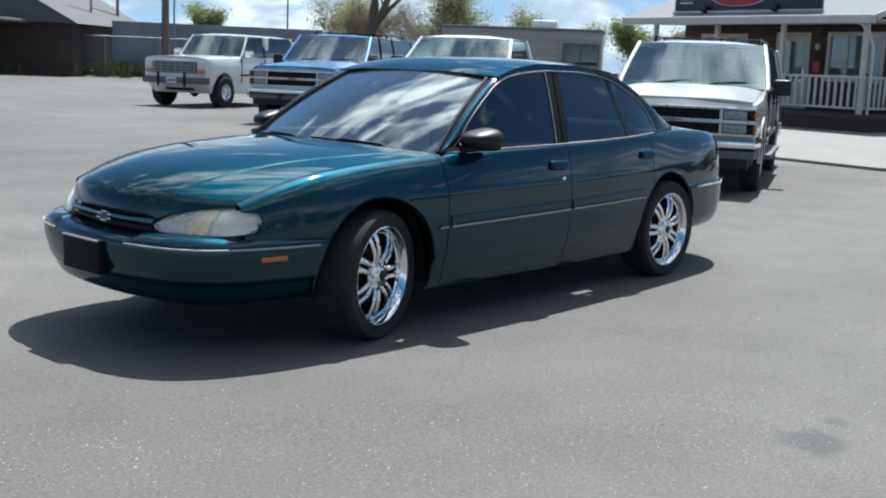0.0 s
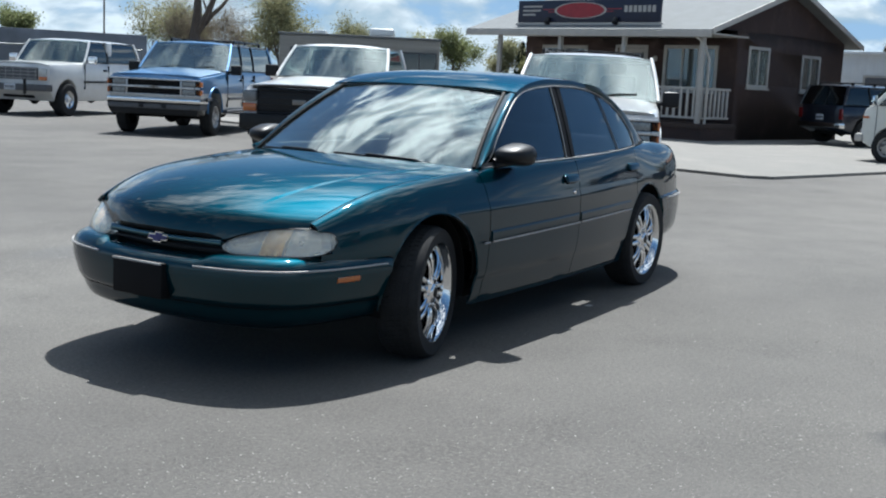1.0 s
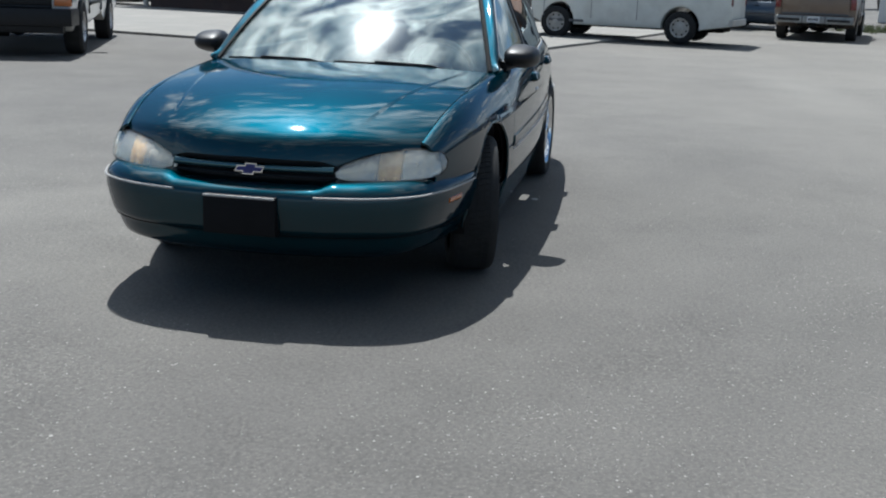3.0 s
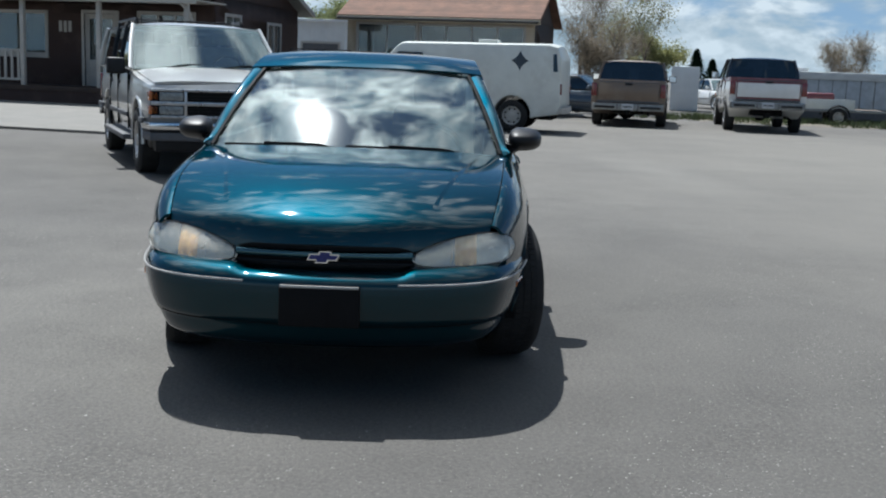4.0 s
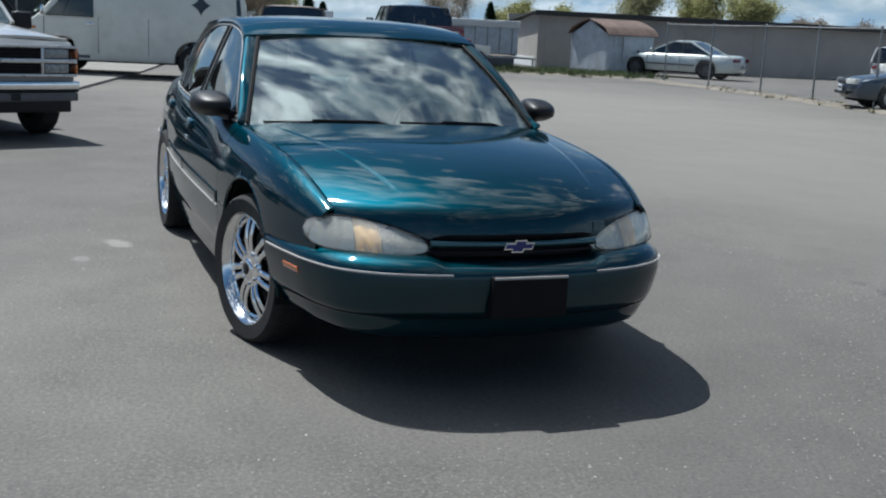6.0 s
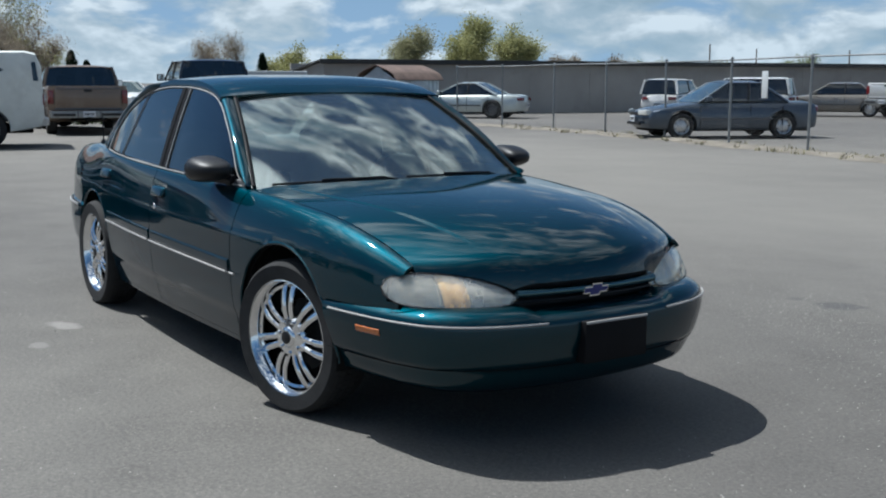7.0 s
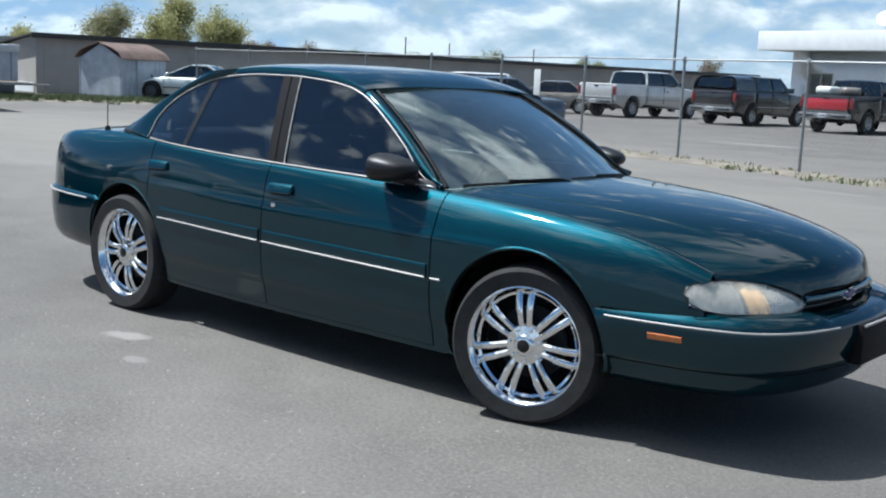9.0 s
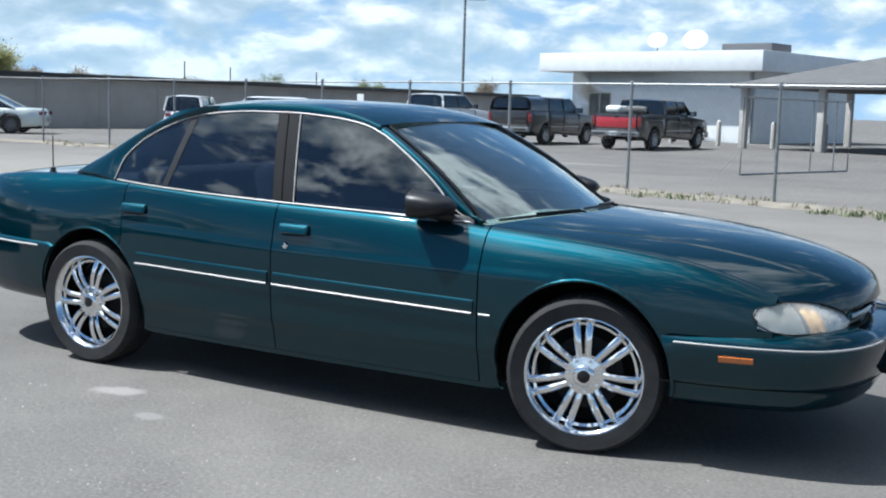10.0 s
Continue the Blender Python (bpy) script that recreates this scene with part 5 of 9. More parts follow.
def flank(name, xa, xb, s0, s1, sgn, parent, keep=None, nx=0, ns=36, off=0.0, mat=None, depth=0.012, arch=AR):
    nx = nx or max(4, int(abs(xb - xa) / 0.022))
    bm = grid(lambda u, v: side(xa + (xb - xa) * u, s0 + (s1 - s0) * v, sgn, off), nx, ns)
    if keep:
        bmesh.ops.delete(bm, geom=[f for f in bm.faces if not keep(f.calc_center_median())], context="FACES")
    arch_cut(bm, arch)
    face_out(bm, ((xa + xb) / 2, 0, 0.5))
    return part(name, thick(bm, depth), mat or M_TEAL, parent, limit=50)


def spline_plan(pts, n=64):
    """A plan curve from the flank round the nose or tail to the other flank."""
    half = [(Vector((x, y, 0))) for x, y in pts]
    full = half + [Vector((p.x, -p.y, 0)) for p in reversed(half[:-1])]
    acc = [0.0]
    for a, b in zip(full, full[1:]):
        acc.append(acc[-1] + (b - a).length)
    tx, ty = [(t, p.x) for t, p in zip(acc, full)], [(t, p.y) for t, p in zip(acc, full)]

    def cr(tab, t):
        k = max(0, min(len(tab) - 2, next((i for i in range(len(tab) - 1) if tab[i + 1][0] >= t), len(tab) - 2)))
        p0, p1, p2, p3 = tab[max(0, k - 1)][1], tab[k][1], tab[k + 1][1], tab[min(len(tab) - 1, k + 2)][1]
        q = (t - tab[k][0]) / (tab[k + 1][0] - tab[k][0])
        return 0.5 * (2 * p1 + (p2 - p0) * q + (2 * p0 - 5 * p1 + 4 * p2 - p3) * q * q + (3 * p1 - p0 - 3 * p2 + p3) * q ** 3)

    return lambda u: Vector((cr(tx, u * acc[-1]), cr(ty, u * acc[-1]), 0))


FRONT_PLAN = spline_plan([(1.655, 0.826), (1.78, 0.810), (1.92, 0.786), (2.10, 0.742), (2.262, 0.662), (2.378, 0.505), (2.440, 0.28), (2.462, 0.0)])
REAR_PLAN = spline_plan([(-1.655, 0.820), (-1.80, 0.806), (-2.0, 0.782), (-2.25, 0.722), (-2.45, 0.60), (-2.57, 0.36), (-2.605, 0.0)])


def wrap(plan, u, inset, z):
    p = plan(u)
    d = (plan(min(1, u + 0.004)) - plan(max(0, u - 0.004))).normalized()
    nrm = Vector((d.y, -d.x, 0))
    if nrm.dot(p) < 0:
        nrm = -nrm
    return Vector((p.x - nrm.x * inset, p.y - nrm.y * inset, z))


def wrap_sheet(plan, section, ua=0.0, ub=1.0, nu=72, sub=3):
    tab_i, tab_z = [(k, s[0]) for k, s in enumerate(section)], [(k, s[1]) for k, s in enumerate(section)]
    nv = (len(section) - 1) * sub

    def fn(u, v):
        k = v * (len(section) - 1)
        return wrap(plan, ua + (ub - ua) * u, curve_at(tab_i, k), curve_at(tab_z, k))

    bm = grid(fn, nu, nv)
    return face_out(bm, (plan(0.5).x * 0.6, 0, 0.45))


def build_body():
    for sgn in (1, -1):
        flank("front_fender", 0.922, 2.095, -1, 1, sgn, CAR, keep=lambda c: not (c.x > 1.62 and c.z < 0.540) and not (c.x > 2.045 and abs(c.y) < 0.745 and curve_at(LAMP_B, abs(c.y)) - 0.002 < c.z < curve_at(LAMP_T, abs(c.y)) + 0.002), nx=130, ns=60)
        fd = flank("front_door", -0.147, 0.916, -0.93, 1, sgn, CAR, ns=64)
        rd = flank("rear_door", -1.125, -0.153, -0.93, 1, sgn, CAR, ns=64)
        flank("rear_quarter", -2.47, -1.131, -1, 1, sgn, CAR, keep=lambda c: not (c.x < -1.62 and c.z < 0.598), ns=64)
        flank("sill", -1.1, 1.1, -1, -0.935, sgn, CAR, ns=3)
        flank("inner_flank", -2.0, 1.85, -0.62, 0.97, sgn, CAR, off=-0.03, mat=M_UNDER, depth=0.004, arch=AR - 0.006)
        # handles, lock, mouldings
        for door, hx, hz in ((fd, -0.022, 0.806), (rd, -1.035, 0.830)):
            y = side(hx, math.asin((hz - ZM) / (curve_at(T_ZT, hx) - ZM)) / (math.pi / 2), sgn).y
            bm = bmesh.new()
            merge_box(bm, hx - 0.095, hx + 0.075, -0.016, 0.02, hz - 0.022, hz + 0.026, 0.016, 3)
            for v in bm.verts:
                v.co.y += y + sgn * (0.005 - (v.co.z - hz) * 0.42)
            part("handle", bm, M_TEAL, door)
            part("handle_recess", box(hx - 0.07, hx + 0.05, y - 0.010, y + 0.010, hz - 0.030, hz - 0.018, 0.005), M_UNDER, door)
        yl = side(-0.07, math.asin((0.728 - ZM) / (curve_at(T_ZT, -0.07) - ZM)) / (math.pi / 2), sgn).y
        part("lock", lathe([(0, 0.008), (0.012, 0.006), (0.015, 0), (0, 0)], 14, m=pose(-0.07, yl + sgn * 0.002, 0.728, 0, 0, 0 if sgn > 0 else 180)), M_CHROME, fd)
        for owner, xa, xb in ((fd, -0.132, 0.900), (rd, -1.010, -0.168), (None, 0.934, 0.985)):
            def strip_fn(u, v, xa=xa, xb=xb):
                x = xa + (xb - xa) * u
                z = 0.541 - 0.016 * x + 0.058 * v
                p = side(x, (z - ZM) / (ZM - 0.205) if z < ZM else math.asin((z - ZM) / (curve_at(T_ZT, x) - ZM)) / (math.pi / 2), sgn)
                return p + Vector((0, sgn * (0.002 + 0.005 * min(1.0, 5 * v, 10 * (1 - v))), 0))
            bm = face_out(grid(strip_fn, 30 if owner else 3, 8), (0, 0, 0.56))
            if owner:
                part("side_moulding", thick(bm, 0.01), M_TEAL, owner)
            else:
                bm.free()

            def line_fn(k, xa=xa, xb=xb):
                x = xa + (xb - xa) * k
                return side(x, (-0.014 - 0.016 * x) / (ZM - 0.205) if x > -0.87 else 0.0, sgn) + Vector((0, sgn * 0.013, -0.002))
            part("bright_strip", sweep([line_fn(k / 24) for k in range(25)], 0.0048, 6), M_BRIGHT, owner or CAR)
        # wheel wells
        for cx in (AX, -AX):
            bm = bmesh.new()
            seg = 40
            ys = (0.36, 0.58, 0.775)
            rows = [[bm.verts.new((cx + (AR + 0.004) * math.cos(math.pi * 1.16 * k / seg - 0.25), sgn * y, AZ + (AR + 0.004) * math.sin(math.pi * 1.16 * k / seg - 0.25))) for k in range(seg + 1)] for y in ys]
            for a, b in zip(rows, rows[1:]):
                for k in range(seg):
                    bm.faces.new((a[k], a[k + 1], b[k + 1], b[k]))
            bm.faces.new(rows[0])
            part("wheel_well", bm, M_UNDER, CAR)
            pts = []
            for k in range(33):
                a = math.pi * 1.10 * k / 32 - 0.157
                x, z = cx + AR * math.cos(a), AZ + AR * math.sin(a)
                s = (z - ZM) / (ZM - 0.205) if z < ZM else math.asin(min(1, (z - ZM) / (curve_at(T_ZT, x) - ZM))) / (math.pi / 2)
                p = side(x, max(-1, s), sgn)
                pts.append((x, p.y - sgn * 0.006, z))
            part("arch_lip", sweep(pts, 0.008, 6), M_TEAL, CAR)

    # hood: one polynomial each for its edge and its crown, so that it mirrors the sky evenly
    def even(table, x1, degree):
        xs = np.linspace(0.88, x1, 120)
        return np.poly1d(np.polyfit(xs - 1.5, [curve_at(table, x) for x in xs], degree))

    e_y, e_z, c_z = even(T_YT, 2.12, 5), even(T_ZT, 2.12, 5), even(T_ZC, 2.385, 6)

    def hood(u, v):
        side_share, sign = abs(2 * u - 1), 1 if u > 0.5 else -1
        v = 1 - (1 - v) ** 1.6
        # the mesh runs along the fine crease on either side of the hood
        xc = 0.98 + (2.23 - 0.98) * v
        qc = (0.640 - 0.208 * (xc - 1.0)) / e_y(xc - 1.5)
        q = side_share / 0.78 * qc if side_share < 0.78 else qc + (1 - qc) * (side_share - 0.78) / 0.22
        xb, xf = 1.135 - 0.243 * q * q, 2.372 - 0.275 * q ** 2.5
        x = xb + (xf - xb) * v
        zc, zt = c_z(x - 1.5), e_z(x - 1.5)
        z = zc - (zc - zt) * q ** 2.5
        lip = curve_at([(0.0, 0.640), (0.27, 0.634), (0.325, 0.622), (0.345, 0.614), (0.365, 0.621), (0.41, 0.639), (0.475, 0.659), (0.545, 0.671), (0.62, 0.677), (0.70, 0.667)], q * e_y(xf - 1.5))
        zf = c_z(xf - 1.5) - (c_z(xf - 1.5) - e_z(xf - 1.5)) * q ** 2.5
        z += (lip - zf) * v ** 90
        if side_share > 0.781:
            over = (side_share - 0.78) / 0.22
            fade = max(0.0, min(1.0, v * 6, (0.93 - v) * 6))
            z -= 0.0030 * fade * fade * (3 - 2 * fade) * max(0.0, 1 - over) ** 1.5
        return Vector((x, sign * q * (e_y(x - 1.5) - 0.005), z))

    bm = face_out(grid(hood, 200, 64), (1.5, 0, 0.3))
    part("hood", thick(bm, 0.007), M_TEAL, CAR, limit=60)
    part("engine_bay", box(0.95, 2.12, -0.34, 0.34, 0.24, 0.56, 0.05), M_UNDER, CAR)
    part("floor_pan", box(-1.0, 1.0, -0.70, 0.70, 0.20, 0.30, 0.04), M_UNDER, CAR)
    part("boot_lining", box(-2.35, -0.98, -0.34, 0.34, 0.30, 0.80, 0.05), M_UNDER, CAR)

    # boot lid and tail
    def deck(u, v):
        q = 2 * u - 1
        x = (-1.60 - 0.10 * (1 - q * q)) + (-2.50 - 0.07 * (1 - q * q) - (-1.60 - 0.10 * (1 - q * q))) * v
        y = q * (curve_at(T_YT, x) - 0.004)
        return Vector((x, y, curve_at(T_ZT, x) + 0.028 * (1 - q * q) - 0.02 * v ** 6))

    part("boot_lid", thick(face_out(grid(deck, 40, 24), (-2, 0, 0.4)), 0.014), M_TEAL, CAR, limit=60)
    tail = wrap_sheet(REAR_PLAN, [(0.035, 0.585), (0.03, 0.68), (0.035, 0.80), (0.06, 0.87), (0.10, 0.905)], 0.28, 0.72, 50)
    part("tail_panel", thick(tail, 0.012), M_TEAL, CAR)
    for a, b in ((0.30, 0.41), (0.59, 0.70)):
        lens = wrap_sheet(REAR_PLAN, [(0.03, 0.67), (0.022, 0.69), (0.022, 0.79), (0.036, 0.81)], a, b, 16)
        part("tail_lamp", thick(lens, 0.02), M_RED, CAR)

    # bumpers
    fb = wrap_sheet(FRONT_PLAN, [(0.15, 0.562), (0.06, 0.554), (0.030, 0.541), (0.010, 0.521), (0.003, 0.498), (0.001, 0.47), (0.006, 0.435), (0.017, 0.39), (0.028, 0.355), (0.044, 0.335), (0.058, 0.30), (0.080, 0.262), (0.14, 0.235)], nu=120)
    for v in fb.verts:
        if v.co.z > 0.50:
            k = min(1.0, max(0.0, (0.345 - abs(v.co.y)) / 0.05))
            v.co.z -= 0.014 * k * k * (3 - 2 * k) * (v.co.z - 0.50) / 0.05
    arch_cut(fb, AR)
    part("front_bumper", thick(fb, 0.015), M_TEAL, CAR, limit=50)
    rb = wrap_sheet(REAR_PLAN, [(0.10, 0.612), (0.02, 0.606), (0.0, 0.585), (0.0, 0.50), (0.006, 0.42), (0.014, 0.36), (0.03, 0.32), (0.06, 0.285), (0.12, 0.265)], nu=100)
    arch_cut(rb, AR)
    part("rear_bumper", thick(rb, 0.015), M_TEAL, CAR, limit=50)
    va = wrap_sheet(FRONT_PLAN, [(0.17, 0.25), (0.22, 0.22), (0.27, 0.20)], 0.14, 0.86, 48)
    part("air_dam", thick(va, 0.01), M_BLACK, CAR)
    for a, b in ((0.035, 0.392), (0.608, 0.965)):
        part("bumper_strip", sweep([wrap(FRONT_PLAN, a + (b - a) * k / 40, -0.001, 0.506) for k in range(41)], 0.0043, 6), M_BRIGHT, CAR)
        part("bumper_strip", sweep([wrap(REAR_PLAN, a + (b - a) * k / 40, -0.001, 0.582) for k in range(41)], 0.0065, 6), M_BRIGHT, CAR)
    for a, b in ((0.098, 0.146), (0.854, 0.902)):
        mk = wrap_sheet(FRONT_PLAN, [(0.009, 0.440), (0.002, 0.445), (-0.003, 0.464), (0.004, 0.469)], a, b, 10)
        part("side_marker", thick(mk, 0.01), M_AMBER, CAR, "amber side marker lens")
    part("bumper_seam", sweep([wrap(FRONT_PLAN, 0.012 + 0.976 * k / 80, 0.0395, 0.339) for k in range(81)], 0.0018, 5), M_UNDER, CAR)
    pl = empty("plate_holder", Matrix.Translation((2.462, 0.0, 0.0)), CAR)
    part("plate_bracket", box(-0.040, 0.018, -0.150, 0.150, 0.345, 0.502, 0.008), M_PILLAR, pl)
    part("plate_rim", box(0.016, 0.024, -0.146, 0.146, 0.494, 0.503, 0.002), M_BRIGHT, pl)

    # headlamps
    prof_x = [(0.345, 2.318), (0.45, 2.286), (0.55, 2.238), (0.64, 2.178), (0.70, 2.124), (0.742, 2.064)]
    for sgn in (1, -1):
        lamp = empty("headlamp", None, CAR)

        def face(u, v, sgn=sgn, back=0.0, grow=0.0):
            y = 0.345 + (0.742 - 0.345) * u
            zb, zt = curve_at(LAMP_B, y), curve_at(LAMP_T, y)
            z = zb + (zt - zb) * v
            x = curve_at(prof_x, y) - (z - 0.566) * 0.66 + 0.012 * math.sin(math.pi * v) - back
            return Vector((x, sgn * (y - back * 0.3), z))

        part("lens", thick(face_out(grid(face, 32, 12), (1.9, sgn * 0.3, 0.62)), 0.004), M_LENS_CLEAR, lamp, "hazy clear headlamp lens").visible_shadow = False
        part("reflector", face_out(grid(lambda u, v: face(u, v, back=0.034 + 0.0012 * math.cos(u * math.pi * 30) + 0.010 * math.sin(u * math.pi * 3) * math.sin(v * math.pi)), 120, 12), (1.9, sgn * 0.3, 0.62)), M_LAMPCUP, lamp)
        part("lamp_divider", sweep([face(0.40, v / 8, back=0.030) for v in range(9)], 0.004, 5), M_CHROME, lamp)
        part("lamp_divider", sweep([face(0.62, v / 8, back=0.030) for v in range(9)], 0.004, 5), M_CHROME, lamp)

        def amber(u, v):
            return face(0.40 + 0.21 * u, 0.03 + 0.94 * v, back=0.005 + 0.010 * v + 0.002 * math.cos(u * math.pi * 4))

        part("indicator", face_out(grid(amber, 18, 8), (1.9, sgn * 0.3, 0.62)), M_INDICATOR, lamp, "amber indicator behind the lens")
        rimpts = [face(k / 20, 0.0) for k in range(21)] + [face(1 - k / 20, 1.0) for k in range(21)]
        part("seal", sweep(rimpts, 0.0028, 5, closed=True), M_BLACK, lamp)
    # grille
    gr = empty("grille", None, CAR)

    def gx(y):
        return 2.345 - 0.035 * (y / 0.345) ** 2

    part("slot", thick(face_out(grid(lambda u, v: Vector((gx(-0.34 + 0.68 * u) - 0.045, -0.34 + 0.68 * u, 0.520 + 0.105 * v)), 20, 3), (2, 0, 0.6)), 0.01), M_BLACK, gr)
    part("bar", sweep([(gx(y) - 0.004, y, 0.597) for y in (-0.335 + 0.67 * k / 20 for k in range(21))], 0.0165, 10), M_GRILLEBAR, gr)
    part("bar", sweep([(gx(y) - 0.022, y, 0.562) for y in (-0.335 + 0.67 * k / 20 for k in range(21))], 0.007, 8), M_BLACK, gr)
    for y in (-0.30, -0.21, -0.12, 0.12, 0.21, 0.30):
        part("tab", box(gx(y) - 0.03, gx(y) + 0.004, y - 0.005, y + 0.005, 0.588, 0.612, 0.003), M_CHROME, gr)
    bd = empty("badge", Matrix.Translation((2.352, 0, 0.590)), CAR)
    for g, dx, mat, nm in ((0.0055, 0.0, M_CHROME, "badge_rim"), (0.0, 0.004, M_BLUE_BADGE, "badge_field")):
        arm, core = 0.051 + g, 0.017 + g
        pts = [(-arm - 0.006, -0.0075 - g), (-core - 0.006, -0.0075 - g), (-core - 0.010, -0.018 - g), (core - 0.006, -0.018 - g), (core - 0.003, -0.0075 - g), (arm - 0.004, -0.0075 - g),
               (arm + 0.006, 0.0075 + g), (core + 0.006, 0.0075 + g), (core + 0.010, 0.018 + g), (-core + 0.006, 0.018 + g), (-core + 0.003, 0.0075 + g), (-arm + 0.004, 0.0075 + g)]
        bm = prism(pts, dx, dx + 0.006)
        bmesh.ops.transform(bm, matrix=Matrix(((0, 1, 0, 0), (1, 0, 0, 0), (0, 0, 1, 0), (0, 0, 0, 1))), verts=bm.verts)
        bmesh.ops.recalc_face_normals(bm, faces=bm.faces)
        part(nm, bm, mat, bd)


def glass_y(x, z):
    yt, zt = curve_at(T_YT, x), curve_at(T_ZT, x)
    h = max(0.0, z - zt)
    return yt - 0.012 - 0.40 * h - 0.14 * h * h


def dlo(xb, xt, v, sgn, off=0.0):
    """A point of the side glass: v from the belt (at xb) to the upper edge (at xt)."""
    zb, ztop = curve_at(T_ZT, xb) + 0.012, curve_at(T_DLO, xt)
    x, z = xb + (xt - xb) * v, zb + (ztop - zb) * v
    return Vector((x, sgn * (glass_y(x, z) + off), z))


WS_B = lambda q: Vector((1.055 - 0.185 * q * q, 0.742 * q, 0.908 - 0.024 * q * q))
WS_T = lambda q: Vector((0.315 - 0.045 * q * q, 0.568 * q, 1.300 - 0.020 * q * q))
RW_T = lambda q: Vector((-1.03 + 0.05 * q * q, 0.545 * q, 1.338 - 0.045 * q * q))
RW_B = lambda q: Vector((-1.70 + 0.09 * q * q, 0.600 * q, 0.990 - 0.018 * q * q))
RAIL = [(-1.02, 1.290), (-0.9, 1.320), (-0.66, 1.354), (-0.45, 1.370), (-0.2, 1.370), (0.05, 1.346), (0.18, 1.318), (0.30, 1.280)]


def rail(x, sgn):
    z = curve_at(RAIL, x)
    return Vector((x, sgn * (glass_y(max(x, -0.7), z) + 0.012 - max(0.0, -0.7 - x) * 0.10), z))


def build_cabin():
    def bulge(a, b, v, k, n):
        return a.lerp(b, v) + Vector(n) * (k * math.sin(math.pi * v))

    ws = grid(lambda u, v: bulge(WS_B(2 * u - 1), WS_T(2 * u - 1), v, 0.022, (0.47, 0, 0.88)), 32, 16)
    w = part("windscreen", thick(face_out(ws, (0, 0, 0.8)), 0.005), M_GLASS, CAR, "windscreen with a dark band along its top")
    w.visible_shadow = False
    band = grid(lambda u, v: bulge(WS_B(2 * u - 1), WS_T(2 * u - 1), 0.90 + 0.095 * v, 0.022, (0.47, 0, 0.88)) - Vector((0.47, 0, 0.88)) * 0.008, 32, 3)
    part("shade_band", face_out(band, (0, 0, 0.8)), M_GLASS_TINT, CAR)
    rw = grid(lambda u, v: bulge(RW_B(2 * u - 1), RW_T(2 * u - 1), v, 0.03, (-0.45, 0, 0.89)), 24, 12)
    part("rear_window", thick(face_out(rw, (0, 0, 0.8)), 0.005), M_GLASS_TINT, CAR).visible_shadow = False

    def roof(u, v):
        q = 2 * u - 1
        x = (0.315 - 0.035 * q * q) * (1 - v) + (-1.03 + 0.03 * q * q) * v
        e = rail(x, 1)
        zc = curve_at([(-1.04, 1.345), (-0.7, 1.390), (-0.35, 1.398), (0.0, 1.384), (0.2, 1.346), (0.32, 1.304)], x)
        return Vector((x, e.y * q, e.z + (zc - e.z) * (1 - abs(q) ** 2.8)))

    part("roof", thick(face_out(grid(roof, 48, 40), (-0.3, 0, 0.6)), 0.009), M_TEAL, CAR, limit=60)
    for sgn in (1, -1):
        # roof side above the glass
        def cant(u, v):
            x = 0.28 + (-0.68 - 0.28) * u
            a = Vector((x, sgn * (glass_y(x, curve_at(T_DLO, x)) + 0.004), curve_at(T_DLO, x) - 0.004))
            return a.lerp(rail(x, sgn), v) + Vector((0, sgn * 0.004 * math.sin(math.pi * v), 0))
        part("roof_rail", thick(face_out(grid(cant, 30, 4), (-0.2, 0, 1.1)), 0.012), M_TEAL, CAR)

        def apillar(u, v):
            xo = 0.84 - 0.56 * u
            zo = curve_at(T_DLO, xo) - 0.004
            o = Vector((xo, sgn * (glass_y(xo, zo) + 0.004), zo)) if u > 0.04 else Vector((0.86, sgn * 0.765, 0.905))
            i = WS_B(sgn).lerp(WS_T(sgn), u) + Vector((0.47, 0, 0.88)) * 0.022 * math.sin(math.pi * u) + Vector((0.004, 0, 0.004))
            o.x = max(o.x, i.x - 0.10)
            return o.lerp(i, v) + Vector((0.014, sgn * 0.020, 0.009)) * math.sin(math.pi * v)
        part("front_pillar", thick(face_out(grid(apillar, 26, 6), (0.3, 0, 1.0)), 0.014), M_TEAL, CAR, limit=60)

        def seal_at(k):
            g = WS_B(sgn * 0.985).lerp(WS_T(sgn * 0.985), k) + Vector((0.47, 0, 0.88)) * (0.022 * math.sin(math.pi * k) + 0.008)
            return g
        part("windscreen_seal", sweep([seal_at(0.01 + 0.97 * k / 24) for k in range(25)], 0.011, 6, flat=0.6), M_PILLAR, CAR)

        def cpillar(u, v):
            xf = -0.66 - 0.602 * (1 - (1 - v) ** 2)
            zf = curve_at(T_DLO, xf)
            f = Vector((xf, sgn * (glass_y(xf, zf) + 0.005), zf))
            if v < 0.08:
                f = f.lerp(rail(-0.66, sgn), 1 - v / 0.08)
            b = Vector((-1.018 - 0.60 * v, sgn * (rail(-1.018, 1).y + 0.065 * v), 1.289 - 0.318 * v)) if v < 1 else Vector((-1.62, sgn * 0.655, 0.969))
            t = f.lerp(b, u)
            if u == 0 or u == 1:
                return t
            return t + Vector((-0.01, sgn * 0.03, 0.012)) * math.sin(math.pi * u) * (1 - 0.6 * v)
        part("rear_pillar", thick(face_out(grid(cpillar, 16, 26), (-0.9, 0, 0.9)), 0.014), M_TEAL, CAR, limit=60)
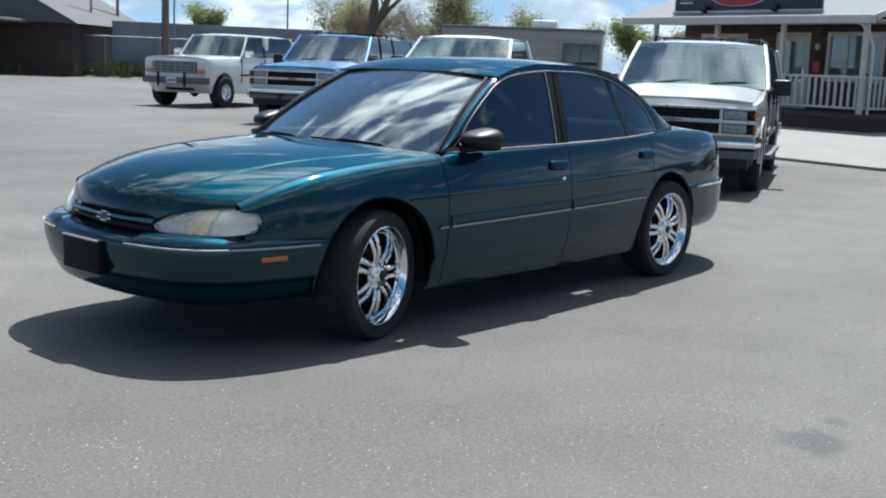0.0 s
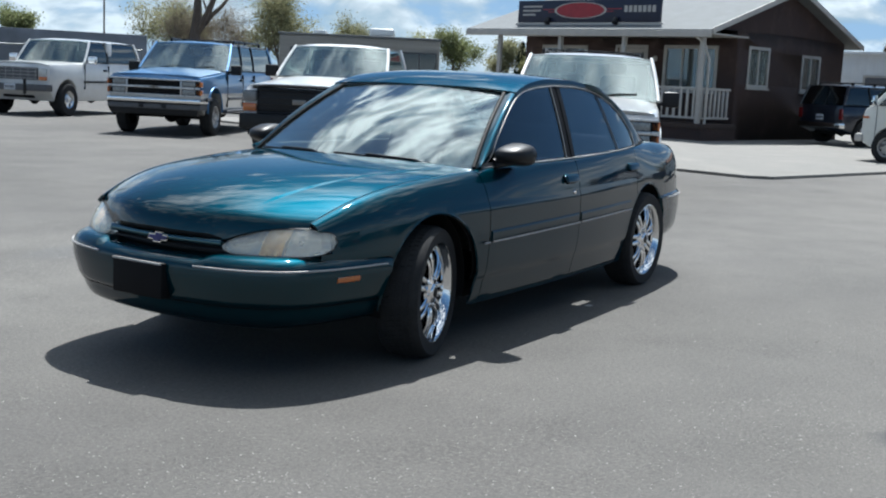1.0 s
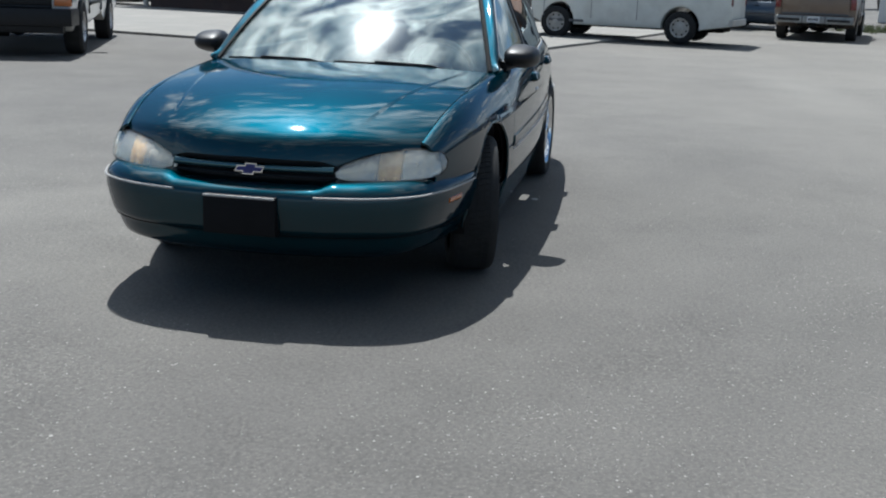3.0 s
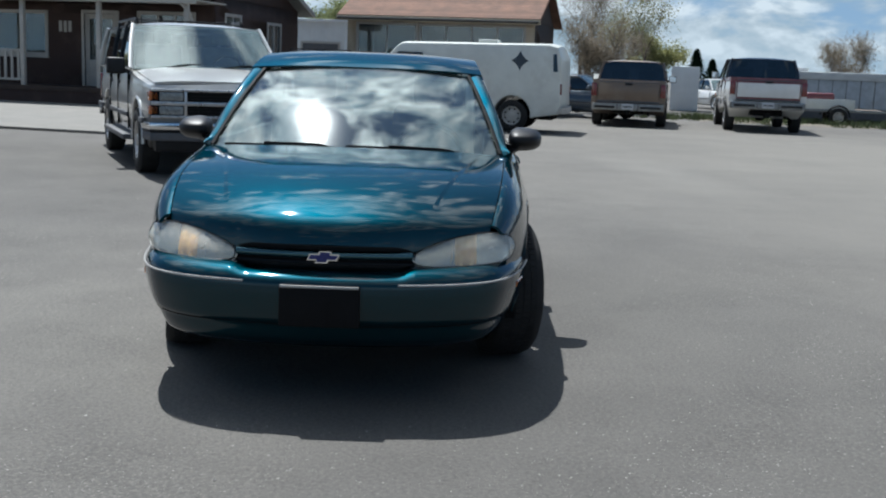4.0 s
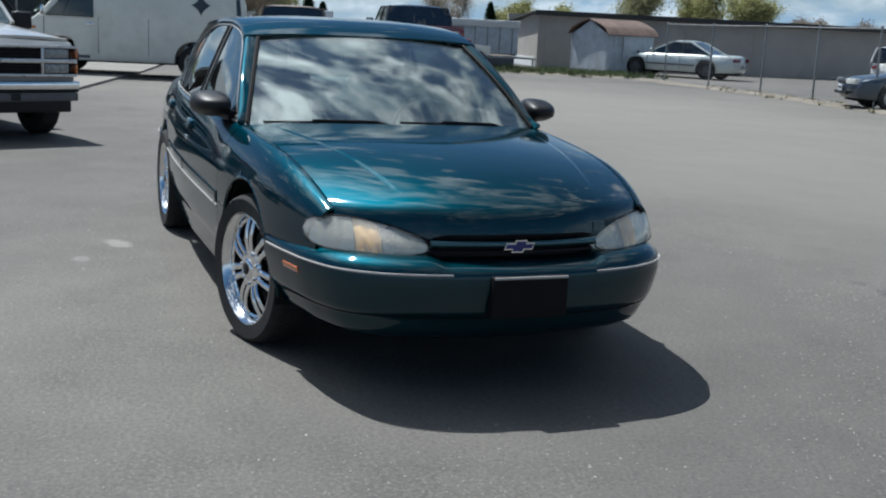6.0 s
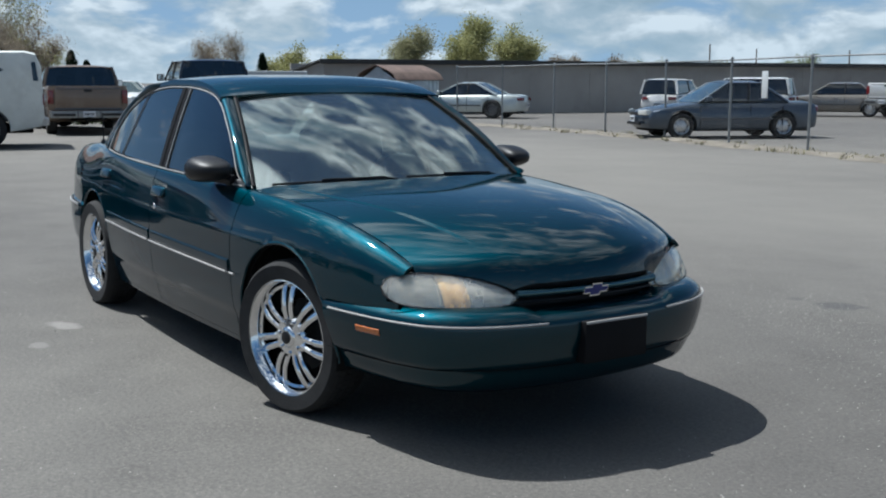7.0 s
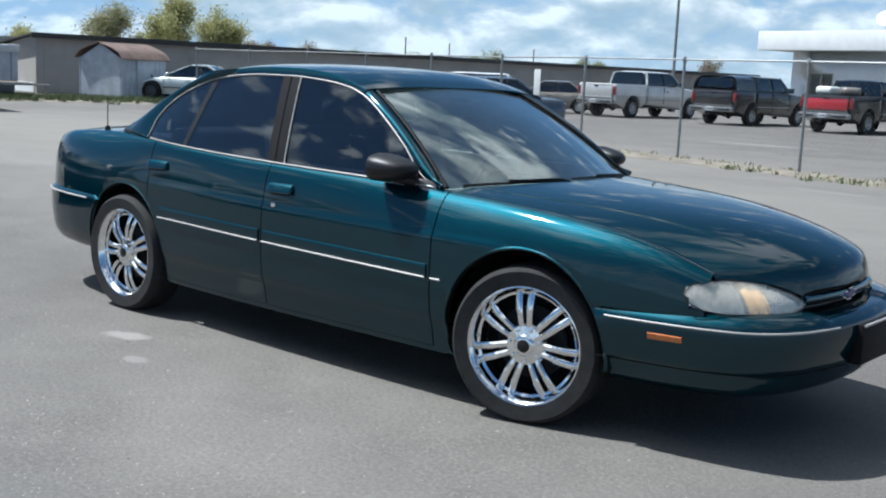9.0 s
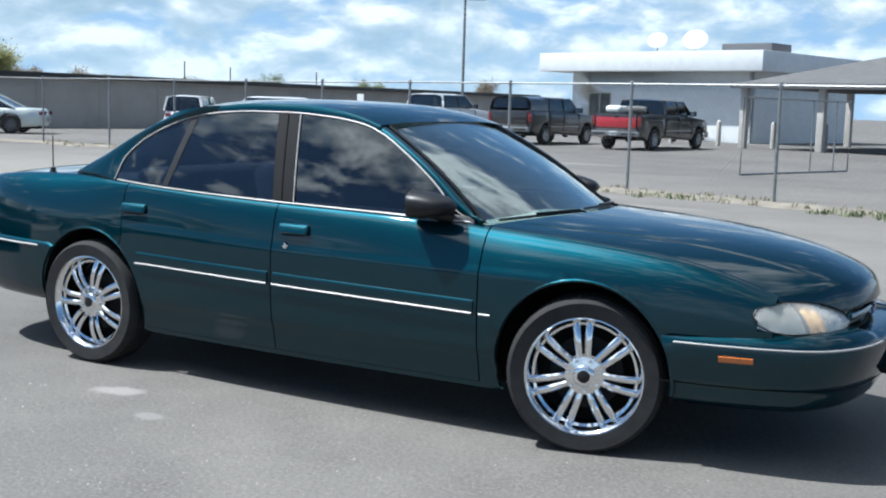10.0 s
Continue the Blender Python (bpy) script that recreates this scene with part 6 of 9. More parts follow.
        # side glass
        for nm, xb0, xb1, xt0, xt1 in (("door_glass", 0.80, -0.080, 0.79, -0.178), ("door_glass", -0.198, -0.872, -0.306, -0.800), ("quarter_glass", -0.900, -1.250, -0.836, -1.244)):
            bm = grid(lambda u, v: dlo(xb0 + (xb1 - xb0) * u, xt0 + (xt1 - xt0) * u, v, sgn), 20, 10)
            part(nm, thick(face_out(bm, (0, 0, 0.9)), 0.004), M_GLASS_TINT, CAR).visible_shadow = False
        bm = grid(lambda u, v: dlo(-0.078 - 0.124 * u, -0.175 - 0.135 * u, v, sgn, 0.003), 6, 10)
        part("centre_pillar", thick(face_out(bm, (0, 0, 0.9)), 0.02), M_PILLAR, CAR)
        bm = grid(lambda u, v: dlo(-0.868 - 0.036 * u, -0.797 - 0.042 * u, v, sgn, 0.002), 3, 10)
        part("divider", thick(face_out(bm, (0, 0, 0.9)), 0.015), M_BLACK, CAR)
        edge = [Vector((x, sgn * (glass_y(x, curve_at(T_DLO, x)) + 0.005), curve_at(T_DLO, x))) for x in (0.805 - 2.066 * (k / 90 if k < 70 else 0.7778 + 0.2222 * (1 - (1 - (k - 70) / 20) ** 2)) for k in range(91))]
        part("window_trim", sweep(edge, 0.0037, 6), M_BRIGHT, CAR)
        part("belt_trim", sweep([side(x, 1, sgn) + Vector((0, sgn * -0.004, 0.006)) for x in (0.825 - 2.05 * k / 40 for k in range(41))], 0.004, 6), M_BRIGHT, CAR)
        # bright edge down the front door's rear frame, and the seam over the roof
        part("window_trim", sweep([dlo(-0.079, -0.177, v / 8, sgn, 0.006) for v in range(9)], 0.0032, 6), M_BRIGHT, CAR)
        part("door_seam", sweep([dlo(-0.150, -0.250, v / 10, sgn, 0.004) for v in range(11)], 0.004, 5), M_UNDER, CAR)
        # door mirror
        mir = empty("door_mirror", pose(0.635, sgn * 0.865, 0.963, 0, 0, sgn * -8), CAR)
        bm = bmesh.new()
        bmesh.ops.create_uvsphere(bm, u_segments=28, v_segments=18, radius=1.0)
        for v in bm.verts:
            c = v.co
            for ax in range(3):
                c[ax] = math.copysign(abs(c[ax]) ** 0.72, c[ax])
            if c.x < -0.35:
                c.x = -0.35
            v.co = Vector((c.x * 0.145 * (1 - 0.15 * c.y * sgn), c.y * 0.085, c.z * 0.060 * (1 - 0.35 * max(0.0, c.x)) * (1 - 0.12 * c.y * sgn)))
        part("shell", bm, M_BLACK, mir, limit=60)
        part("mirror_glass", box(-0.040, -0.036, -0.065, 0.065, -0.044, 0.044, 0.0), M_CHROME, mir)
        part("arm", sweep([(0.03, sgn * -0.03, -0.03), (0.08, sgn * -0.06, -0.042), (0.11, sgn * -0.080, -0.05)], [0.036, 0.032, 0.036], 10, flat=0.8), M_BLACK, mir)
    # scuttle and wipers
    part("scuttle", thick(face_out(grid(lambda u, v: WS_B((2 * u - 1) * 0.99) * (1 - v) + Vector((1.15 - 0.235 * (2 * u - 1) ** 2, 0.735 * (2 * u - 1), 0.912 - 0.030 * (2 * u - 1) ** 2)) * v - Vector((0, 0, 0.004)), 24, 3), (1, 0, 0.5)), 0.02), M_BLACK, CAR)
    for y0, y1 in ((-0.10, -0.66), (0.52, -0.04)):
        wp = empty("wiper", None, CAR)
        pts = []
        for k in range(9):
            q = (y0 + (y1 - y0) * k / 8) / 0.742
            v = -0.004 + 0.018 * math.sin(math.pi * k / 16)
            p = WS_B(q).lerp(WS_T(q), v) + Vector((0.47, 0, 0.88)) * 0.010
            pts.append(p)
        part("blade", sweep(pts, 0.006, 6), M_BLACK, wp)
        part("arm", sweep([WS_B(y0 / 0.742) + Vector((0.035, 0, 0.004)), pts[1] + Vector((0.02, 0, 0.012)), pts[5] + Vector((0.005, 0, 0.010))], 0.006, 6), M_BLACK, wp)
    an = empty("antenna", Matrix.Translation((-1.86, -0.60, 0.960)), CAR)
    part("base", lathe([(0, 0.03), (0.012, 0.025), (0.02, 0), (0, 0)], 12, m=pose(0, 0, 0, 90)), M_BLACK, an)
    part("mast", sweep([(0, 0, 0.02), (0, 0, 0.20)], 0.0035, 6), M_BLACK, an)
    # inside
    ins = empty("cabin_trim", None, CAR)
    def dash(u, v):
        q = 2 * u - 1
        x = 1.0 - 0.17 * q * q - 0.50 * v
        return Vector((x, 0.70 * q, 0.880 - 0.022 * q * q - 0.04 * v - 0.35 * max(0, v - 0.75) * 4 * 0.5))
    part("dashboard", thick(face_out(grid(dash, 20, 14), (0.7, 0, 0.4)), 0.02), M_DASH, ins)
    part("dash_front", box(0.36, 0.50, -0.68, 0.68, 0.45, 0.74, 0.04), M_TRIMGREY, ins)
    sw = [Vector((0.30 + 0.06 * math.sin(a), 0.36 + 0.185 * math.cos(a), 0.83 + 0.175 * math.sin(a))) for a in (2 * math.pi * k / 28 for k in range(28))]
    part("steering_wheel", sweep(sw, 0.014, 8, closed=True), M_BLACK, ins)
    part("steering_hub", box(0.28, 0.50, 0.29, 0.43, 0.78, 0.88, 0.03), M_BLACK, ins)
    for sx, sy in ((-0.16, 0.37), (-0.16, -0.37)):
        part("seat_back", box(-0.09, 0.09, -0.25, 0.25, 0.0, 0.60, 0.07, 3, pose(sx - 0.1, sy, 0.50, 0, -14)), M_CLOTH, ins)
        part("head_rest", box(-0.05, 0.05, -0.13, 0.13, 0.0, 0.19, 0.05, 3, pose(sx - 0.27, sy, 1.09, 0, -10)), M_CLOTH, ins)
        part("seat_cushion", box(-0.15, 0.40, sy - 0.25, sy + 0.25, 0.38, 0.54, 0.06, 3), M_CLOTH, ins)
    part("seat_back", box(-1.26, -1.02, -0.62, 0.62, 0.5, 1.02, 0.08, 3), M_CLOTH, ins)
    part("seat_cushion", box(-1.0, -0.52, -0.62, 0.62, 0.36, 0.52, 0.06, 3), M_CLOTH, ins)
    part("parcel_shelf", box(-1.66, -1.16, -0.56, 0.56, 0.93, 0.955, 0.01), M_CLOTH, ins)
    part("headlining", thick(grid(lambda u, v: Vector((0.22 - 1.20 * u, -0.50 + 1.0 * v, 1.335 - 0.03 * (2 * v - 1) ** 2 - 0.045 * max(0.0, 1 - u * 3) ** 2)), 8, 8), 0.01), M_CLOTH, ins)
    for sgn in (1, -1):
        part("door_card", box(-1.0, 0.84, *sorted((sgn * 0.70, sgn * 0.762)), 0.45, 0.922, 0.015), M_TRIMGREY, ins)
    part("rear_view_mirror", box(0.28, 0.31, -0.12, 0.12, 1.17, 1.23, 0.015, 2), M_BLACK, ins)


build_body()
build_cabin()


def build_wheel(parent, m):
    wh = empty("wheel", m, parent)
    R, r = 0.318, 0.236
    ty = [(r + 0.004, 0.085), (r + 0.012, 0.098), (0.275, 0.108), (0.300, 0.104), (0.312, 0.092), (R, 0.070), (R, -0.070), (0.312, -0.092), (0.300, -0.104), (r + 0.006, -0.098)]
    tyre = lathe([(a, -b) for a, b in ty], 64)
    part("tyre", tyre, M_RUBBER, wh, "low-profile black tyre")
    tread = bmesh.new()
    for k in range(72):
        a = 2 * math.pi * k / 72
        for j, y in enumerate((-0.052, -0.018, 0.018, 0.052)):
            mm = pose(0, 0, 0, 0, -math.degrees(a + 0.02 * j), 0) @ pose(R - 0.002, y, 0, 0, 0, 0)
            merge_box(tread, 0, 0.006, -0.013, 0.013, -0.0105, 0.0105, m=mm)
    part("tread", tread, M_RUBBER, wh)
    rim = lathe([(0.222, -0.10), (0.218, 0.045), (0.224, 0.082), (0.234, 0.092), (0.243, 0.096), (0.245, 0.090), (0.238, 0.080)], 64)
    lip = lathe([(0.205, 0.052), (0.216, 0.058), (0.222, 0.082), (0.236, 0.096), (0.244, 0.094), (0.246, 0.086)], 64)
    part("rim", rim, M_CHROME, wh, "chrome rim barrel")
    part("rim_lip", lip, M_CHROME, wh, "polished chrome rim lip")
    for k in range(28):
        a = 2 * math.pi * (k + 0.5) / 28
        part("rivet", lathe([(0, 0.006), (0.003, 0.005), (0.0045, 0), (0, 0)], 6, m=pose(0.211 * math.cos(a), 0.057, 0.211 * math.sin(a))), M_CHROME, wh) if k % 2 == 0 else None
    for k in range(7):
        base = math.radians(90 + k * 360 / 7)
        for dj in (-1, 1):
            bm = bmesh.new()
            n = 8
            rows = []
            for i in range(n + 1):
                t = i / n
                rad = 0.062 + (0.214 - 0.062) * t
                sp = dj * (0.016 + 0.011 * t)
                y = 0.066 - 0.010 * t + 0.014 * math.sin(math.pi * t)
                wd, dp = 0.0125 + 0.002 * t, 0.020
                cx, cz = math.cos(base), math.sin(base)
                px, pz = -math.sin(base), math.cos(base)
                ring = []
                for (o, yy) in ((-wd, y - dp), (-wd, y), (-wd * 0.45, y + 0.006), (wd * 0.45, y + 0.006), (wd, y), (wd, y - dp)):
                    ring.append(bm.verts.new((cx * rad + px * (sp + o), yy, cz * rad + pz * (sp + o))))
                rows.append(ring)
            for a, b in zip(rows, rows[1:]):
                for q in range(6):
                    bm.faces.new((a[q], a[(q + 1) % 6], b[(q + 1) % 6], b[q]))
            bm.faces.new(rows[0])
            bm.faces.new(rows[-1][::-1])
            bmesh.ops.recalc_face_normals(bm, faces=bm.faces)
            part("spoke", bm, M_CHROME, wh)
    part("hub", lathe([(0.088, 0.030), (0.088, 0.062), (0.078, 0.074), (0.045, 0.080), (0.040, 0.086), (0.030, 0.090), (0, 0.091)], 40), M_CHROME, wh)
    part("centre_cap", lathe([(0.026, 0.089), (0.026, 0.094), (0.018, 0.097), (0, 0.098)], 24), M_BLACK, wh)
    for k in range(7):
        a = math.radians(90 + (k + 0.5) * 360 / 7)
        part("wheel_nut", lathe([(0, 0.012), (0.007, 0.010), (0.008, 0), (0, 0)], 8, m=pose(0.066 * math.cos(a), 0.074, 0.066 * math.sin(a))), M_CHROME, wh)
    part("brake_disc", lathe([(0, -0.012), (0.15, -0.012), (0.15, 0.0), (0, 0.0)], 40), M_RUBBER, wh)
    part("wheel_back", lathe([(0, -0.06), (0.215, -0.06), (0.215, -0.055), (0, -0.055)], 40), M_UNDER, wh)
    return wh


STEER = 14.0
for wx, wy, turn in ((AX, 0.738, STEER), (AX, -0.738, 180 + STEER), (-AX, 0.735, 0), (-AX, -0.735, 180)):
    build_wheel(CAR, pose(wx, wy, 0.318, 0, 4 if wx > 0 > wy else 11 * wx, turn))
tagged(CAR, "dark teal green four-door sedan with chrome twin-spoke wheels", "car")

# ---- parked vehicles ----
M_SILVER = paint("silver_paint", (0.53, 0.53, 0.515), metal=0.45, rough=0.34)
M_SILVERLOW = paint("dark_silver_paint", (0.20, 0.195, 0.185), metal=0.45, rough=0.36)
M_BLUE = paint("light_blue_paint", (0.065, 0.19, 0.38), metal=0.45, rough=0.34)
M_OFFWHITE = paint("van_white_paint", (0.66, 0.67, 0.62), rough=0.5, coat=0.3, dirt=0.3)
M_BROWNPAINT = paint("brown_paint", (0.16, 0.115, 0.085), metal=0.3, rough=0.42, coat=0.5, dirt=0.3)
M_MAROON = paint("maroon_paint", (0.14, 0.022, 0.028), metal=0.2, rough=0.4)
M_REDPAINT = paint("red_paint", (0.34, 0.012, 0.022), rough=0.4)
M_NAVY = paint("dark_navy_paint", (0.012, 0.018, 0.032), metal=0.3, rough=0.3)
M_NEARBLACK = paint("near_black_paint", (0.018, 0.018, 0.020), metal=0.2, rough=0.3)
M_SLATE = paint("slate_blue_paint", (0.055, 0.075, 0.10), metal=0.5, rough=0.35)
M_PALEGREEN = paint("pale_silver_green_paint", (0.52, 0.56, 0.54), metal=0.4, rough=0.35)
M_TAUPE = paint("taupe_paint", (0.20, 0.18, 0.155), metal=0.4, rough=0.4)


def arc(cx, cz, r, a0, a1, n=12):
    return [(cx + r * math.cos(radians(a0 + (a1 - a0) * k / n)), cz + r * math.sin(radians(a0 + (a1 - a0) * k / n))) for k in range(n + 1)]


def body_shell(profile, half, shape, mats, split=None, step=0.28, bevel=0.03):
    """A closed body from its side profile (x, z), sliced finely so that shape(x, y, z) can round it."""
    bm = prism(profile, -half, half, bevel=bevel, seg=2)
    xs = [p[0] for p in profile]
    zs = [p[1] for p in profile]
    x = min(xs) + step
    while x < max(xs) - 0.05:
        bmesh.ops.bisect_plane(bm, geom=bm.verts[:] + bm.edges[:] + bm.faces[:], plane_co=(x, 0, 0), plane_no=(1, 0, 0))
        x += step
    levels = [min(zs) + 0.14 * k for k in range(1, int((max(zs) - min(zs)) / 0.14))]
    if split:
        levels = [z for z in levels if abs(z - split) > 0.03] + [split]
    for z in levels:
        bmesh.ops.bisect_plane(bm, geom=bm.verts[:] + bm.edges[:] + bm.faces[:], plane_co=(0, 0, z), plane_no=(0, 0, 1))
    bmesh.ops.bisect_plane(bm, geom=bm.verts[:] + bm.edges[:] + bm.faces[:], plane_co=(0, 0, 0), plane_no=(0, 1, 0))
    for v in bm.verts:
        v.co = Vector(shape(*v.co))
    if split:
        for f in bm.faces:
            if f.calc_center_median().z < split:
                f.material_index = 1
    sharpen(bm, 34)
    me = bpy.data.meshes.new("body")
    bm.to_mesh(me)
    bm.free()
    for m in mats:
        me.materials.append(m)
    return me


def simple_wheel(parent, m, R=0.37, W=0.24, r=0.21, rim_mat=None, holes=8):
    wh = empty("wheel", m, parent)
    h = W / 2
    part("tyre", lathe([(r, h * 0.8), (r + 0.02, h * 0.98), ((R + r) / 2, h), (R - 0.03, h * 0.95), (R, h * 0.72), (R, -h * 0.72), (R - 0.03, -h * 0.95), (r, -h * 0.9)], 36), M_RUBBER, wh)
    rm = rim_mat or M_ALLOY
    part("rim", lathe([(r + 0.012, h * 0.80), (r + 0.006, h * 0.92), (r - 0.012, h * 0.86), (r - 0.025, h * 0.35), (r * 0.62, h * 0.55), (r * 0.45, h * 0.62), (r * 0.36, h * 0.60), (r * 0.33, h * 0.9), (r * 0.2, h * 0.95), (0, h * 0.95)], 36), rm, wh)
    for k in range(holes):
        a = 2 * math.pi * k / holes
        part("rim_slot", lathe([(0, 0.003), (r * 0.10, 0.002), (r * 0.115, -0.01)], 8, m=pose(r * 0.78 * math.cos(a), h * 0.47, r * 0.78 * math.sin(a))), M_UNDER, wh)
    part("wheel_back", lathe([(0, -h * 0.5), (r, -h * 0.5), (r, -h * 0.4), (0, -h * 0.4)], 24), M_UNDER, wh)
    return wh


def four_wheels(T, wb, track, R, W, r, mat, holes=8, dual=False, steer=0):
    for x, st in ((wb / 2, steer), (-wb / 2, 0)):
        for s in (1, -1):
            simple_wheel(T, pose(x, s * track, R, 0, 17 * x, (0 if s > 0 else 180) + st), R, W, r, mat, holes)
    for x in (wb / 2, -wb / 2):
        part("axle", sweep([(x, -track, R), (x, track, R)], 0.055, 8), M_UNDER, T)
        part("axle_housing", lathe([(0, -0.14), (0.10, -0.10), (0.15, 0), (0.10, 0.10), (0, 0.14)], 12, m=pose(x, 0.05, R, 0, 0, 90)), M_UNDER, T)


def cabin(T, half, belt, roof, xs, mat, glass_mat, posts, taper=0.14, front_glass=None, rack=False, seats=(), roof_mat=None, roof_extra=0.0):
    """Roof, pillars and panes over a body. xs: windscreen foot, windscreen head, rear head, rear foot. posts: side pillars between, as (x at belt, x at roof)."""
    xa, xb, xc, xd = xs
    wt = half - taper
    rz = roof - 0.05

    def at(xbelt, xroof, v, s):
        return Vector((xbelt + (xroof - xbelt) * v, s * (half - 0.03 + (wt - half + 0.03) * v - 0.012 * math.sin(math.pi * v) * -1), belt + (rz - belt) * v))

    def roof_fn(u, v):
        q = 2 * v - 1
        x = xb + 0.03 + (xc - 0.03 - xb - 0.03) * u
        end = min(1.0, min(u, 1 - u) * 9)
        return Vector((x, q * (wt + 0.012), rz - 0.012 + (0.062 * (1 - abs(q) ** 3) + roof_extra) * (0.35 + 0.65 * end ** 0.5)))

    part("roof", thick(face_out(grid(roof_fn, 20, 16), (0, 0, 0)), 0.04), roof_mat or mat, T, limit=60)
    if rack:
        for s in (1, -1):
            part("roof_rail", sweep([(xb - 0.6, s * (wt - 0.12), roof + 0.045), (xc + 0.25, s * (wt - 0.12), roof + 0.045)], 0.018, 6), M_BLACK, T)
            for x in (xb - 0.6, (xb + xc) / 2, xc + 0.25):
                part("rail_foot", box(x - 0.04, x + 0.04, s * (wt - 0.12) - 0.02, s * (wt - 0.12) + 0.02, roof - 0.03, roof + 0.04, 0.008), M_BLACK, T)
        for x in (xb - 1.2, xc + 0.6):
            part("roof_bar", sweep([(x, -wt + 0.12, roof + 0.05), (x, wt - 0.12, roof + 0.05)], 0.014, 6), M_BLACK, T)
    lines = [(xa, xb), *posts, (xd, xc)]
    for s in (1, -1):
        for k, (p, q) in enumerate(lines):
            w = 0.028 if k == 0 else 0.05 if k == len(lines) - 1 else 0.032
            part("pillar", sweep([at(p, q, v / 6, s) for v in range(7)], w, 8, flat=0.7), mat if k in (0, len(lines) - 1) else M_BLACK, T)
        for (p0, q0), (p1, q1) in zip(lines, lines[1:]):
            bm = grid(lambda u, v: at(p0 + (p1 - p0) * u, q0 + (q1 - q0) * u, 0.03 + 0.94 * v, s), 2, 5)
            part("side_glass", thick(face_out(bm, (xc, 0, belt)), 0.005), glass_mat, T).visible_shadow = False
            fr = [at(p0 + (p1 - p0) * u, q0 + (q1 - q0) * u, v, s) for u, v in ((0.02, 0.03), (0.98, 0.03), (0.98, 0.97), (0.02, 0.97))]
            part("glass_seal", sweep(fr, 0.014, 5, closed=True), M_BLACK, T)
    for (p, q), nm, k, gm in (((xa, xb), "windscreen", 1, front_glass or glass_mat), ((xd, xc), "rear_window", -1, glass_mat)):
        bm = grid(lambda u, v: Vector((p + (q - p) * v + k * 0.06 * (1 - (2 * u - 1) ** 2), at(p, q, v, 1).y * (2 * u - 1), belt + (rz - belt) * v)), 12, 6)
        part(nm, thick(face_out(bm, ((xa + xd) / 2, 0, belt)), 0.005), gm, T).visible_shadow = False
    part("cabin_floor", box(xd + 0.1, xa - 0.05, -half + 0.12, half - 0.12, belt - 0.02, belt + 0.012), M_UNDER, T)
    for x in seats:
        for y in (-0.38, 0.38):
            part("seat_back", box(-0.07, 0.07, -0.25, 0.25, -0.3, 0.32, 0.06, 2, pose(x, y, belt, 0, -10)), M_CLOTH, T)
            part("head_rest", box(-0.045, 0.045, -0.12, 0.12, 0.0, 0.15, 0.04, 2, pose(x - 0.06, y, belt + 0.34, 0, -8)), M_CLOTH, T)
    if seats:
        part("dash_top", box(xa - 0.45, xa - 0.08, -half + 0.15, half - 0.15, belt - 0.02, belt + 0.05, 0.02), M_TRIMGREY, T)
        pts = [(xa - 0.62 + 0.05 * math.sin(a), 0.38 + 0.18 * math.cos(a), belt + 0.03 + 0.16 * math.sin(a)) for a in (2 * math.pi * k / 16 for k in range(16))]
        part("steering_wheel", sweep(pts, 0.014, 6, closed=True), M_BLACK, T)


def mirrors(T, x, half, z, mat, big=True):
    for s in (1, -1):
        a, b = (0.11, 0.10) if big else (0.08, 0.065)
        mm = empty("door_mirror", pose(x, s * (half + 0.13), z), T)
        part("shell", box(-0.06, 0.06, -a, a, -b, b, 0.035, 3), mat, mm)
        part("mirror_glass", box(-0.066, -0.061, -a + 0.02, a - 0.02, -b + 0.02, b - 0.02), M_CHROME, mm)
        part("arm", sweep([(0.01, s * -0.07, -b * 0.4), (0.03, s * -0.17, -b * 0.8)], 0.03, 6), mat, mm)


def bar_bumper(T, x, half, z0, z1, mat, sign=1, wrap=0.28, name="bumper", thick_x=0.10):
    pts = [(x - sign * wrap, -half - 0.012), (x - sign * 0.06, -half + 0.03), (x, -half * 0.55), (x + sign * 0.012, 0), (x, half * 0.55), (x - sign * 0.06, half - 0.03), (x - sign * wrap, half + 0.012)]
    outer = [Vector((a, b, 0)) for a, b in pts]
    inner = [Vector((a - sign * thick_x * (0.4 if k in (0, 6) else 1), b * (0.97 if k in (0, 6) else 0.95), 0)) for k, (a, b) in enumerate(pts)]
    poly = [(p.x, p.y) for p in outer] + [(p.x, p.y) for p in reversed(inner)]
    part(name, prism(poly, z0, z1, bevel=0.018, seg=2, axis="z"), mat, T)


def plate(T, x, z, sign):
    P = empty("number_plate", Matrix.Translation((x, 0, z)), T)
    part("plate_field", box(-0.008 if sign < 0 else 0, 0 if sign < 0 else 0.008, -0.15, 0.15, -0.075, 0.075, 0.004), M_PLATE, P)
    for k in range(6):
        y = -0.105 + k * 0.042
        part("plate_bar", box(sign * 0.004 - 0.007, sign * 0.004 + 0.007, y - 0.013, y + 0.013, -0.03, 0.03), M_NAVY, P)


def soft_shape(half, x0, x1, belt, nose=0.06, tail=0.05, tum=0.05, tuck=0.05, zlow=0.6, crown=0.0):
    mid, span = (x0 + x1) / 2, (x1 - x0) / 2

    def shape(x, y, z):
        k = (x - mid) / span
        e = (nose if k > 0 else tail) * abs(k) ** 6
        t = tum * max(0.0, (z - zlow) / max(0.05, belt - zlow)) ** 2 + tuck * max(0.0, (zlow - 0.1 - z) / 0.4) ** 2
        yy = y * (1 - e - t / half)
        xx = x - math.copysign(0.05, k) * (abs(y) / half) ** 3 * abs(k) ** 8
        return (xx, yy, z - crown * (y / half) ** 2 * (1 if z > belt - 0.25 and k > 0.2 else 0))

    return shape


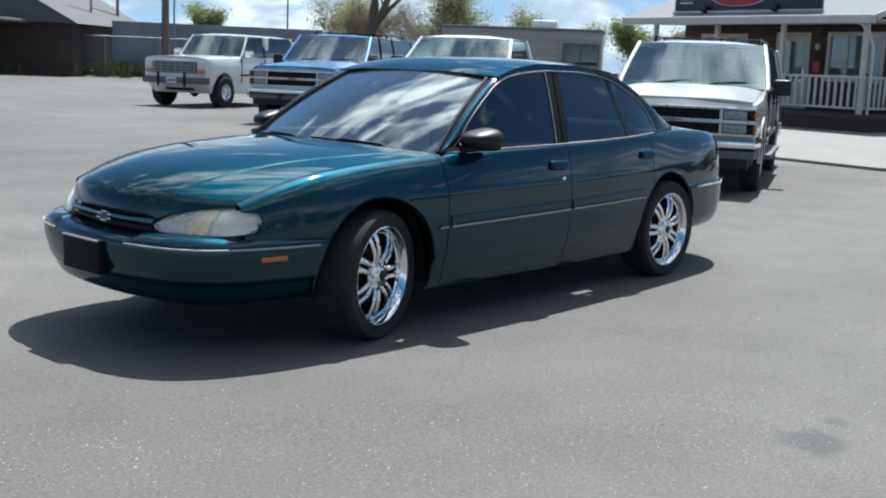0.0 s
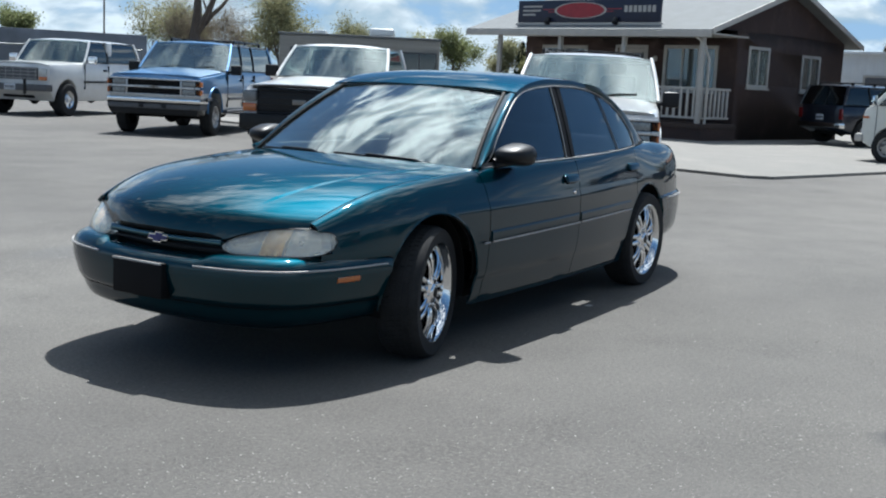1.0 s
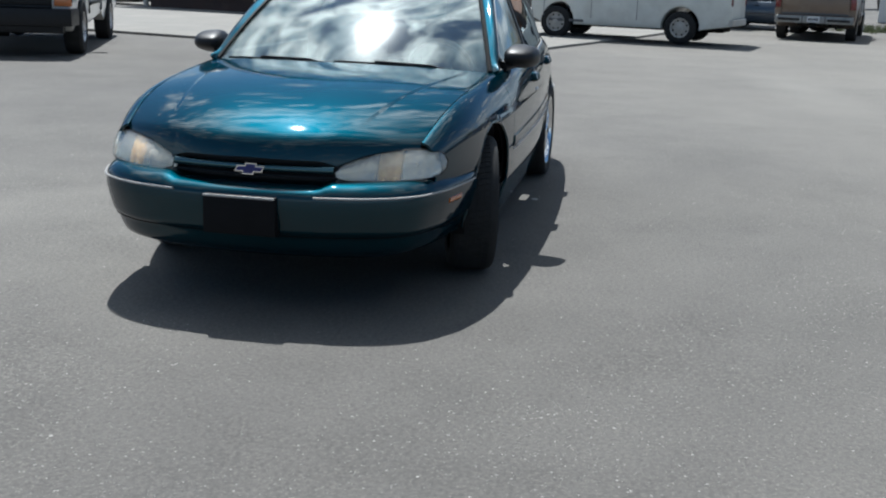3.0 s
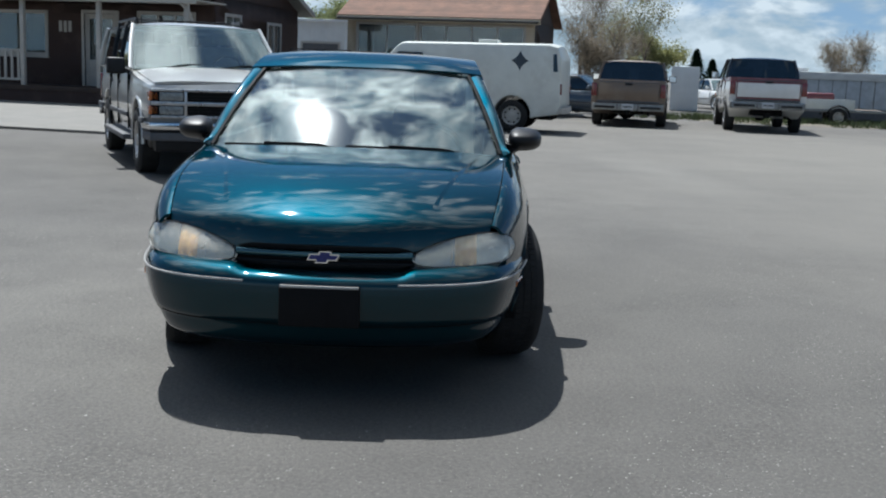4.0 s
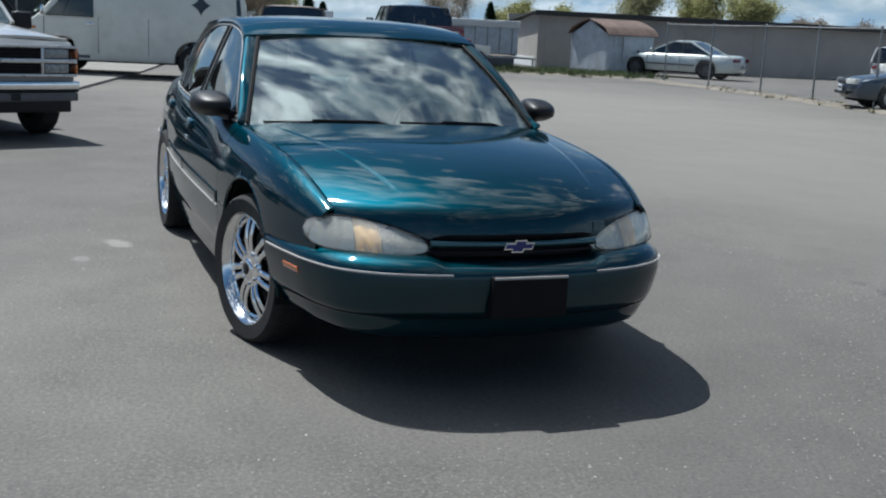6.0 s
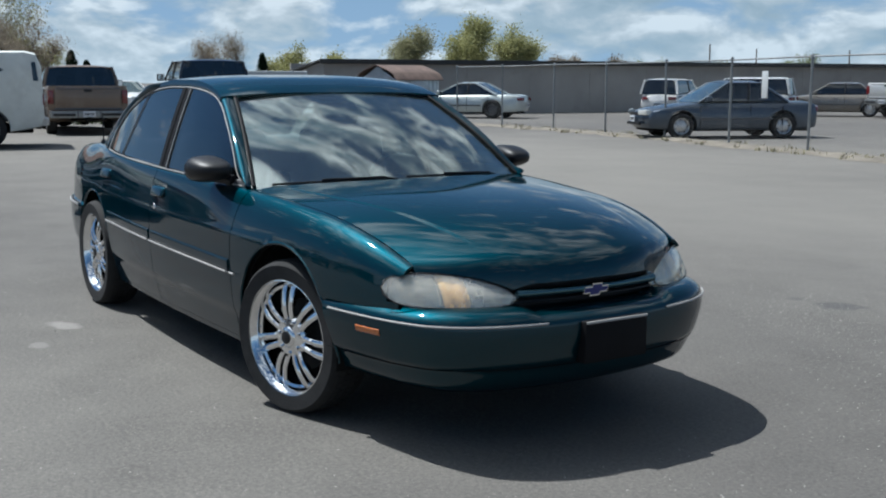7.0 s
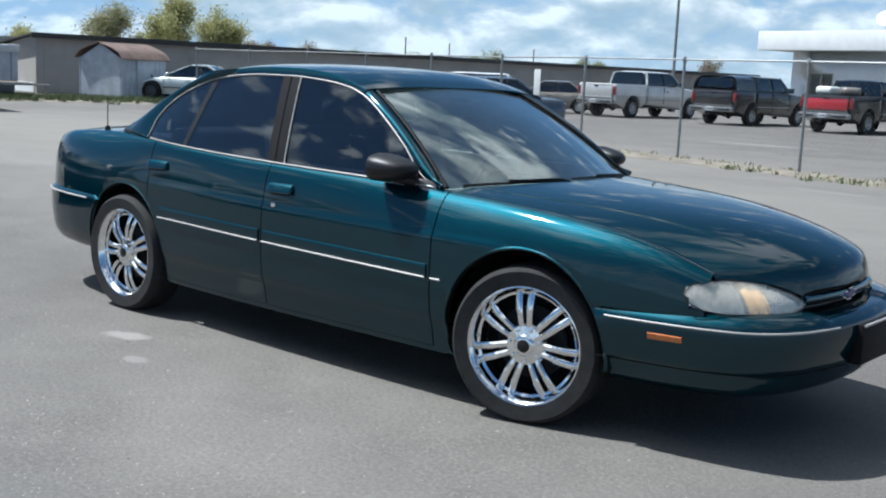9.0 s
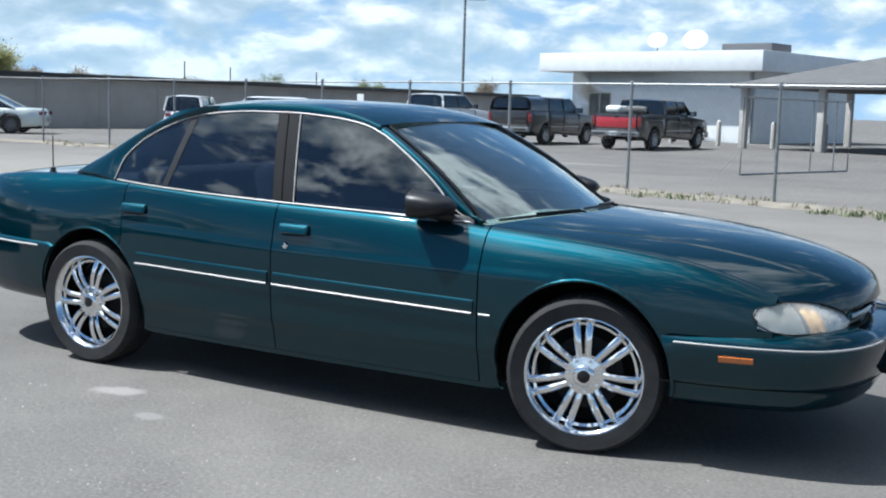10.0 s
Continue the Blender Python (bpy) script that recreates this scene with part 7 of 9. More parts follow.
def chevy_front(T, xf, half, ztop, zb, lens=None):
    """A bright frame with one cross bar round two dark slots, and stacked lamps either side."""
    zm = (zb + ztop) / 2
    part("grille_back", box(xf - 0.06, xf + 0.002, -half + 0.05, half - 0.05, zb, ztop, 0.01), M_UNDER, T)
    for z, h in ((zb + 0.008, 0.014), (zm, 0.022), (ztop - 0.008, 0.014)):
        part("grille_bar", box(xf - 0.02, xf + 0.026, -half + 0.05, half - 0.05, z - h, z + h, 0.008), M_ALLOY, T)
    for s in (1, -1):
        y = s * (half - 0.425)
        part("grille_post", box(xf - 0.02, xf + 0.022, y - 0.016, y + 0.016, zb + 0.02, ztop - 0.02, 0.006), M_ALLOY, T)
    for k in range(8):
        z = zb + 0.035 + (ztop - zb - 0.07) * k / 7
        part("grille_slat", box(xf - 0.01, xf + 0.006, -half + 0.45, half - 0.45, z - 0.003, z + 0.003), M_BLACK, T)
    bm = prism([(-0.10, -0.014), (-0.035, -0.014), (-0.035, -0.028), (0.035, -0.028), (0.035, -0.014), (0.10, -0.014), (0.11, 0.014), (0.035, 0.014), (0.035, 0.028), (-0.035, 0.028), (-0.035, 0.014), (-0.09, 0.014)], 0, 0.012)
    bmesh.ops.transform(bm, matrix=Matrix(((0, 1, 0, xf + 0.024), (1, 0, 0, 0), (0, 0, 1, zm), (0, 0, 0, 1))), verts=bm.verts)
    bmesh.ops.recalc_face_normals(bm, faces=bm.faces)
    part("badge", bm, M_TAUPE, T)
    for s in (1, -1):
        for z0, z1 in ((zm + 0.028, ztop - 0.028), (zb + 0.028, zm - 0.028)):
            L = empty("headlamp", None, T)
            y0, y1 = sorted((s * (half - 0.40), s * (half - 0.14)))
            part("lens", box(xf - 0.02, xf + 0.014, y0, y1, z0, z1, 0.012), lens or M_LENS_DIM, L)
            y0, y1 = sorted((s * (half - 0.13), s * (half - 0.03)))
            part("corner_lens", box(xf - 0.16, xf + 0.002, y0, y1, z0, z1, 0.012), M_AMBER, L)


M_LENS_DIM = surface("smoky_lamp_lens", (0.24, 0.255, 0.25), rough=0.14, vary=0.4, scale=30, fine=140, coat=1.0, bump=0.25, bump_scale=90)


def suburban(name, m, mats, label, lift=0.0, rack=True, low_bumper=None, split=0.74, wheel=None):
    T = empty(name, m)
    wb, half = 3.34, 0.965
    xf, xr, R = wb / 2 + 0.86, -wb / 2 - 1.22, 0.375
    z = lambda v: v + lift
    belt, roof, hood_f, hood_r = z(1.19), z(1.80), z(1.06), z(1.17)
    prof = [(xf - 0.02, z(0.50)), (xf, z(0.62)), (xf, z(0.98)), (xf - 0.06, hood_f), (0.95, hood_r), (0.88, belt), (xr + 0.10, belt), (xr, z(1.05)), (xr, z(0.50)), (xr + 0.05, z(0.42))]
    prof += arc(-wb / 2, R + 0.02 + lift, 0.46, 190, -10)
    prof += arc(wb / 2, R + 0.02 + lift, 0.46, 190, -10)
    new_body = new("body", body_shell(prof, half, soft_shape(half, xr, xf, belt, 0.05, 0.03, 0.05, 0.05, z(0.85), 0.03), mats, z(split)))
    new_body.parent = T
    cabin(T, half, belt, roof, (0.86, 0.18, xr + 0.18, xr + 0.04), mats[0], M_GLASS_TINT, [(-0.22, -0.34), (-1.18, -1.24)], 0.15, M_GLASS_PALE, rack, (-0.25, -1.2))
    part("hood", thick(face_out(grid(lambda u, v: Vector((0.92 + (xf - 0.10 - 0.92) * u, (half - 0.10) * (2 * v - 1), hood_r + (hood_f - hood_r) * u + 0.055 * (1 - (2 * v - 1) ** 4) * (1 - 0.5 * u ** 4))), 14, 14), (1, 0, 0)), 0.03), mats[0], T)
    chevy_front(T, xf, half, z(0.99), z(0.68))
    bar_bumper(T, xf + 0.09, half, z(0.545), z(0.625), low_bumper or M_CHROME, 1, 0.42)
    bar_bumper(T, xf + 0.075, half - 0.004, z(0.515), z(0.545), M_BLACK, 1, 0.40, name="bumper_pad")
    bar_bumper(T, xf + 0.07, half - 0.01, z(0.42), z(0.515), M_TRIMGREY, 1, 0.38, name="lower_bumper")
    part("plate_recess", box(xf + 0.04, xf + 0.078, -0.28, 0.28, z(0.43), z(0.51), 0.01), M_BLACK, T)
    for s in (1, -1):
        arch_pts = [(wb / 2 + 0.475 * math.cos(a), s * (half - 0.012), R + 0.02 + lift + 0.475 * math.sin(a)) for a in (math.pi * (1.05 * k / 16 - 0.025) for k in range(17))]
        part("wheel_arch", sweep(arch_pts, 0.022, 6), mats[0], T)
    part("air_dam", box(xf - 0.2, xf - 0.02, -half + 0.1, half - 0.1, z(0.30), z(0.46), 0.02), M_BLACK, T)
    bar_bumper(T, xr - 0.10, half, z(0.46), z(0.62), M_CHROME, -1, 0.3)
    for s in (1, -1):
        y0, y1 = sorted((s * (half - 0.03), s * (half + 0.006)))
        for x0, x1, zz in ((-0.25, 0.80, 0.60), (-1.15, -0.29, 0.60), (1.95, 2.25, 0.60), (-2.8, -2.2, 0.60)):
            part("side_moulding", box(x0, x1, y0 + s * 0.012, y1 + s * 0.012, z(zz), z(zz + 0.06), 0.008), M_TRIMGREY, T)
        for x in (-0.12, -1.05):
            part("door_handle", box(x - 0.08, x + 0.06, y0, y1 + s * 0.02, z(0.99), z(1.035), 0.01), M_BLACK, T)
        for x in (0.86, -0.27, -1.19):
            part("door_gap", box(x - 0.006, x + 0.006, y0, y1 - s * 0.001, z(0.46), z(1.12)), M_UNDER, T)
        part("running_board", box(-1.1, 1.15, s * half - 0.10, s * half + 0.08, z(0.34), z(0.40), 0.015), M_TRIMGREY, T)
        part("tail_lamp", box(xr - 0.012, xr + 0.03, *sorted((s * (half - 0.13), s * (half - 0.02))), z(0.72), z(1.08), 0.01), M_RED, T)
    mirrors(T, 0.72, half, z(1.22), M_BLACK)
    for y in (-0.5, 0.15):
        part("wiper", sweep([(0.90, y, belt + 0.03), (0.84, y + 0.25, belt + 0.07), (0.80, y + 0.5, belt + 0.08)], 0.010, 5), M_BLACK, T)
    part("chassis", box(xr + 0.2, xf - 0.3, -0.45, 0.45, z(0.32), z(0.52), 0.03), M_UNDER, T)
    four_wheels(T, wb, half - 0.11, R, 0.24, 0.215, wheel or M_ALLOY, 6)
    return tagged(T, label, "suv", "parked vehicles")


def wheel_pose(front_x, front_y, heading, wb):
    """The pose of a vehicle from the place of its front axle's middle."""
    a = radians(heading)
    return pose(front_x - math.cos(a) * wb / 2, front_y - math.sin(a) * wb / 2, 0, 0, 0, heading)


suburban("silver_suv", wheel_pose(-6.95, -2.28, 22.4, 3.34), [M_SILVER, M_SILVERLOW], "silver full-size suv with grey lower flanks beside the apron")
suburban("blue_suv", wheel_pose(-10.45, -13.0, 26, 3.34), [M_BLUE, M_SILVER], "bright blue full-size suv with silver lower flanks", lift=0.10, low_bumper=M_CHROME)


M_LENS_GREY = surface("dull_lamp_lens", (0.16, 0.165, 0.165), rough=0.14, vary=0.4, scale=30, fine=140, coat=1.0, bump=0.25, bump_scale=90)


def ford_pickup(name, m, label, mats, crew=False, split=None, lift=0.0, black_front=True, bed=2.2, rim=None, R=0.39, cap=False, dark_glass=False, wb=None, square=False, cargo=False, cab_paint=None):
    T = empty(name, m)
    half = 0.985
    cab = 2.15 if crew else 1.35
    wb = wb or (3.96 if crew else 3.48)
    xf, xr = wb / 2 + 0.92, -wb / 2 - 1.15
    z = lambda v: v + lift
    belt, roof = z(1.28), z(1.86)
    hf, hr = z(1.12), z(1.24)
    xa = xf - 1.62
    xd = xa - cab - 0.25
    prof = [(xf - 0.03, z(0.52)), (xf, z(0.64)), (xf - 0.01, z(1.02)), (xf - 0.08, hf), (xa + 0.06, hr), (xa, belt), (xd, belt), (xd, z(0.50))]
    prof += arc(wb / 2, R + 0.04, 0.47, 190, -10)
    shell = new("body", body_shell(prof, half, soft_shape(half, xr, xf, belt, 0.06, 0.0, 0.05, 0.05, z(0.9), 0.035), mats, split and z(split)))
    shell.parent = T
    xb0 = xd - 0.04
    bprof = [(xb0, z(0.52)), (xb0, z(1.30)), (xr, z(1.30)), (xr, z(0.58)), (xr + 0.05, z(0.52))]
    bprof += arc(-wb / 2, R + 0.04, 0.47, 190, -10)
    bedm = new("cargo_bed", body_shell(bprof, half, soft_shape(half, xr, xf, z(1.30), 0.0, 0.0, 0.03, 0.05, z(0.9)), mats, split and z(split)))
    bedm.parent = T
    part("bed_floor", box(xr + 0.06, xb0 - 0.06, -half + 0.09, half - 0.09, z(1.285), z(1.308)), M_UNDER, T)
    gm = M_GLASS_TINT if dark_glass else M_GLASS_PALE
    cabin(T, half, belt, roof, (xa - 0.02, xa - 0.62, xd + 0.10, xd + 0.01), cab_paint or mats[0], gm, ([(xa - 1.22, xa - 1.28)] if crew else []), 0.16, None, False, (xa - 1.05,))
    part("hood", thick(face_out(grid(lambda u, v: Vector((xa + 0.04 + (xf - 0.12 - xa) * u, (half - 0.14) * (2 * v - 1), hr + (hf - hr) * u + 0.05 * (1 - (2 * v - 1) ** 4) * (1 - 0.4 * u ** 4))), 14, 14), (1, 0, 0)), 0.03), mats[0], T)
    gz0, gz1 = z(0.70), z(1.06)
    fm = M_BLACK if black_front else M_CHROME
    part("grille_back", box(xf - 0.06, xf + 0.012, -half + 0.30, half - 0.30, gz0, gz1, 0.03), M_BLACK, T)
    part("grille_surround", sweep([(xf + 0.014, y, zz) for y, zz in ((-half + 0.3, gz0), (half - 0.3, gz0), (half - 0.3, gz1), (-half + 0.3, gz1))], 0.03, 8, closed=True), fm, T)
    for k in range(4):
        zz = gz0 + 0.06 + k * 0.08
        part("grille_bar", box(xf, xf + 0.028, -half + 0.31, half - 0.31, zz - 0.012, zz + 0.012, 0.005), M_BLACK if black_front else M_BRIGHT, T)
    part("badge", box(xf + 0.02, xf + 0.04, -0.11, 0.11, (gz0 + gz1) / 2 - 0.04, (gz0 + gz1) / 2 + 0.04, 0.02), M_TAUPE, T)
    if black_front:
        part("hood_guard", sweep([(xf + 0.02 - 0.06 * (k / 8 - 1) ** 4, (half - 0.22) * (k / 8 - 1), gz1 + 0.06 - 0.03 * (k / 8 - 1) ** 4) for k in range(17)], 0.045, 6, flat=0.6), M_BLACK, T)
    for s in (1, -1):
        L = empty("headlamp", None, T)
        y0, y1 = sorted((s * (half - 0.27), s * (half - 0.05)))
        part("lens", box(xf - 0.06, xf + 0.004, y0, y1, gz0 + 0.16, gz1 - 0.02, 0.025), M_LENS_GREY if black_front else M_LENS, L)
        part("corner_lens", box(xf - 0.10, xf + 0.002, y0, y1 if s < 0 else y1 + 0.02, gz0 + 0.01, gz0 + 0.14, 0.02), M_AMBER, L)
        ys0, ys1 = sorted((s * (half - 0.03), s * (half + 0.008)))
        part("door_handle", box(xa - 1.08, xa - 0.93, ys0, ys1 + s * 0.02, z(1.02), z(1.07), 0.01), M_BLACK, T)
        for x in ([xa - 0.02, xa - 1.22, xd + 0.06] if crew else [xa - 0.02, xd + 0.10]):
            part("door_gap", box(x - 0.006, x + 0.006, ys0, ys1 - s * 0.001, z(0.56), z(1.20)), M_UNDER, T)
        part("tail_lamp", box(xr - 0.012, xr + 0.05, *sorted((s * (half - 0.15), s * (half - 0.01))), z(0.86), z(1.20), 0.012), M_RED, T)
        part("side_moulding", box(xd + 0.1, xa - 0.05, ys0 + s * 0.01, ys1 + s * 0.012, z(0.68), z(0.73), 0.008), M_BLACK if black_front else M_BRIGHT, T)
    tg = part("tailgate", box(xr - 0.03, xr + 0.004, -half + 0.18, half - 0.18, z(0.72), z(1.29), 0.018), mats[0], T)
    part("tailgate_panel", box(xr - 0.036, xr - 0.025, -half + 0.20, half - 0.20, z(0.80), z(1.17), 0.006), mats[-1], T)
    part("tailgate_band", box(xr - 0.040, xr - 0.030, -half + 0.20, half - 0.20, z(1.225), z(1.25), 0.003), M_TRIMGREY, T)
    part("tailgate_handle", box(xr - 0.05, xr - 0.03, -0.10, 0.10, z(1.16), z(1.22), 0.008), M_BLACK, T)
    bar_bumper(T, xr - 0.20, half - 0.04, z(0.50), z(0.68), M_STEEL, -1, 0.16)
    part("bumper_step", box(xr - 0.206, xr - 0.09, -0.30, 0.30, z(0.505), z(0.675), 0.01), M_TRIMGREY, T)
    for s in (1, -1):
        part("step_pad", box(xr - 0.209, xr - 0.19, *sorted((s * 0.33, s * (half - 0.12))), z(0.555), z(0.615), 0.006), M_BLACK, T)
    part("tailgate_sill", box(xr - 0.034, xr + 0.01, -half + 0.17, half - 0.17, z(0.70), z(0.755), 0.008), M_TRIMGREY, T)
    plate(T, xr - 0.222, z(0.60), -1)
    bar_bumper(T, xf + 0.14, half, z(0.44), z(0.68), fm, 1, 0.50, thick_x=0.14)
    part("valance", box(xf - 0.15, xf + 0.03, -half + 0.15, half - 0.15, z(0.34), z(0.46), 0.02), M_BLACK, T)
    mirrors(T, xa - 0.22, half, z(1.36), M_BLACK)
    if cap:
        cz = z(1.31)
        part("bed_cap", body_cap(xr + 0.02, xb0 + 0.0, half - 0.03, cz, roof - 0.02), mats[0], T)
        for s in (1, -1):
            part("cap_window", pane([(xr + 0.30, s * (half - 0.065), cz + 0.10), (xb0 - 0.15, s * (half - 0.065), cz + 0.10), (xb0 - 0.2, s * (half - 0.125), cz + 0.40), (xr + 0.42, s * (half - 0.125), cz + 0.40)]), M_GLASS_TINT, T)
        part("cap_window", pane([(xr + 0.02, -half + 0.2, cz + 0.08), (xr + 0.02, half - 0.2, cz + 0.08), (xr + 0.10, half - 0.28, cz + 0.42), (xr + 0.10, -half + 0.28, cz + 0.42)]), M_GLASS_TINT, T)
    if cargo:
        for k, (x, y) in enumerate(((xr + 0.6, 0.3), (xr + 1.1, -0.3), (xr + 1.6, 0.2))):
            part("cargo_sack", box(-0.35, 0.35, -0.3, 0.3, 0, 0.28, 0.12, 3, pose(x, y, z(1.30), 0, 0, 30 * k)), M_TAUPE if k else M_OFFWHITE, T)
    part("chassis", box(xr + 0.15, xf - 0.3, -0.42, 0.42, R + 0.02, z(0.56), 0.03), M_UNDER, T)
    part("tow_hitch", box(xr - 0.30, xr + 0.2, -0.07, 0.07, R - 0.02, R + 0.10, 0.02), M_UNDER, T)
    part("exhaust", sweep([(xr + 1.2, -0.5, R + 0.02), (xr - 0.1, -0.55, R - 0.02)], 0.035, 8), M_UNDER, T)
    four_wheels(T, wb, half - 0.12, R, 0.27, 0.22, rim or M_ALLOY, 8)
    return tagged(T, label, "pickup truck", "parked vehicles")


def body_cap(x0, x1, half, z0, z1):
    def fn(u, v):
        a = math.pi * v
        k = math.copysign(abs(math.cos(a)) ** 0.45, math.cos(a))
        h = abs(math.sin(a)) ** 0.45
        inset = 0.10 * h * (1 if u < 0.5 else 0.2)
        return Vector((x0 + (x1 - x0) * u + (inset if u < 0.5 else -inset), half * k * (1 - 0.07 * h), z0 + (z1 - z0) * h))
    bm = grid(fn, 10, 24)
    return thick(face_out(bm, ((x0 + x1) / 2, 0, z0)), 0.02)


ford_pickup("white_pickup", wheel_pose(-8.62, -7.78, 21, 3.48), "white regular-cab pickup with black grille and bumper", [M_WHITE])
ford_pickup("brown_pickup", pose(-26.20, 5.85, 0, 0, 0, 168.5), "dull brown regular-cab pickup seen from its tailgate", [M_BROWNPAINT, M_BROWNPAINT], black_front=False, lift=-0.06, R=0.36, dark_glass=True)
ford_pickup("two_tone_pickup", pose(-25.70, 9.30, 0, 0, 0, 170.5), "lifted white and maroon crew-cab pickup with chrome bumper", [M_MAROON, M_WHITE], crew=True, split=1.18, black_front=False, lift=0.12, R=0.42, dark_glass=True, wb=3.6, cab_paint=M_NAVY)
ford_pickup("white_crew_pickup", pose(-20.4, 37.3, 0, 0, 0, 83), "white crew-cab pickup with two-tone flank in the far lot", [M_WHITE, M_SILVER], crew=True, split=0.85, black_front=False, lift=0.04, dark_glass=True)
ford_pickup("capped_pickup", pose(-15.2, 36.8, 0, 0, 0, 83), "dark pickup with a matching bed cap in the far lot", [M_NEARBLACK], crew=True, black_front=False, dark_glass=True, cap=True, R=0.37, wb=3.3)
ford_pickup("red_tail_pickup", pose(-10.5, 36.2, 0, 0, 0, 83), "black crew-cab pickup with a red tailgate in the far lot", [M_NEARBLACK, M_REDPAINT], crew=True, black_front=False, dark_glass=True, cargo=True)


def bronco():
    T = empty("white_suv", wheel_pose(-12.5, -19.8, 19, 2.66))
    wb, half, R, lift = 2.66, 0.985, 0.40, 0.12
    z = lambda v: v + lift
    xf, xr = wb / 2 + 0.80, -wb / 2 - 1.05
    belt, roof = z(1.20), z(1.80)
    prof = [(xf - 0.02, z(0.52)), (xf, z(0.62)), (xf, z(1.06)), (xf - 0.05, z(1.12)), (0.62, z(1.17)), (0.56, belt), (xr + 0.04, belt), (xr, z(1.1)), (xr, z(0.54)), (xr + 0.04, z(0.48))]
    prof += arc(-wb / 2, R + 0.04, 0.46, 190, -10) + arc(wb / 2, R + 0.04, 0.46, 190, -10)
    s_ = new("body", body_shell(prof, half, soft_shape(half, xr, xf, belt, 0.03, 0.03, 0.04, 0.05, z(0.9)), [M_WHITE]))
    s_.parent = T
    cabin(T, half, belt, roof, (0.55, 0.12, xr + 0.25, xr + 0.03), M_WHITE, M_GLASS_TINT, [(-0.60, -0.66)], 0.14, M_GLASS_PALE, False, (-0.4,))
    for s in (1, -1):
        y0, y1 = sorted((s * (half - 0.03), s * (half + 0.008)))
        part("roof_post", box(-0.86, -0.60, s * (half - 0.09) - 0.03, s * (half - 0.09) + 0.03, belt, roof - 0.06, 0.02), M_WHITE, T)
        part("side_moulding", box(-0.8, 0.6, y0 + s * 0.01, y1 + s * 0.012, z(0.70), z(0.75), 0.008), M_BLACK, T)
        part("door_handle", box(-0.5, -0.36, y0, y1 + s * 0.02, z(1.0), z(1.05), 0.01), M_BLACK, T)
        for x in (0.55, -0.62):
            part("door_gap", box(x - 0.006, x + 0.006, y0, y1 - s * 0.001, z(0.54), z(1.15)), M_UNDER, T)
        part("headlamp", box(xf - 0.04, xf + 0.014, *sorted((s * (half - 0.30), s * (half - 0.10))), z(0.86), z(1.02), 0.02), M_LENS, T)
        part("indicator", box(xf - 0.04, xf + 0.012, *sorted((s * (half - 0.30), s * (half - 0.10))), z(0.74), z(0.83), 0.01), M_AMBER, T)
    part("grille", box(xf - 0.04, xf + 0.010, -half + 0.33, half - 0.33, z(0.74), z(1.04), 0.012), M_TRIMGREY, T)
    for k in range(4):
        part("grille_bar", box(xf, xf + 0.022, -half + 0.33, half - 0.33, z(0.77 + k * 0.08), z(0.785 + k * 0.08), 0.003), M_BRIGHT, T)
    for k in range(7):
        y = -half + 0.38 + k * 0.203
        part("grille_post", box(xf, xf + 0.018, y - 0.006, y + 0.006, z(0.75), z(1.03)), M_BRIGHT, T)
    part("hood", thick(face_out(grid(lambda u, v: Vector((0.6 + (xf - 0.66) * u, (half - 0.12) * (2 * v - 1), z(1.165) - 0.045 * u + 0.045 * (1 - (2 * v - 1) ** 4))), 10, 10), (1, 0, 0)), 0.03), M_WHITE, T)
    bar_bumper(T, xf + 0.13, half - 0.02, z(0.48), z(0.64), M_TRIMGREY, 1, 0.25)
    plate(T, xf + 0.145, z(0.56), 1)
    for y in (-0.4, 0.4):
        part("push_bar", box(xf + 0.12, xf + 0.17, y - 0.03, y + 0.03, z(0.40), z(0.76), 0.012), M_BLACK, T)
    bar_bumper(T, xr - 0.12, half - 0.02, z(0.48), z(0.62), M_CHROME, -1, 0.2)
    mirrors(T, 0.42, half, z(1.27), M_CHROME)
    part("chassis", box(xr + 0.2, xf - 0.2, -0.42, 0.42, z(0.30), z(0.52), 0.03), M_UNDER, T)
    four_wheels(T, wb, half - 0.10, R, 0.29, 0.20, M_CHROME, 6)
    tagged(T, "white lifted two-door suv with a square chrome grille", "suv", "parked vehicles")


bronco()


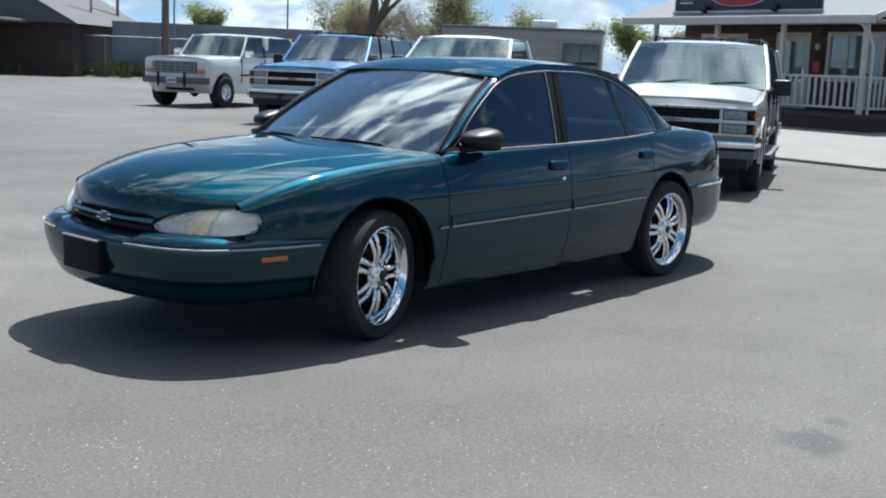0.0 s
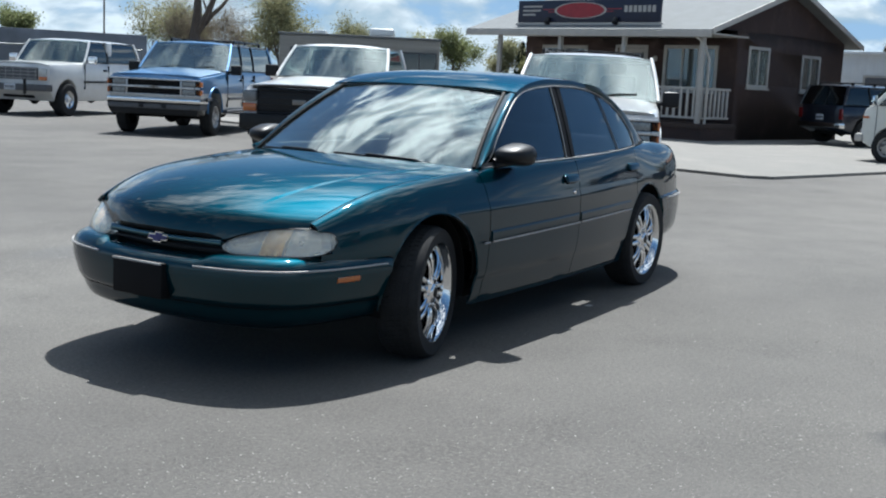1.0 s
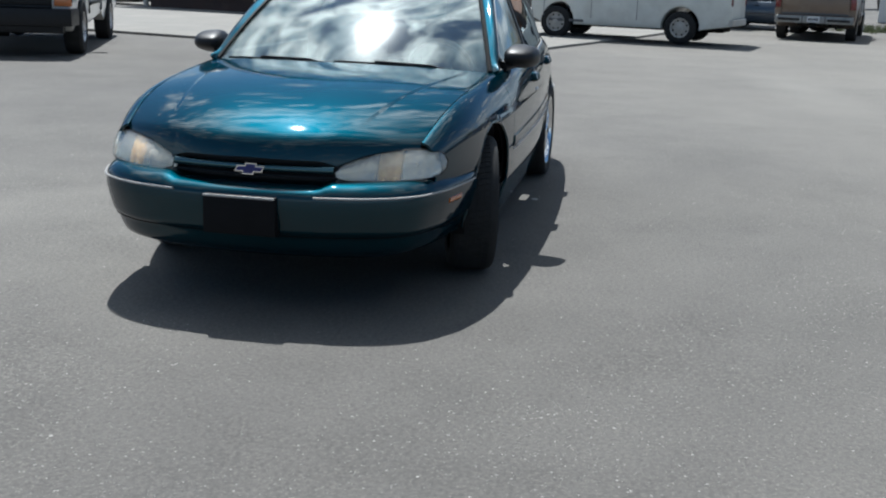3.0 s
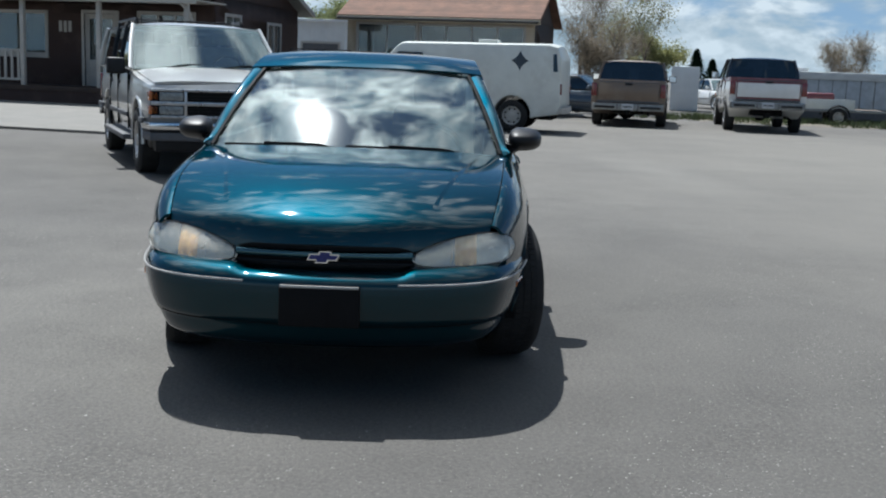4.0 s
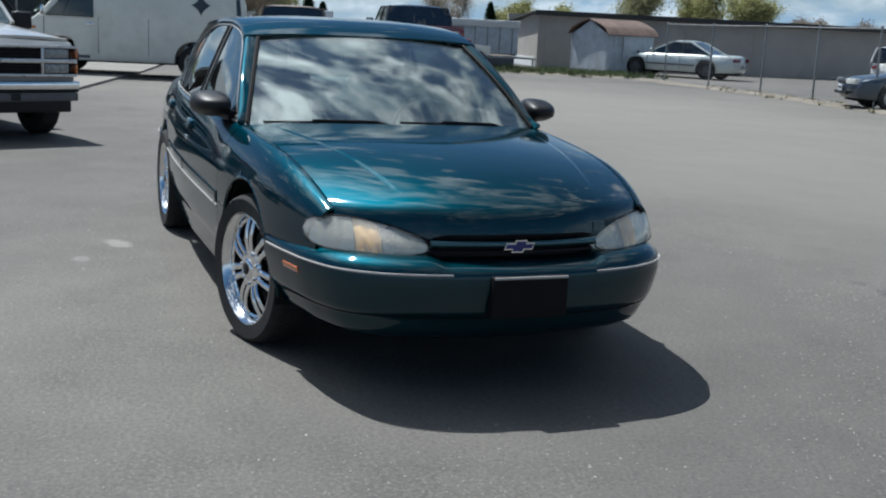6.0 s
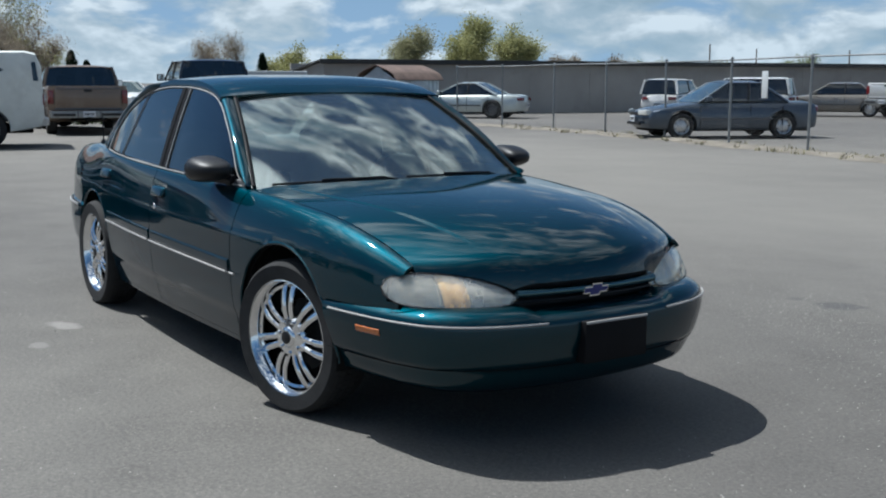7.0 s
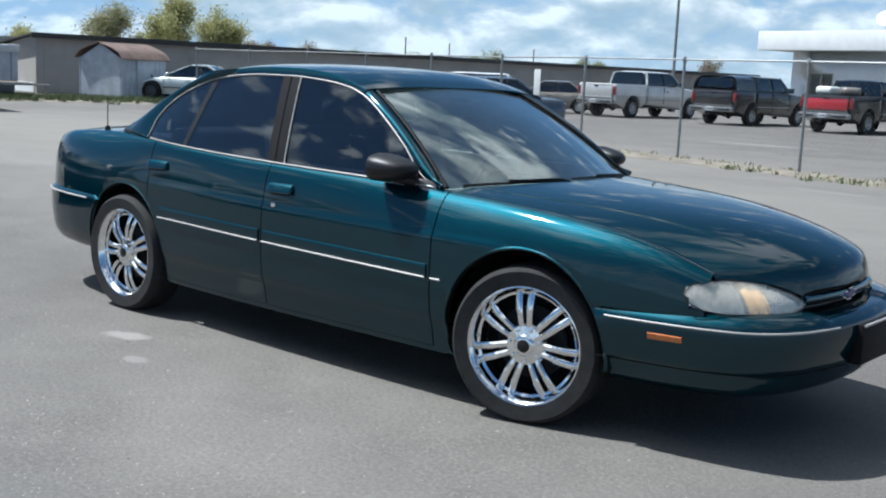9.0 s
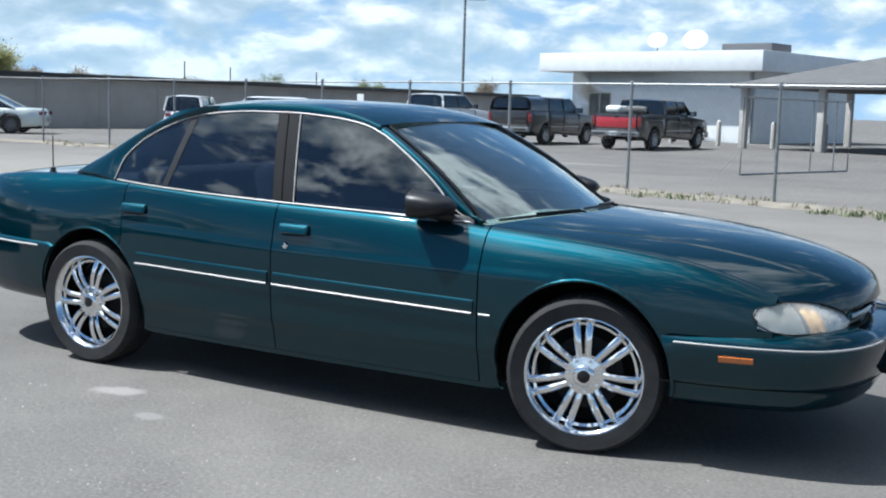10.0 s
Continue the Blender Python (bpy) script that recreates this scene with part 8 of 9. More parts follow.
def van():
    T = empty("white_van", pose(-19.75, 0.74, 0.03, 0, 0, -102))
    wb, half, R = 2.80, 0.99, 0.345
    xf, xr = wb / 2 + 0.70, -wb / 2 - 1.06
    prof = [(xf - 0.05, 0.42), (xf, 0.50), (xf - 0.01, 0.92), (xf - 0.06, 1.12), (xf - 0.22, 1.24), (xf - 0.72, 1.80), (xf - 0.84, 1.88), (xr + 0.30, 1.92), (xr + 0.10, 1.87), (xr, 1.62), (xr - 0.02, 0.60), (xr + 0.06, 0.40)]
    prof += arc(-wb / 2, R + 0.03, 0.41, 190, -10) + arc(wb / 2, R + 0.03, 0.41, 190, -10)

    def shape(x, y, z):
        t = 0.10 * max(0, (z - 1.2) / 0.85) ** 2.2 + 0.03 * max(0, (0.7 - z) / 0.4) ** 2
        yy = y * (1 - t) * (1 - 0.05 * max(0, (x - xf + 0.5) / 0.5) ** 2)
        zz = z + (0.05 * (1 - (y / half) ** 2) if z > 1.86 else 0)
        return (x - (0.10 * (abs(y) / half) ** 3 if x > xf - 0.95 else 0), yy, zz)

    b = new("body", body_shell(prof, half, shape, [M_OFFWHITE], bevel=0.05))
    b.parent = T
    for s in (1, -1):
        yy = lambda z: s * half * (1 - 0.10 * max(0, (z - 1.2) / 0.85) ** 2.2)
        win = [(xf - 1.42, 1.22), (xf - 0.46, 1.22), (xf - 0.86, 1.66), (xf - 1.42, 1.66)]
        # the shell is closed: a flat black sheet paints the cabin's shade behind the glass
        part("cabin_shade", pane([(x, yy(z) + s * 0.006, z) for x, z in win], 0.004), M_UNDER, T)
        part("side_glass", pane([(x, yy(z) + s * 0.016, z) for x, z in win], 0.004), M_GLASS_TINT, T)
        part("glass_seal", sweep([(x, yy(z) + s * 0.014, z) for x, z in win], 0.014, 5, closed=True), M_BLACK, T)
        part("vent_bar", sweep([(xf - 0.80, yy(1.22) + s * 0.016, 1.22), (xf - 0.98, yy(1.66) + s * 0.016, 1.66)], 0.010, 5), M_BLACK, T)
        rw = [(xr + 0.07, 1.34), (xr + 0.17, 1.34), (xr + 0.19, 1.72), (xr + 0.11, 1.72)]
        part("side_glass", pane([(x, yy(z) + s * 0.012, z) for x, z in rw], 0.004), M_GLASS_TINT, T)
        for x in (xf - 0.42, xf - 1.52, xf - 2.55):
            part("door_gap", box(x - 0.006, x + 0.006, *sorted((s * (half - 0.03), s * (half + 0.001))), 0.46, 1.22), M_TRIMGREY, T)
        part("door_handle", box(xf - 1.44, xf - 1.28, *sorted((s * (half - 0.02), s * (half + 0.025))), 1.04, 1.09, 0.012), M_CHROME, T)
        part("indicator", box(xf - 0.26, xf - 0.12, *sorted((s * (half - 0.12), s * (half - 0.022))), 0.93, 0.98, 0.01), M_AMBER, T)
        # the dark diamond with drawn-in sides
        pts = []
        for k in range(32):
            a = 2 * math.pi * k / 32
            r = 0.20 / (abs(math.cos(a)) ** 0.75 + abs(math.sin(a)) ** 0.75) ** (1 / 0.75)
            pts.append((xr + 0.92 + r * math.cos(a), 1.56 + r * 1.1 * math.sin(a)))
        bm = prism(pts, s * 0.0 - 0.004, 0.004)
        for v in bm.verts:
            v.co.y += yy(v.co.z) + s * 0.006
        part("diamond_mark", bm, M_NEARBLACK, T, "black four-pointed diamond on the flank")
        part("step", box(xf - 1.35, xf - 0.55, *sorted((s * (half - 0.12), s * (half - 0.01))), 0.36, 0.42, 0.01), M_TRIMGREY, T)
        mm = empty("door_mirror", pose(xf - 0.42, s * (half + 0.16), 1.30), T)
        part("shell", box(-0.03, 0.03, -0.07, 0.07, -0.12, 0.12, 0.02), M_CHROME, mm)
        part("arm", sweep([(0, -s * 0.03, 0), (0.02, -s * 0.2, -0.1)], 0.012, 6), M_CHROME, mm)
        part("lamp", lathe([(0, 0.03), (0.08, 0.02), (0.10, 0), (0, 0)], 18, m=pose(xf - 0.06, s * 0.66, 0.86, 0, 0, -90)), M_LENS, T)
        part("tail_lamp", box(xr - 0.03, xr + 0.03, *sorted((s * (half - 0.12), s * (half - 0.01))), 0.84, 1.08, 0.015), M_RED, T)
    wsn = [(xf - 0.21, -0.80, 1.26), (xf - 0.21, 0.80, 1.26), (xf - 0.63, 0.74, 1.74), (xf - 0.63, -0.74, 1.74)]
    # same black sheet for the shaded cabin behind the windscreen
    part("cabin_shade", pane([(x - 0.02, y, z) for x, y, z in wsn], 0.004), M_UNDER, T)
    part("windscreen", pane([(x + 0.03, y, z + 0.02) for x, y, z in wsn], 0.004), M_GLASS_PALE, T)
    part("grille", box(xf - 0.04, xf + 0.010, -0.5, 0.5, 0.70, 0.98, 0.02), M_TRIMGREY, T)
    bar_bumper(T, xf + 0.10, half - 0.03, 0.44, 0.60, M_FRAME, 1, 0.22)
    bar_bumper(T, xr - 0.12, half - 0.03, 0.42, 0.56, M_FRAME, -1, 0.18)
    part("roof_vent", box(-0.9, -0.45, -0.25, 0.25, 1.93, 2.02, 0.03), M_OFFWHITE, T)
    part("chassis", box(xr + 0.2, xf - 0.3, -0.5, 0.5, 0.26, 0.44, 0.03), M_UNDER, T)
    four_wheels(T, wb, half - 0.11, R, 0.22, 0.20, M_FRAME, 8)
    tagged(T, "old dull white panel van with a black diamond mark", "van", "parked vehicles")


van()


def small_car(name, m, label, mat, L=4.5, half=0.86, H=1.38, wb=2.62, hood=0.86, boot=0.90, R=0.31, rim=None, coupe=False, glass_m=None, wagon=False, rake=0.0):
    """A rounded saloon, coupe or wagon."""
    T = empty(name, m)
    fo = (L - wb) * 0.46
    xf, xr = wb / 2 + fo, -wb / 2 - (L - wb) * 0.54
    belt = 0.88
    xa, xd = wb / 2 - 0.42, -wb / 2 - 0.18
    if wagon:
        xd = xr + 0.12
    ar = R + 0.065
    prof = [(xf - 0.06, 0.26), (xf, 0.36), (xf - 0.01, 0.54), (xf - 0.10, 0.66), (xf - 0.32, 0.74), (xa + 0.35, hood - 0.02), (xa, belt), (xd, belt + 0.03), (xr + 0.22, boot), (xr + 0.05, boot - 0.06), (xr, 0.60), (xr + 0.02, 0.36), (xr + 0.08, 0.27)]
    prof += arc(-wb / 2, R, ar, 194, -14, 14) + arc(wb / 2, R, ar, 194, -14, 14)

    def shape(x, y, z):
        k = (x - (xf + xr) / 2) / ((xf - xr) / 2)
        t = 0.10 * max(0, (z - 0.58) / 0.32) ** 2 + 0.05 * max(0, (0.45 - z) / 0.25) ** 2
        yy = y * (1 - 0.16 * abs(k) ** 5) * (1 - t / half)
        return (x - math.copysign(0.20, k) * (abs(y) / half) ** 3 * abs(k) ** 4, yy, z - (0.03 * (y / half) ** 2 if z > 0.7 else 0))

    b = new("body", body_shell(prof, half, shape, [mat], step=0.2, bevel=0.05))
    b.parent = T
    xb, xc = xa - 0.72 - rake, xd + 0.62 + rake * 1.2
    if wagon:
        xc = xd + 0.2
    cabin(T, half - 0.10, belt, H, (xa - 0.02, xb, xc, xd + 0.05), mat, glass_m or M_GLASS_TINT, ([(xa - 1.30, xa - 1.34)] if not coupe else [(xa - 1.5, xa - 1.45)]), 0.15, M_GLASS_PALE, False, (xa - 1.25, ) if not coupe else ())
    for s in (1, -1):
        bm = box(-0.14, 0.02, *sorted((s * (half - 0.46), s * (half - 0.10))), 0.56, 0.69, 0.03, 2)
        for v in bm.verts:
            v.co = Vector(shape(v.co.x + xf - 0.02, v.co.y, v.co.z)) + Vector((0.015, 0, 0.01))
        part("headlamp", bm, M_LENS, T)
        bm = box(-0.03, 0.10, *sorted((s * (half - 0.36), s * (half - 0.04))), 0.66, 0.80, 0.02, 2)
        for v in bm.verts:
            v.co = Vector(shape(v.co.x + xr + 0.01, v.co.y, v.co.z)) + Vector((-0.012, s * 0.006, 0))
        part("tail_lamp", bm, M_RED, T)
        y0, y1 = sorted((s * (half - 0.05), s * (half - 0.004)))
        for x in (xa - 0.95, xa - 1.95):
            part("door_handle", box(x - 0.08, x + 0.06, y0, y1 + s * 0.008, 0.72, 0.755, 0.01), mat, T)
        for x in ((xa - 0.05, xa - 1.32, xa - 2.15) if not coupe else (xa - 0.05, xa - 1.5)):
            part("door_gap", box(x - 0.005, x + 0.005, s * (half - 0.012) - 0.012, s * (half - 0.012) + 0.014, 0.30, 0.80), M_UNDER, T)
        part("side_moulding", box(xa - 1.9, xa - 0.02, s * half - 0.01, s * half + 0.012, 0.46, 0.51, 0.008), M_TRIMGREY, T)
    part("grille", box(xf - 0.10, xf - 0.03, -0.32, 0.32, 0.56, 0.64, 0.02), M_BLACK, T)
    part("air_intake", box(xf - 0.06, xf + 0.004, -0.45, 0.45, 0.33, 0.41, 0.02), M_BLACK, T)
    plate(T, xf + 0.004, 0.48, 1)
    plate(T, xr - 0.004, 0.50, -1)
    mirrors(T, xa - 0.22, half - 0.08, 0.96, mat, False)
    part("underbody", box(xr + 0.3, xf - 0.3, -half + 0.25, half - 0.25, 0.18, 0.34, 0.03), M_UNDER, T)
    four_wheels(T, wb, half - 0.10, R, 0.20, 0.19, rim or M_ALLOY, 7)
    return tagged(T, label, "car", "parked vehicles")


small_car("slate_sedan", pose(-14.15, 18.25, 0, 0, 0, 246), "slate blue four-door sedan parked behind the fence", M_SLATE, 4.65, 0.87, 1.40, 2.61, rake=0.10)
small_car("pale_coupe", pose(-30.2, 21.5, 0, 0, 0, 216), "pale silver-green sedan parked behind the fence", M_PALEGREEN, 4.85, 0.90, 1.36, 2.75, rake=0.22, R=0.33, rim=M_TRIMGREY)
small_car("taupe_sedan", pose(-24.0, 35.4, 0, 0, 0, 215), "old taupe sedan deep in the far lot", M_TAUPE, 4.8, 0.88, 1.36, 2.7)
small_car("white_wagon", pose(-25.9, 31.6, 0, 0, 0, 212), "white wagon parked by the storage row", M_WHITE, 4.7, 0.9, 1.55, 2.75, wagon=True)
small_car("white_hatchback", pose(-28.2, 30.6, 0, 0, 0, 118), "white car parked with its tail to the yard", M_WHITE, 4.4, 0.88, 1.5, 2.6, wagon=True)
small_car("far_white_car", pose(-46.0, 13.2, 0, 0, 0, 10), "white car far off beyond the pickups", M_WHITE, 4.6, 0.88, 1.40, 2.65)
small_car("blue_wreck", pose(-29.6, 4.75, 0, 0, 0, 60), "dark blue car half hidden beside the van", M_SLATE, 4.5, 0.86, 1.36, 2.6)
small_car("grey_car", pose(-33.5, -13.0, 0, 0, 0, 350), "dark car parked past the office", M_NAVY, 4.6, 0.88, 1.42, 2.65)
small_car("red_car", pose(-31.0, -16.6, 0, 0, 0, 348), "white car parked past the office ramp", M_WHITE, 4.6, 0.88, 1.40, 2.65)
small_car("dark_car", pose(-36.0, -19.0, 0, 0, 0, 345), "dark green car behind the white pickup", M_NAVY, 4.6, 0.88, 1.45, 2.65)


def square_suv():
    """The dark suv that stands by the office with its tail to the yard."""
    a = radians(144)
    rear = Vector((-26.5, -2.8, 0))
    c = rear + Vector((-math.sin(a), math.cos(a), 0)) * 0.82 + Vector((math.cos(a), math.sin(a), 0)) * 1.3
    T = empty("dark_suv", pose(c.x, c.y, 0.085, 0, 0, 144))
    wb, half, R = 2.6, 0.90, 0.36
    xf, xr = wb / 2 + 0.8, -wb / 2 - 0.85
    belt, roof = 1.08, 1.66
    prof = [(xf - 0.03, 0.44), (xf, 0.55), (xf, 0.92), (xf - 0.08, 1.0), (0.75, 1.05), (0.68, belt), (xr + 0.02, belt), (xr, 0.9), (xr, 0.46), (xr + 0.04, 0.42)]
    prof += arc(-wb / 2, R + 0.02, 0.43, 190, -10) + arc(wb / 2, R + 0.02, 0.43, 190, -10)
    b = new("body", body_shell(prof, half, soft_shape(half, xr, xf, belt, 0.05, 0.04, 0.05, 0.05, 0.8), [M_NAVY]))
    b.parent = T
    cabin(T, half, belt, roof, (0.66, 0.10, xr + 0.22, xr + 0.03), M_NAVY, M_GLASS_TINT, [(-0.35, -0.42), (-1.2, -1.24)], 0.13, M_GLASS_TINT, True)
    bar_bumper(T, xr - 0.10, half - 0.02, 0.46, 0.60, M_CHROME, -1, 0.2)
    bar_bumper(T, xf + 0.10, half - 0.02, 0.46, 0.60, M_CHROME, 1, 0.2)
    plate(T, xr - 0.012, 0.74, -1)
    for s in (1, -1):
        part("tail_lamp", box(xr - 0.012, xr + 0.03, *sorted((s * (half - 0.14), s * (half - 0.02))), 0.70, 0.98, 0.01), M_RED, T)
        part("door_handle", box(-0.32, -0.18, *sorted((s * (half - 0.02), s * (half + 0.02))), 0.92, 0.96, 0.01), M_BLACK, T)
        part("door_gap", box(-0.376, -0.364, *sorted((s * (half - 0.03), s * (half + 0.001))), 0.48, 1.02), M_UNDER, T)
    mirrors(T, 0.5, half, 1.12, M_BLACK, False)
    part("chassis", box(xr + 0.2, xf - 0.2, -0.4, 0.4, 0.28, 0.48, 0.03), M_UNDER, T)
    four_wheels(T, wb, half - 0.10, R, 0.22, 0.20, M_ALLOY, 6)
    tagged(T, "dark navy suv parked beside the office with its tail out", "suv", "parked vehicles")


square_suv()


def utility_trailer():
    T = empty("utility_trailer", pose(-30.6, 13.4, 0, 0, 0, 78))
    for x in (-1.3, 1.3):
        part("frame_beam", box(x - 0.04, x + 0.04, -0.8, 0.8, 0.45, 0.53, 0.01), M_STEEL, T)
    for y in (-0.8, 0.8):
        part("side_rail", box(-1.35, 1.35, y - 0.03, y + 0.03, 0.45, 0.53, 0.01), M_STEEL, T)
        part("side_board", box(-1.3, 0.4, y - 0.015, y + 0.015, 0.53, 0.85, 0.005), M_OFFWHITE, T)
    part("deck", box(-1.3, 1.3, -0.77, 0.77, 0.50, 0.54), M_POLE, T)
    part("drawbar", sweep([(1.3, 0, 0.48), (2.2, 0, 0.45)], 0.04, 6), M_STEEL, T)
    part("jack", sweep([(2.1, 0, 0.45), (2.1, 0, 0.0)], 0.03, 6), M_STEEL, T)
    for s in (1, -1):
        simple_wheel(T, pose(-0.1, s * 0.92, 0.29, 0, 0, 0 if s > 0 else 180), 0.29, 0.17, 0.16, M_FRAME, 5)
        part("mudguard", sweep([(-0.1 + 0.36 * math.cos(a), s * 0.92, 0.29 + 0.36 * math.sin(a)) for a in (math.pi * k / 10 for k in range(11))], 0.03, 6), M_BLACK, T)
    part("axle", sweep([(-0.1, -0.92, 0.29), (-0.1, 0.92, 0.29)], 0.03, 6), M_UNDER, T)
    part("machine", box(-1.1, -0.2, -0.5, 0.5, 0.54, 1.05, 0.10, 3), M_MAROON, T)
    tagged(T, "small utility trailer carrying a dark red machine", "trailer")


utility_trailer()

# ---- trees and bushes ----
M_BARK = surface("grey_brown_bark", (0.13, 0.105, 0.085), rough=0.95, vary=0.35, scale=3, stretch=(4, 4, 0.7), bump=0.5, bump_scale=20)


def leaf_material(name, a, b):
    m, n, l = nodes_of(name)
    out = n.new("ShaderNodeOutputMaterial")
    g = n.new("ShaderNodeNewGeometry")
    col = ramp(n, l, g.outputs["Random Per Island"], [(0.0, a), (1.0, b)])
    d = n.new("ShaderNodeBsdfDiffuse")
    t = n.new("ShaderNodeBsdfTranslucent")
    l.new(col, d.inputs[0])
    l.new(col, t.inputs[0])
    mx = n.new("ShaderNodeMixShader")
    mx.inputs[0].default_value = 0.5
    l.new(d.outputs[0], mx.inputs[1])
    l.new(t.outputs[0], mx.inputs[2])
    l.new(mx.outputs[0], out.inputs["Surface"])
    return m


M_BUD = leaf_material("budding_leaves", (0.20, 0.20, 0.115), (0.38, 0.37, 0.22))
M_YELLOW = leaf_material("yellow_green_leaves", (0.24, 0.25, 0.115), (0.42, 0.41, 0.20))
M_GREENLEAF = leaf_material("green_leaves", (0.15, 0.18, 0.085), (0.31, 0.33, 0.17))
M_BROWNTWIG = leaf_material("brown_twigs", (0.17, 0.145, 0.115), (0.32, 0.275, 0.21))
M_NEEDLE = leaf_material("dark_needles", (0.012, 0.03, 0.02), (0.035, 0.06, 0.035))


def tree(x, y, height, spread, leaf, label, seed, leaves=2600, size=0.13, trunk=0.16, stems=1, bare=0.0, low=0.25, name="tree"):
    """A forked trunk with tapering limbs and twigs, and a ragged crown of small leaves about the twigs' ends."""
    rnd = random.Random(seed)
    T = empty(name, Matrix.Translation((x, y, 0)))
    woods, tips = [], []

    def limb(wood, p, d, length, r, depth):
        pts, rad = [p], [r]
        q, dd = Vector(p), Vector(d)
        n = 4
        for k in range(n):
            dd = (dd + Vector((rnd.gauss(0, 0.16), rnd.gauss(0, 0.16), rnd.gauss(0.05, 0.10)))).normalized()
            q = q + dd * (length / n)
            pts.append(Vector(q))
            rad.append(max(0.012, r * (1 - 0.17 * (k + 1))))
        sweep(pts, rad, 6 if depth < 2 else 4, wood)
        if depth >= 1:
            tips.extend(pts[2:])
        if depth < 4:
            kids = rnd.randint(2, 3) if depth else rnd.randint(3, 5)
            for _ in range(kids):
                k = rnd.randint(2, n)
                a = rnd.uniform(0, 6.283)
                out = Vector((math.cos(a), math.sin(a), 0)) * spread / max(height, 0.1) * 1.5 + Vector((0, 0, rnd.uniform(0.25, 1.0)))
                limb(wood, pts[k], (dd * 0.45 + out.normalized()).normalized(), length * rnd.uniform(0.52, 0.78), rad[k] * 0.62, depth + 1)

    for s in range(stems):
        a = rnd.uniform(0, 6.283)
        o = Vector((math.cos(a), math.sin(a), 0)) * (0.0 if stems == 1 else spread * 0.22)
        woods.append(bmesh.new())
        limb(woods[-1], o, (Vector((0, 0, 1)) + o * 0.3).normalized(), height * 0.36, trunk, 0)
    top = max(t.z for t in tips)
    wide = max(math.hypot(t.x, t.y) for t in tips) or 1
    kz, kr = height * 0.96 / top, spread * 0.56 / wide
    for wood in woods:
        for v in wood.verts:
            k = min(1.0, max(0.0, v.co.z / (height * 0.3)))
            f = 1 + (kr - 1) * k
            v.co.x, v.co.y, v.co.z = v.co.x * f, v.co.y * f, v.co.z * kz
        part("trunk", wood, M_BARK, T)
    ends = [Vector((t.x * kr, t.y * kr, t.z * kz)) for t in tips if t.z * kz > height * low]
    verts, faces = [], []
    for _ in range(int(leaves * 4.2)):
        c = rnd.choice(ends)
        c = c + Vector((rnd.gauss(0, 1), rnd.gauss(0, 1), rnd.gauss(0, 0.9))) * (0.062 * height)
        s = size * 0.40 * rnd.uniform(0.45, 1.4)
        u = Vector((rnd.gauss(0, 1), rnd.gauss(0, 1), rnd.gauss(0, 1))).normalized()
        w = u.cross(Vector((rnd.gauss(0, 1), rnd.gauss(0, 1), rnd.gauss(0, 1)))).normalized() * (s if not bare else s * bare)
        u = u * s * (1.0 if not bare else 2.6)
        k = len(verts)
        verts += [tuple(c - u), tuple(c + w * 0.8), tuple(c + u), tuple(c - w * 0.8)]
        faces.append((k, k + 1, k + 2, k + 3))
    me = bpy.data.meshes.new("crown")
    me.from_pydata(verts, [], faces)
    me.materials.append(leaf)
    ob = new("crown", me)
    ob.parent = T
    return tagged(T, label, "tree" if name == "tree" else "bush", "trees on the skyline")


def conifer(x, y, height, spread, seed):
    rnd = random.Random(seed)
    T = empty("conifer", Matrix.Translation((x, y, 0)))
    part("trunk", sweep([(0, 0, 0), (0, 0, height * 0.95)], [0.12, 0.02], 8), M_BARK, T)
    verts, faces = [], []
    for _ in range(1700):
        v = rnd.random() ** 0.8
        z = height * (0.06 + 0.94 * v)
        r = spread * 0.5 * (1 - v) * math.sqrt(rnd.random()) * rnd.uniform(0.75, 1.15) + 0.03
        a = rnd.uniform(0, 6.283)
        c = Vector((r * math.cos(a), r * math.sin(a), z))
        o = Vector((math.cos(a), math.sin(a), -0.35)) * 0.20
        w = Vector((-math.sin(a), math.cos(a), rnd.uniform(-0.4, 0.4))) * 0.07
        k = len(verts)
        verts += [tuple(c - o), tuple(c + w), tuple(c + o), tuple(c - w)]
        faces.append((k, k + 1, k + 2, k + 3))
    me = bpy.data.meshes.new("crown")
    me.from_pydata(verts, [], faces)
    me.materials.append(M_NEEDLE)
    new("crown", me).parent = T
    tagged(T, "small dark conifer on the skyline", "tree", "trees on the skyline")


tree(-43.5, -59.0, 4.7, 5.6, M_GREENLEAF, "rounded light green tree behind the far fence", 1, 4200, 0.16, low=0.15)
tree(-47.6, -48.5, 12.5, 9.5, M_BROWNTWIG, "tall bare tree with dark forked limbs", 8, 4200, 0.14, 0.46, 1, bare=0.16, low=0.12)
tree(-49.3, -53.6, 6.4, 6.4, M_BUD, "olive-brown budding thicket behind the blue suv", 3, 4200, 0.14, 0.13, 4, low=0.05)
tree(-50.2, -50.6, 6.6, 6.2, M_BROWNTWIG, "bare brown brush under the tall tree", 63, 3800, 0.13, 0.12, 4, bare=0.22, low=0.04)
tree(-54.4, -48.6, 7.6, 6.2, M_BUD, "budding brownish willow behind the pickups", 4, 5200, 0.14, 0.18, 3, low=0.05)
tree(-57.7, -44.7, 5.6, 4.4, M_BUD, "budding greenish willow behind the pickups", 5, 2800, 0.14, 0.18, 2, low=0.15)
tree(-59.4, -43.0, 4.8, 2.4, M_BUD, "thin budding tree behind the mobile home", 6, 1400, 0.13)
tree(-60.9, -40.6, 4.7, 2.4, M_YELLOW, "yellow-green tree behind the mobile home", 7, 1400, 0.13)
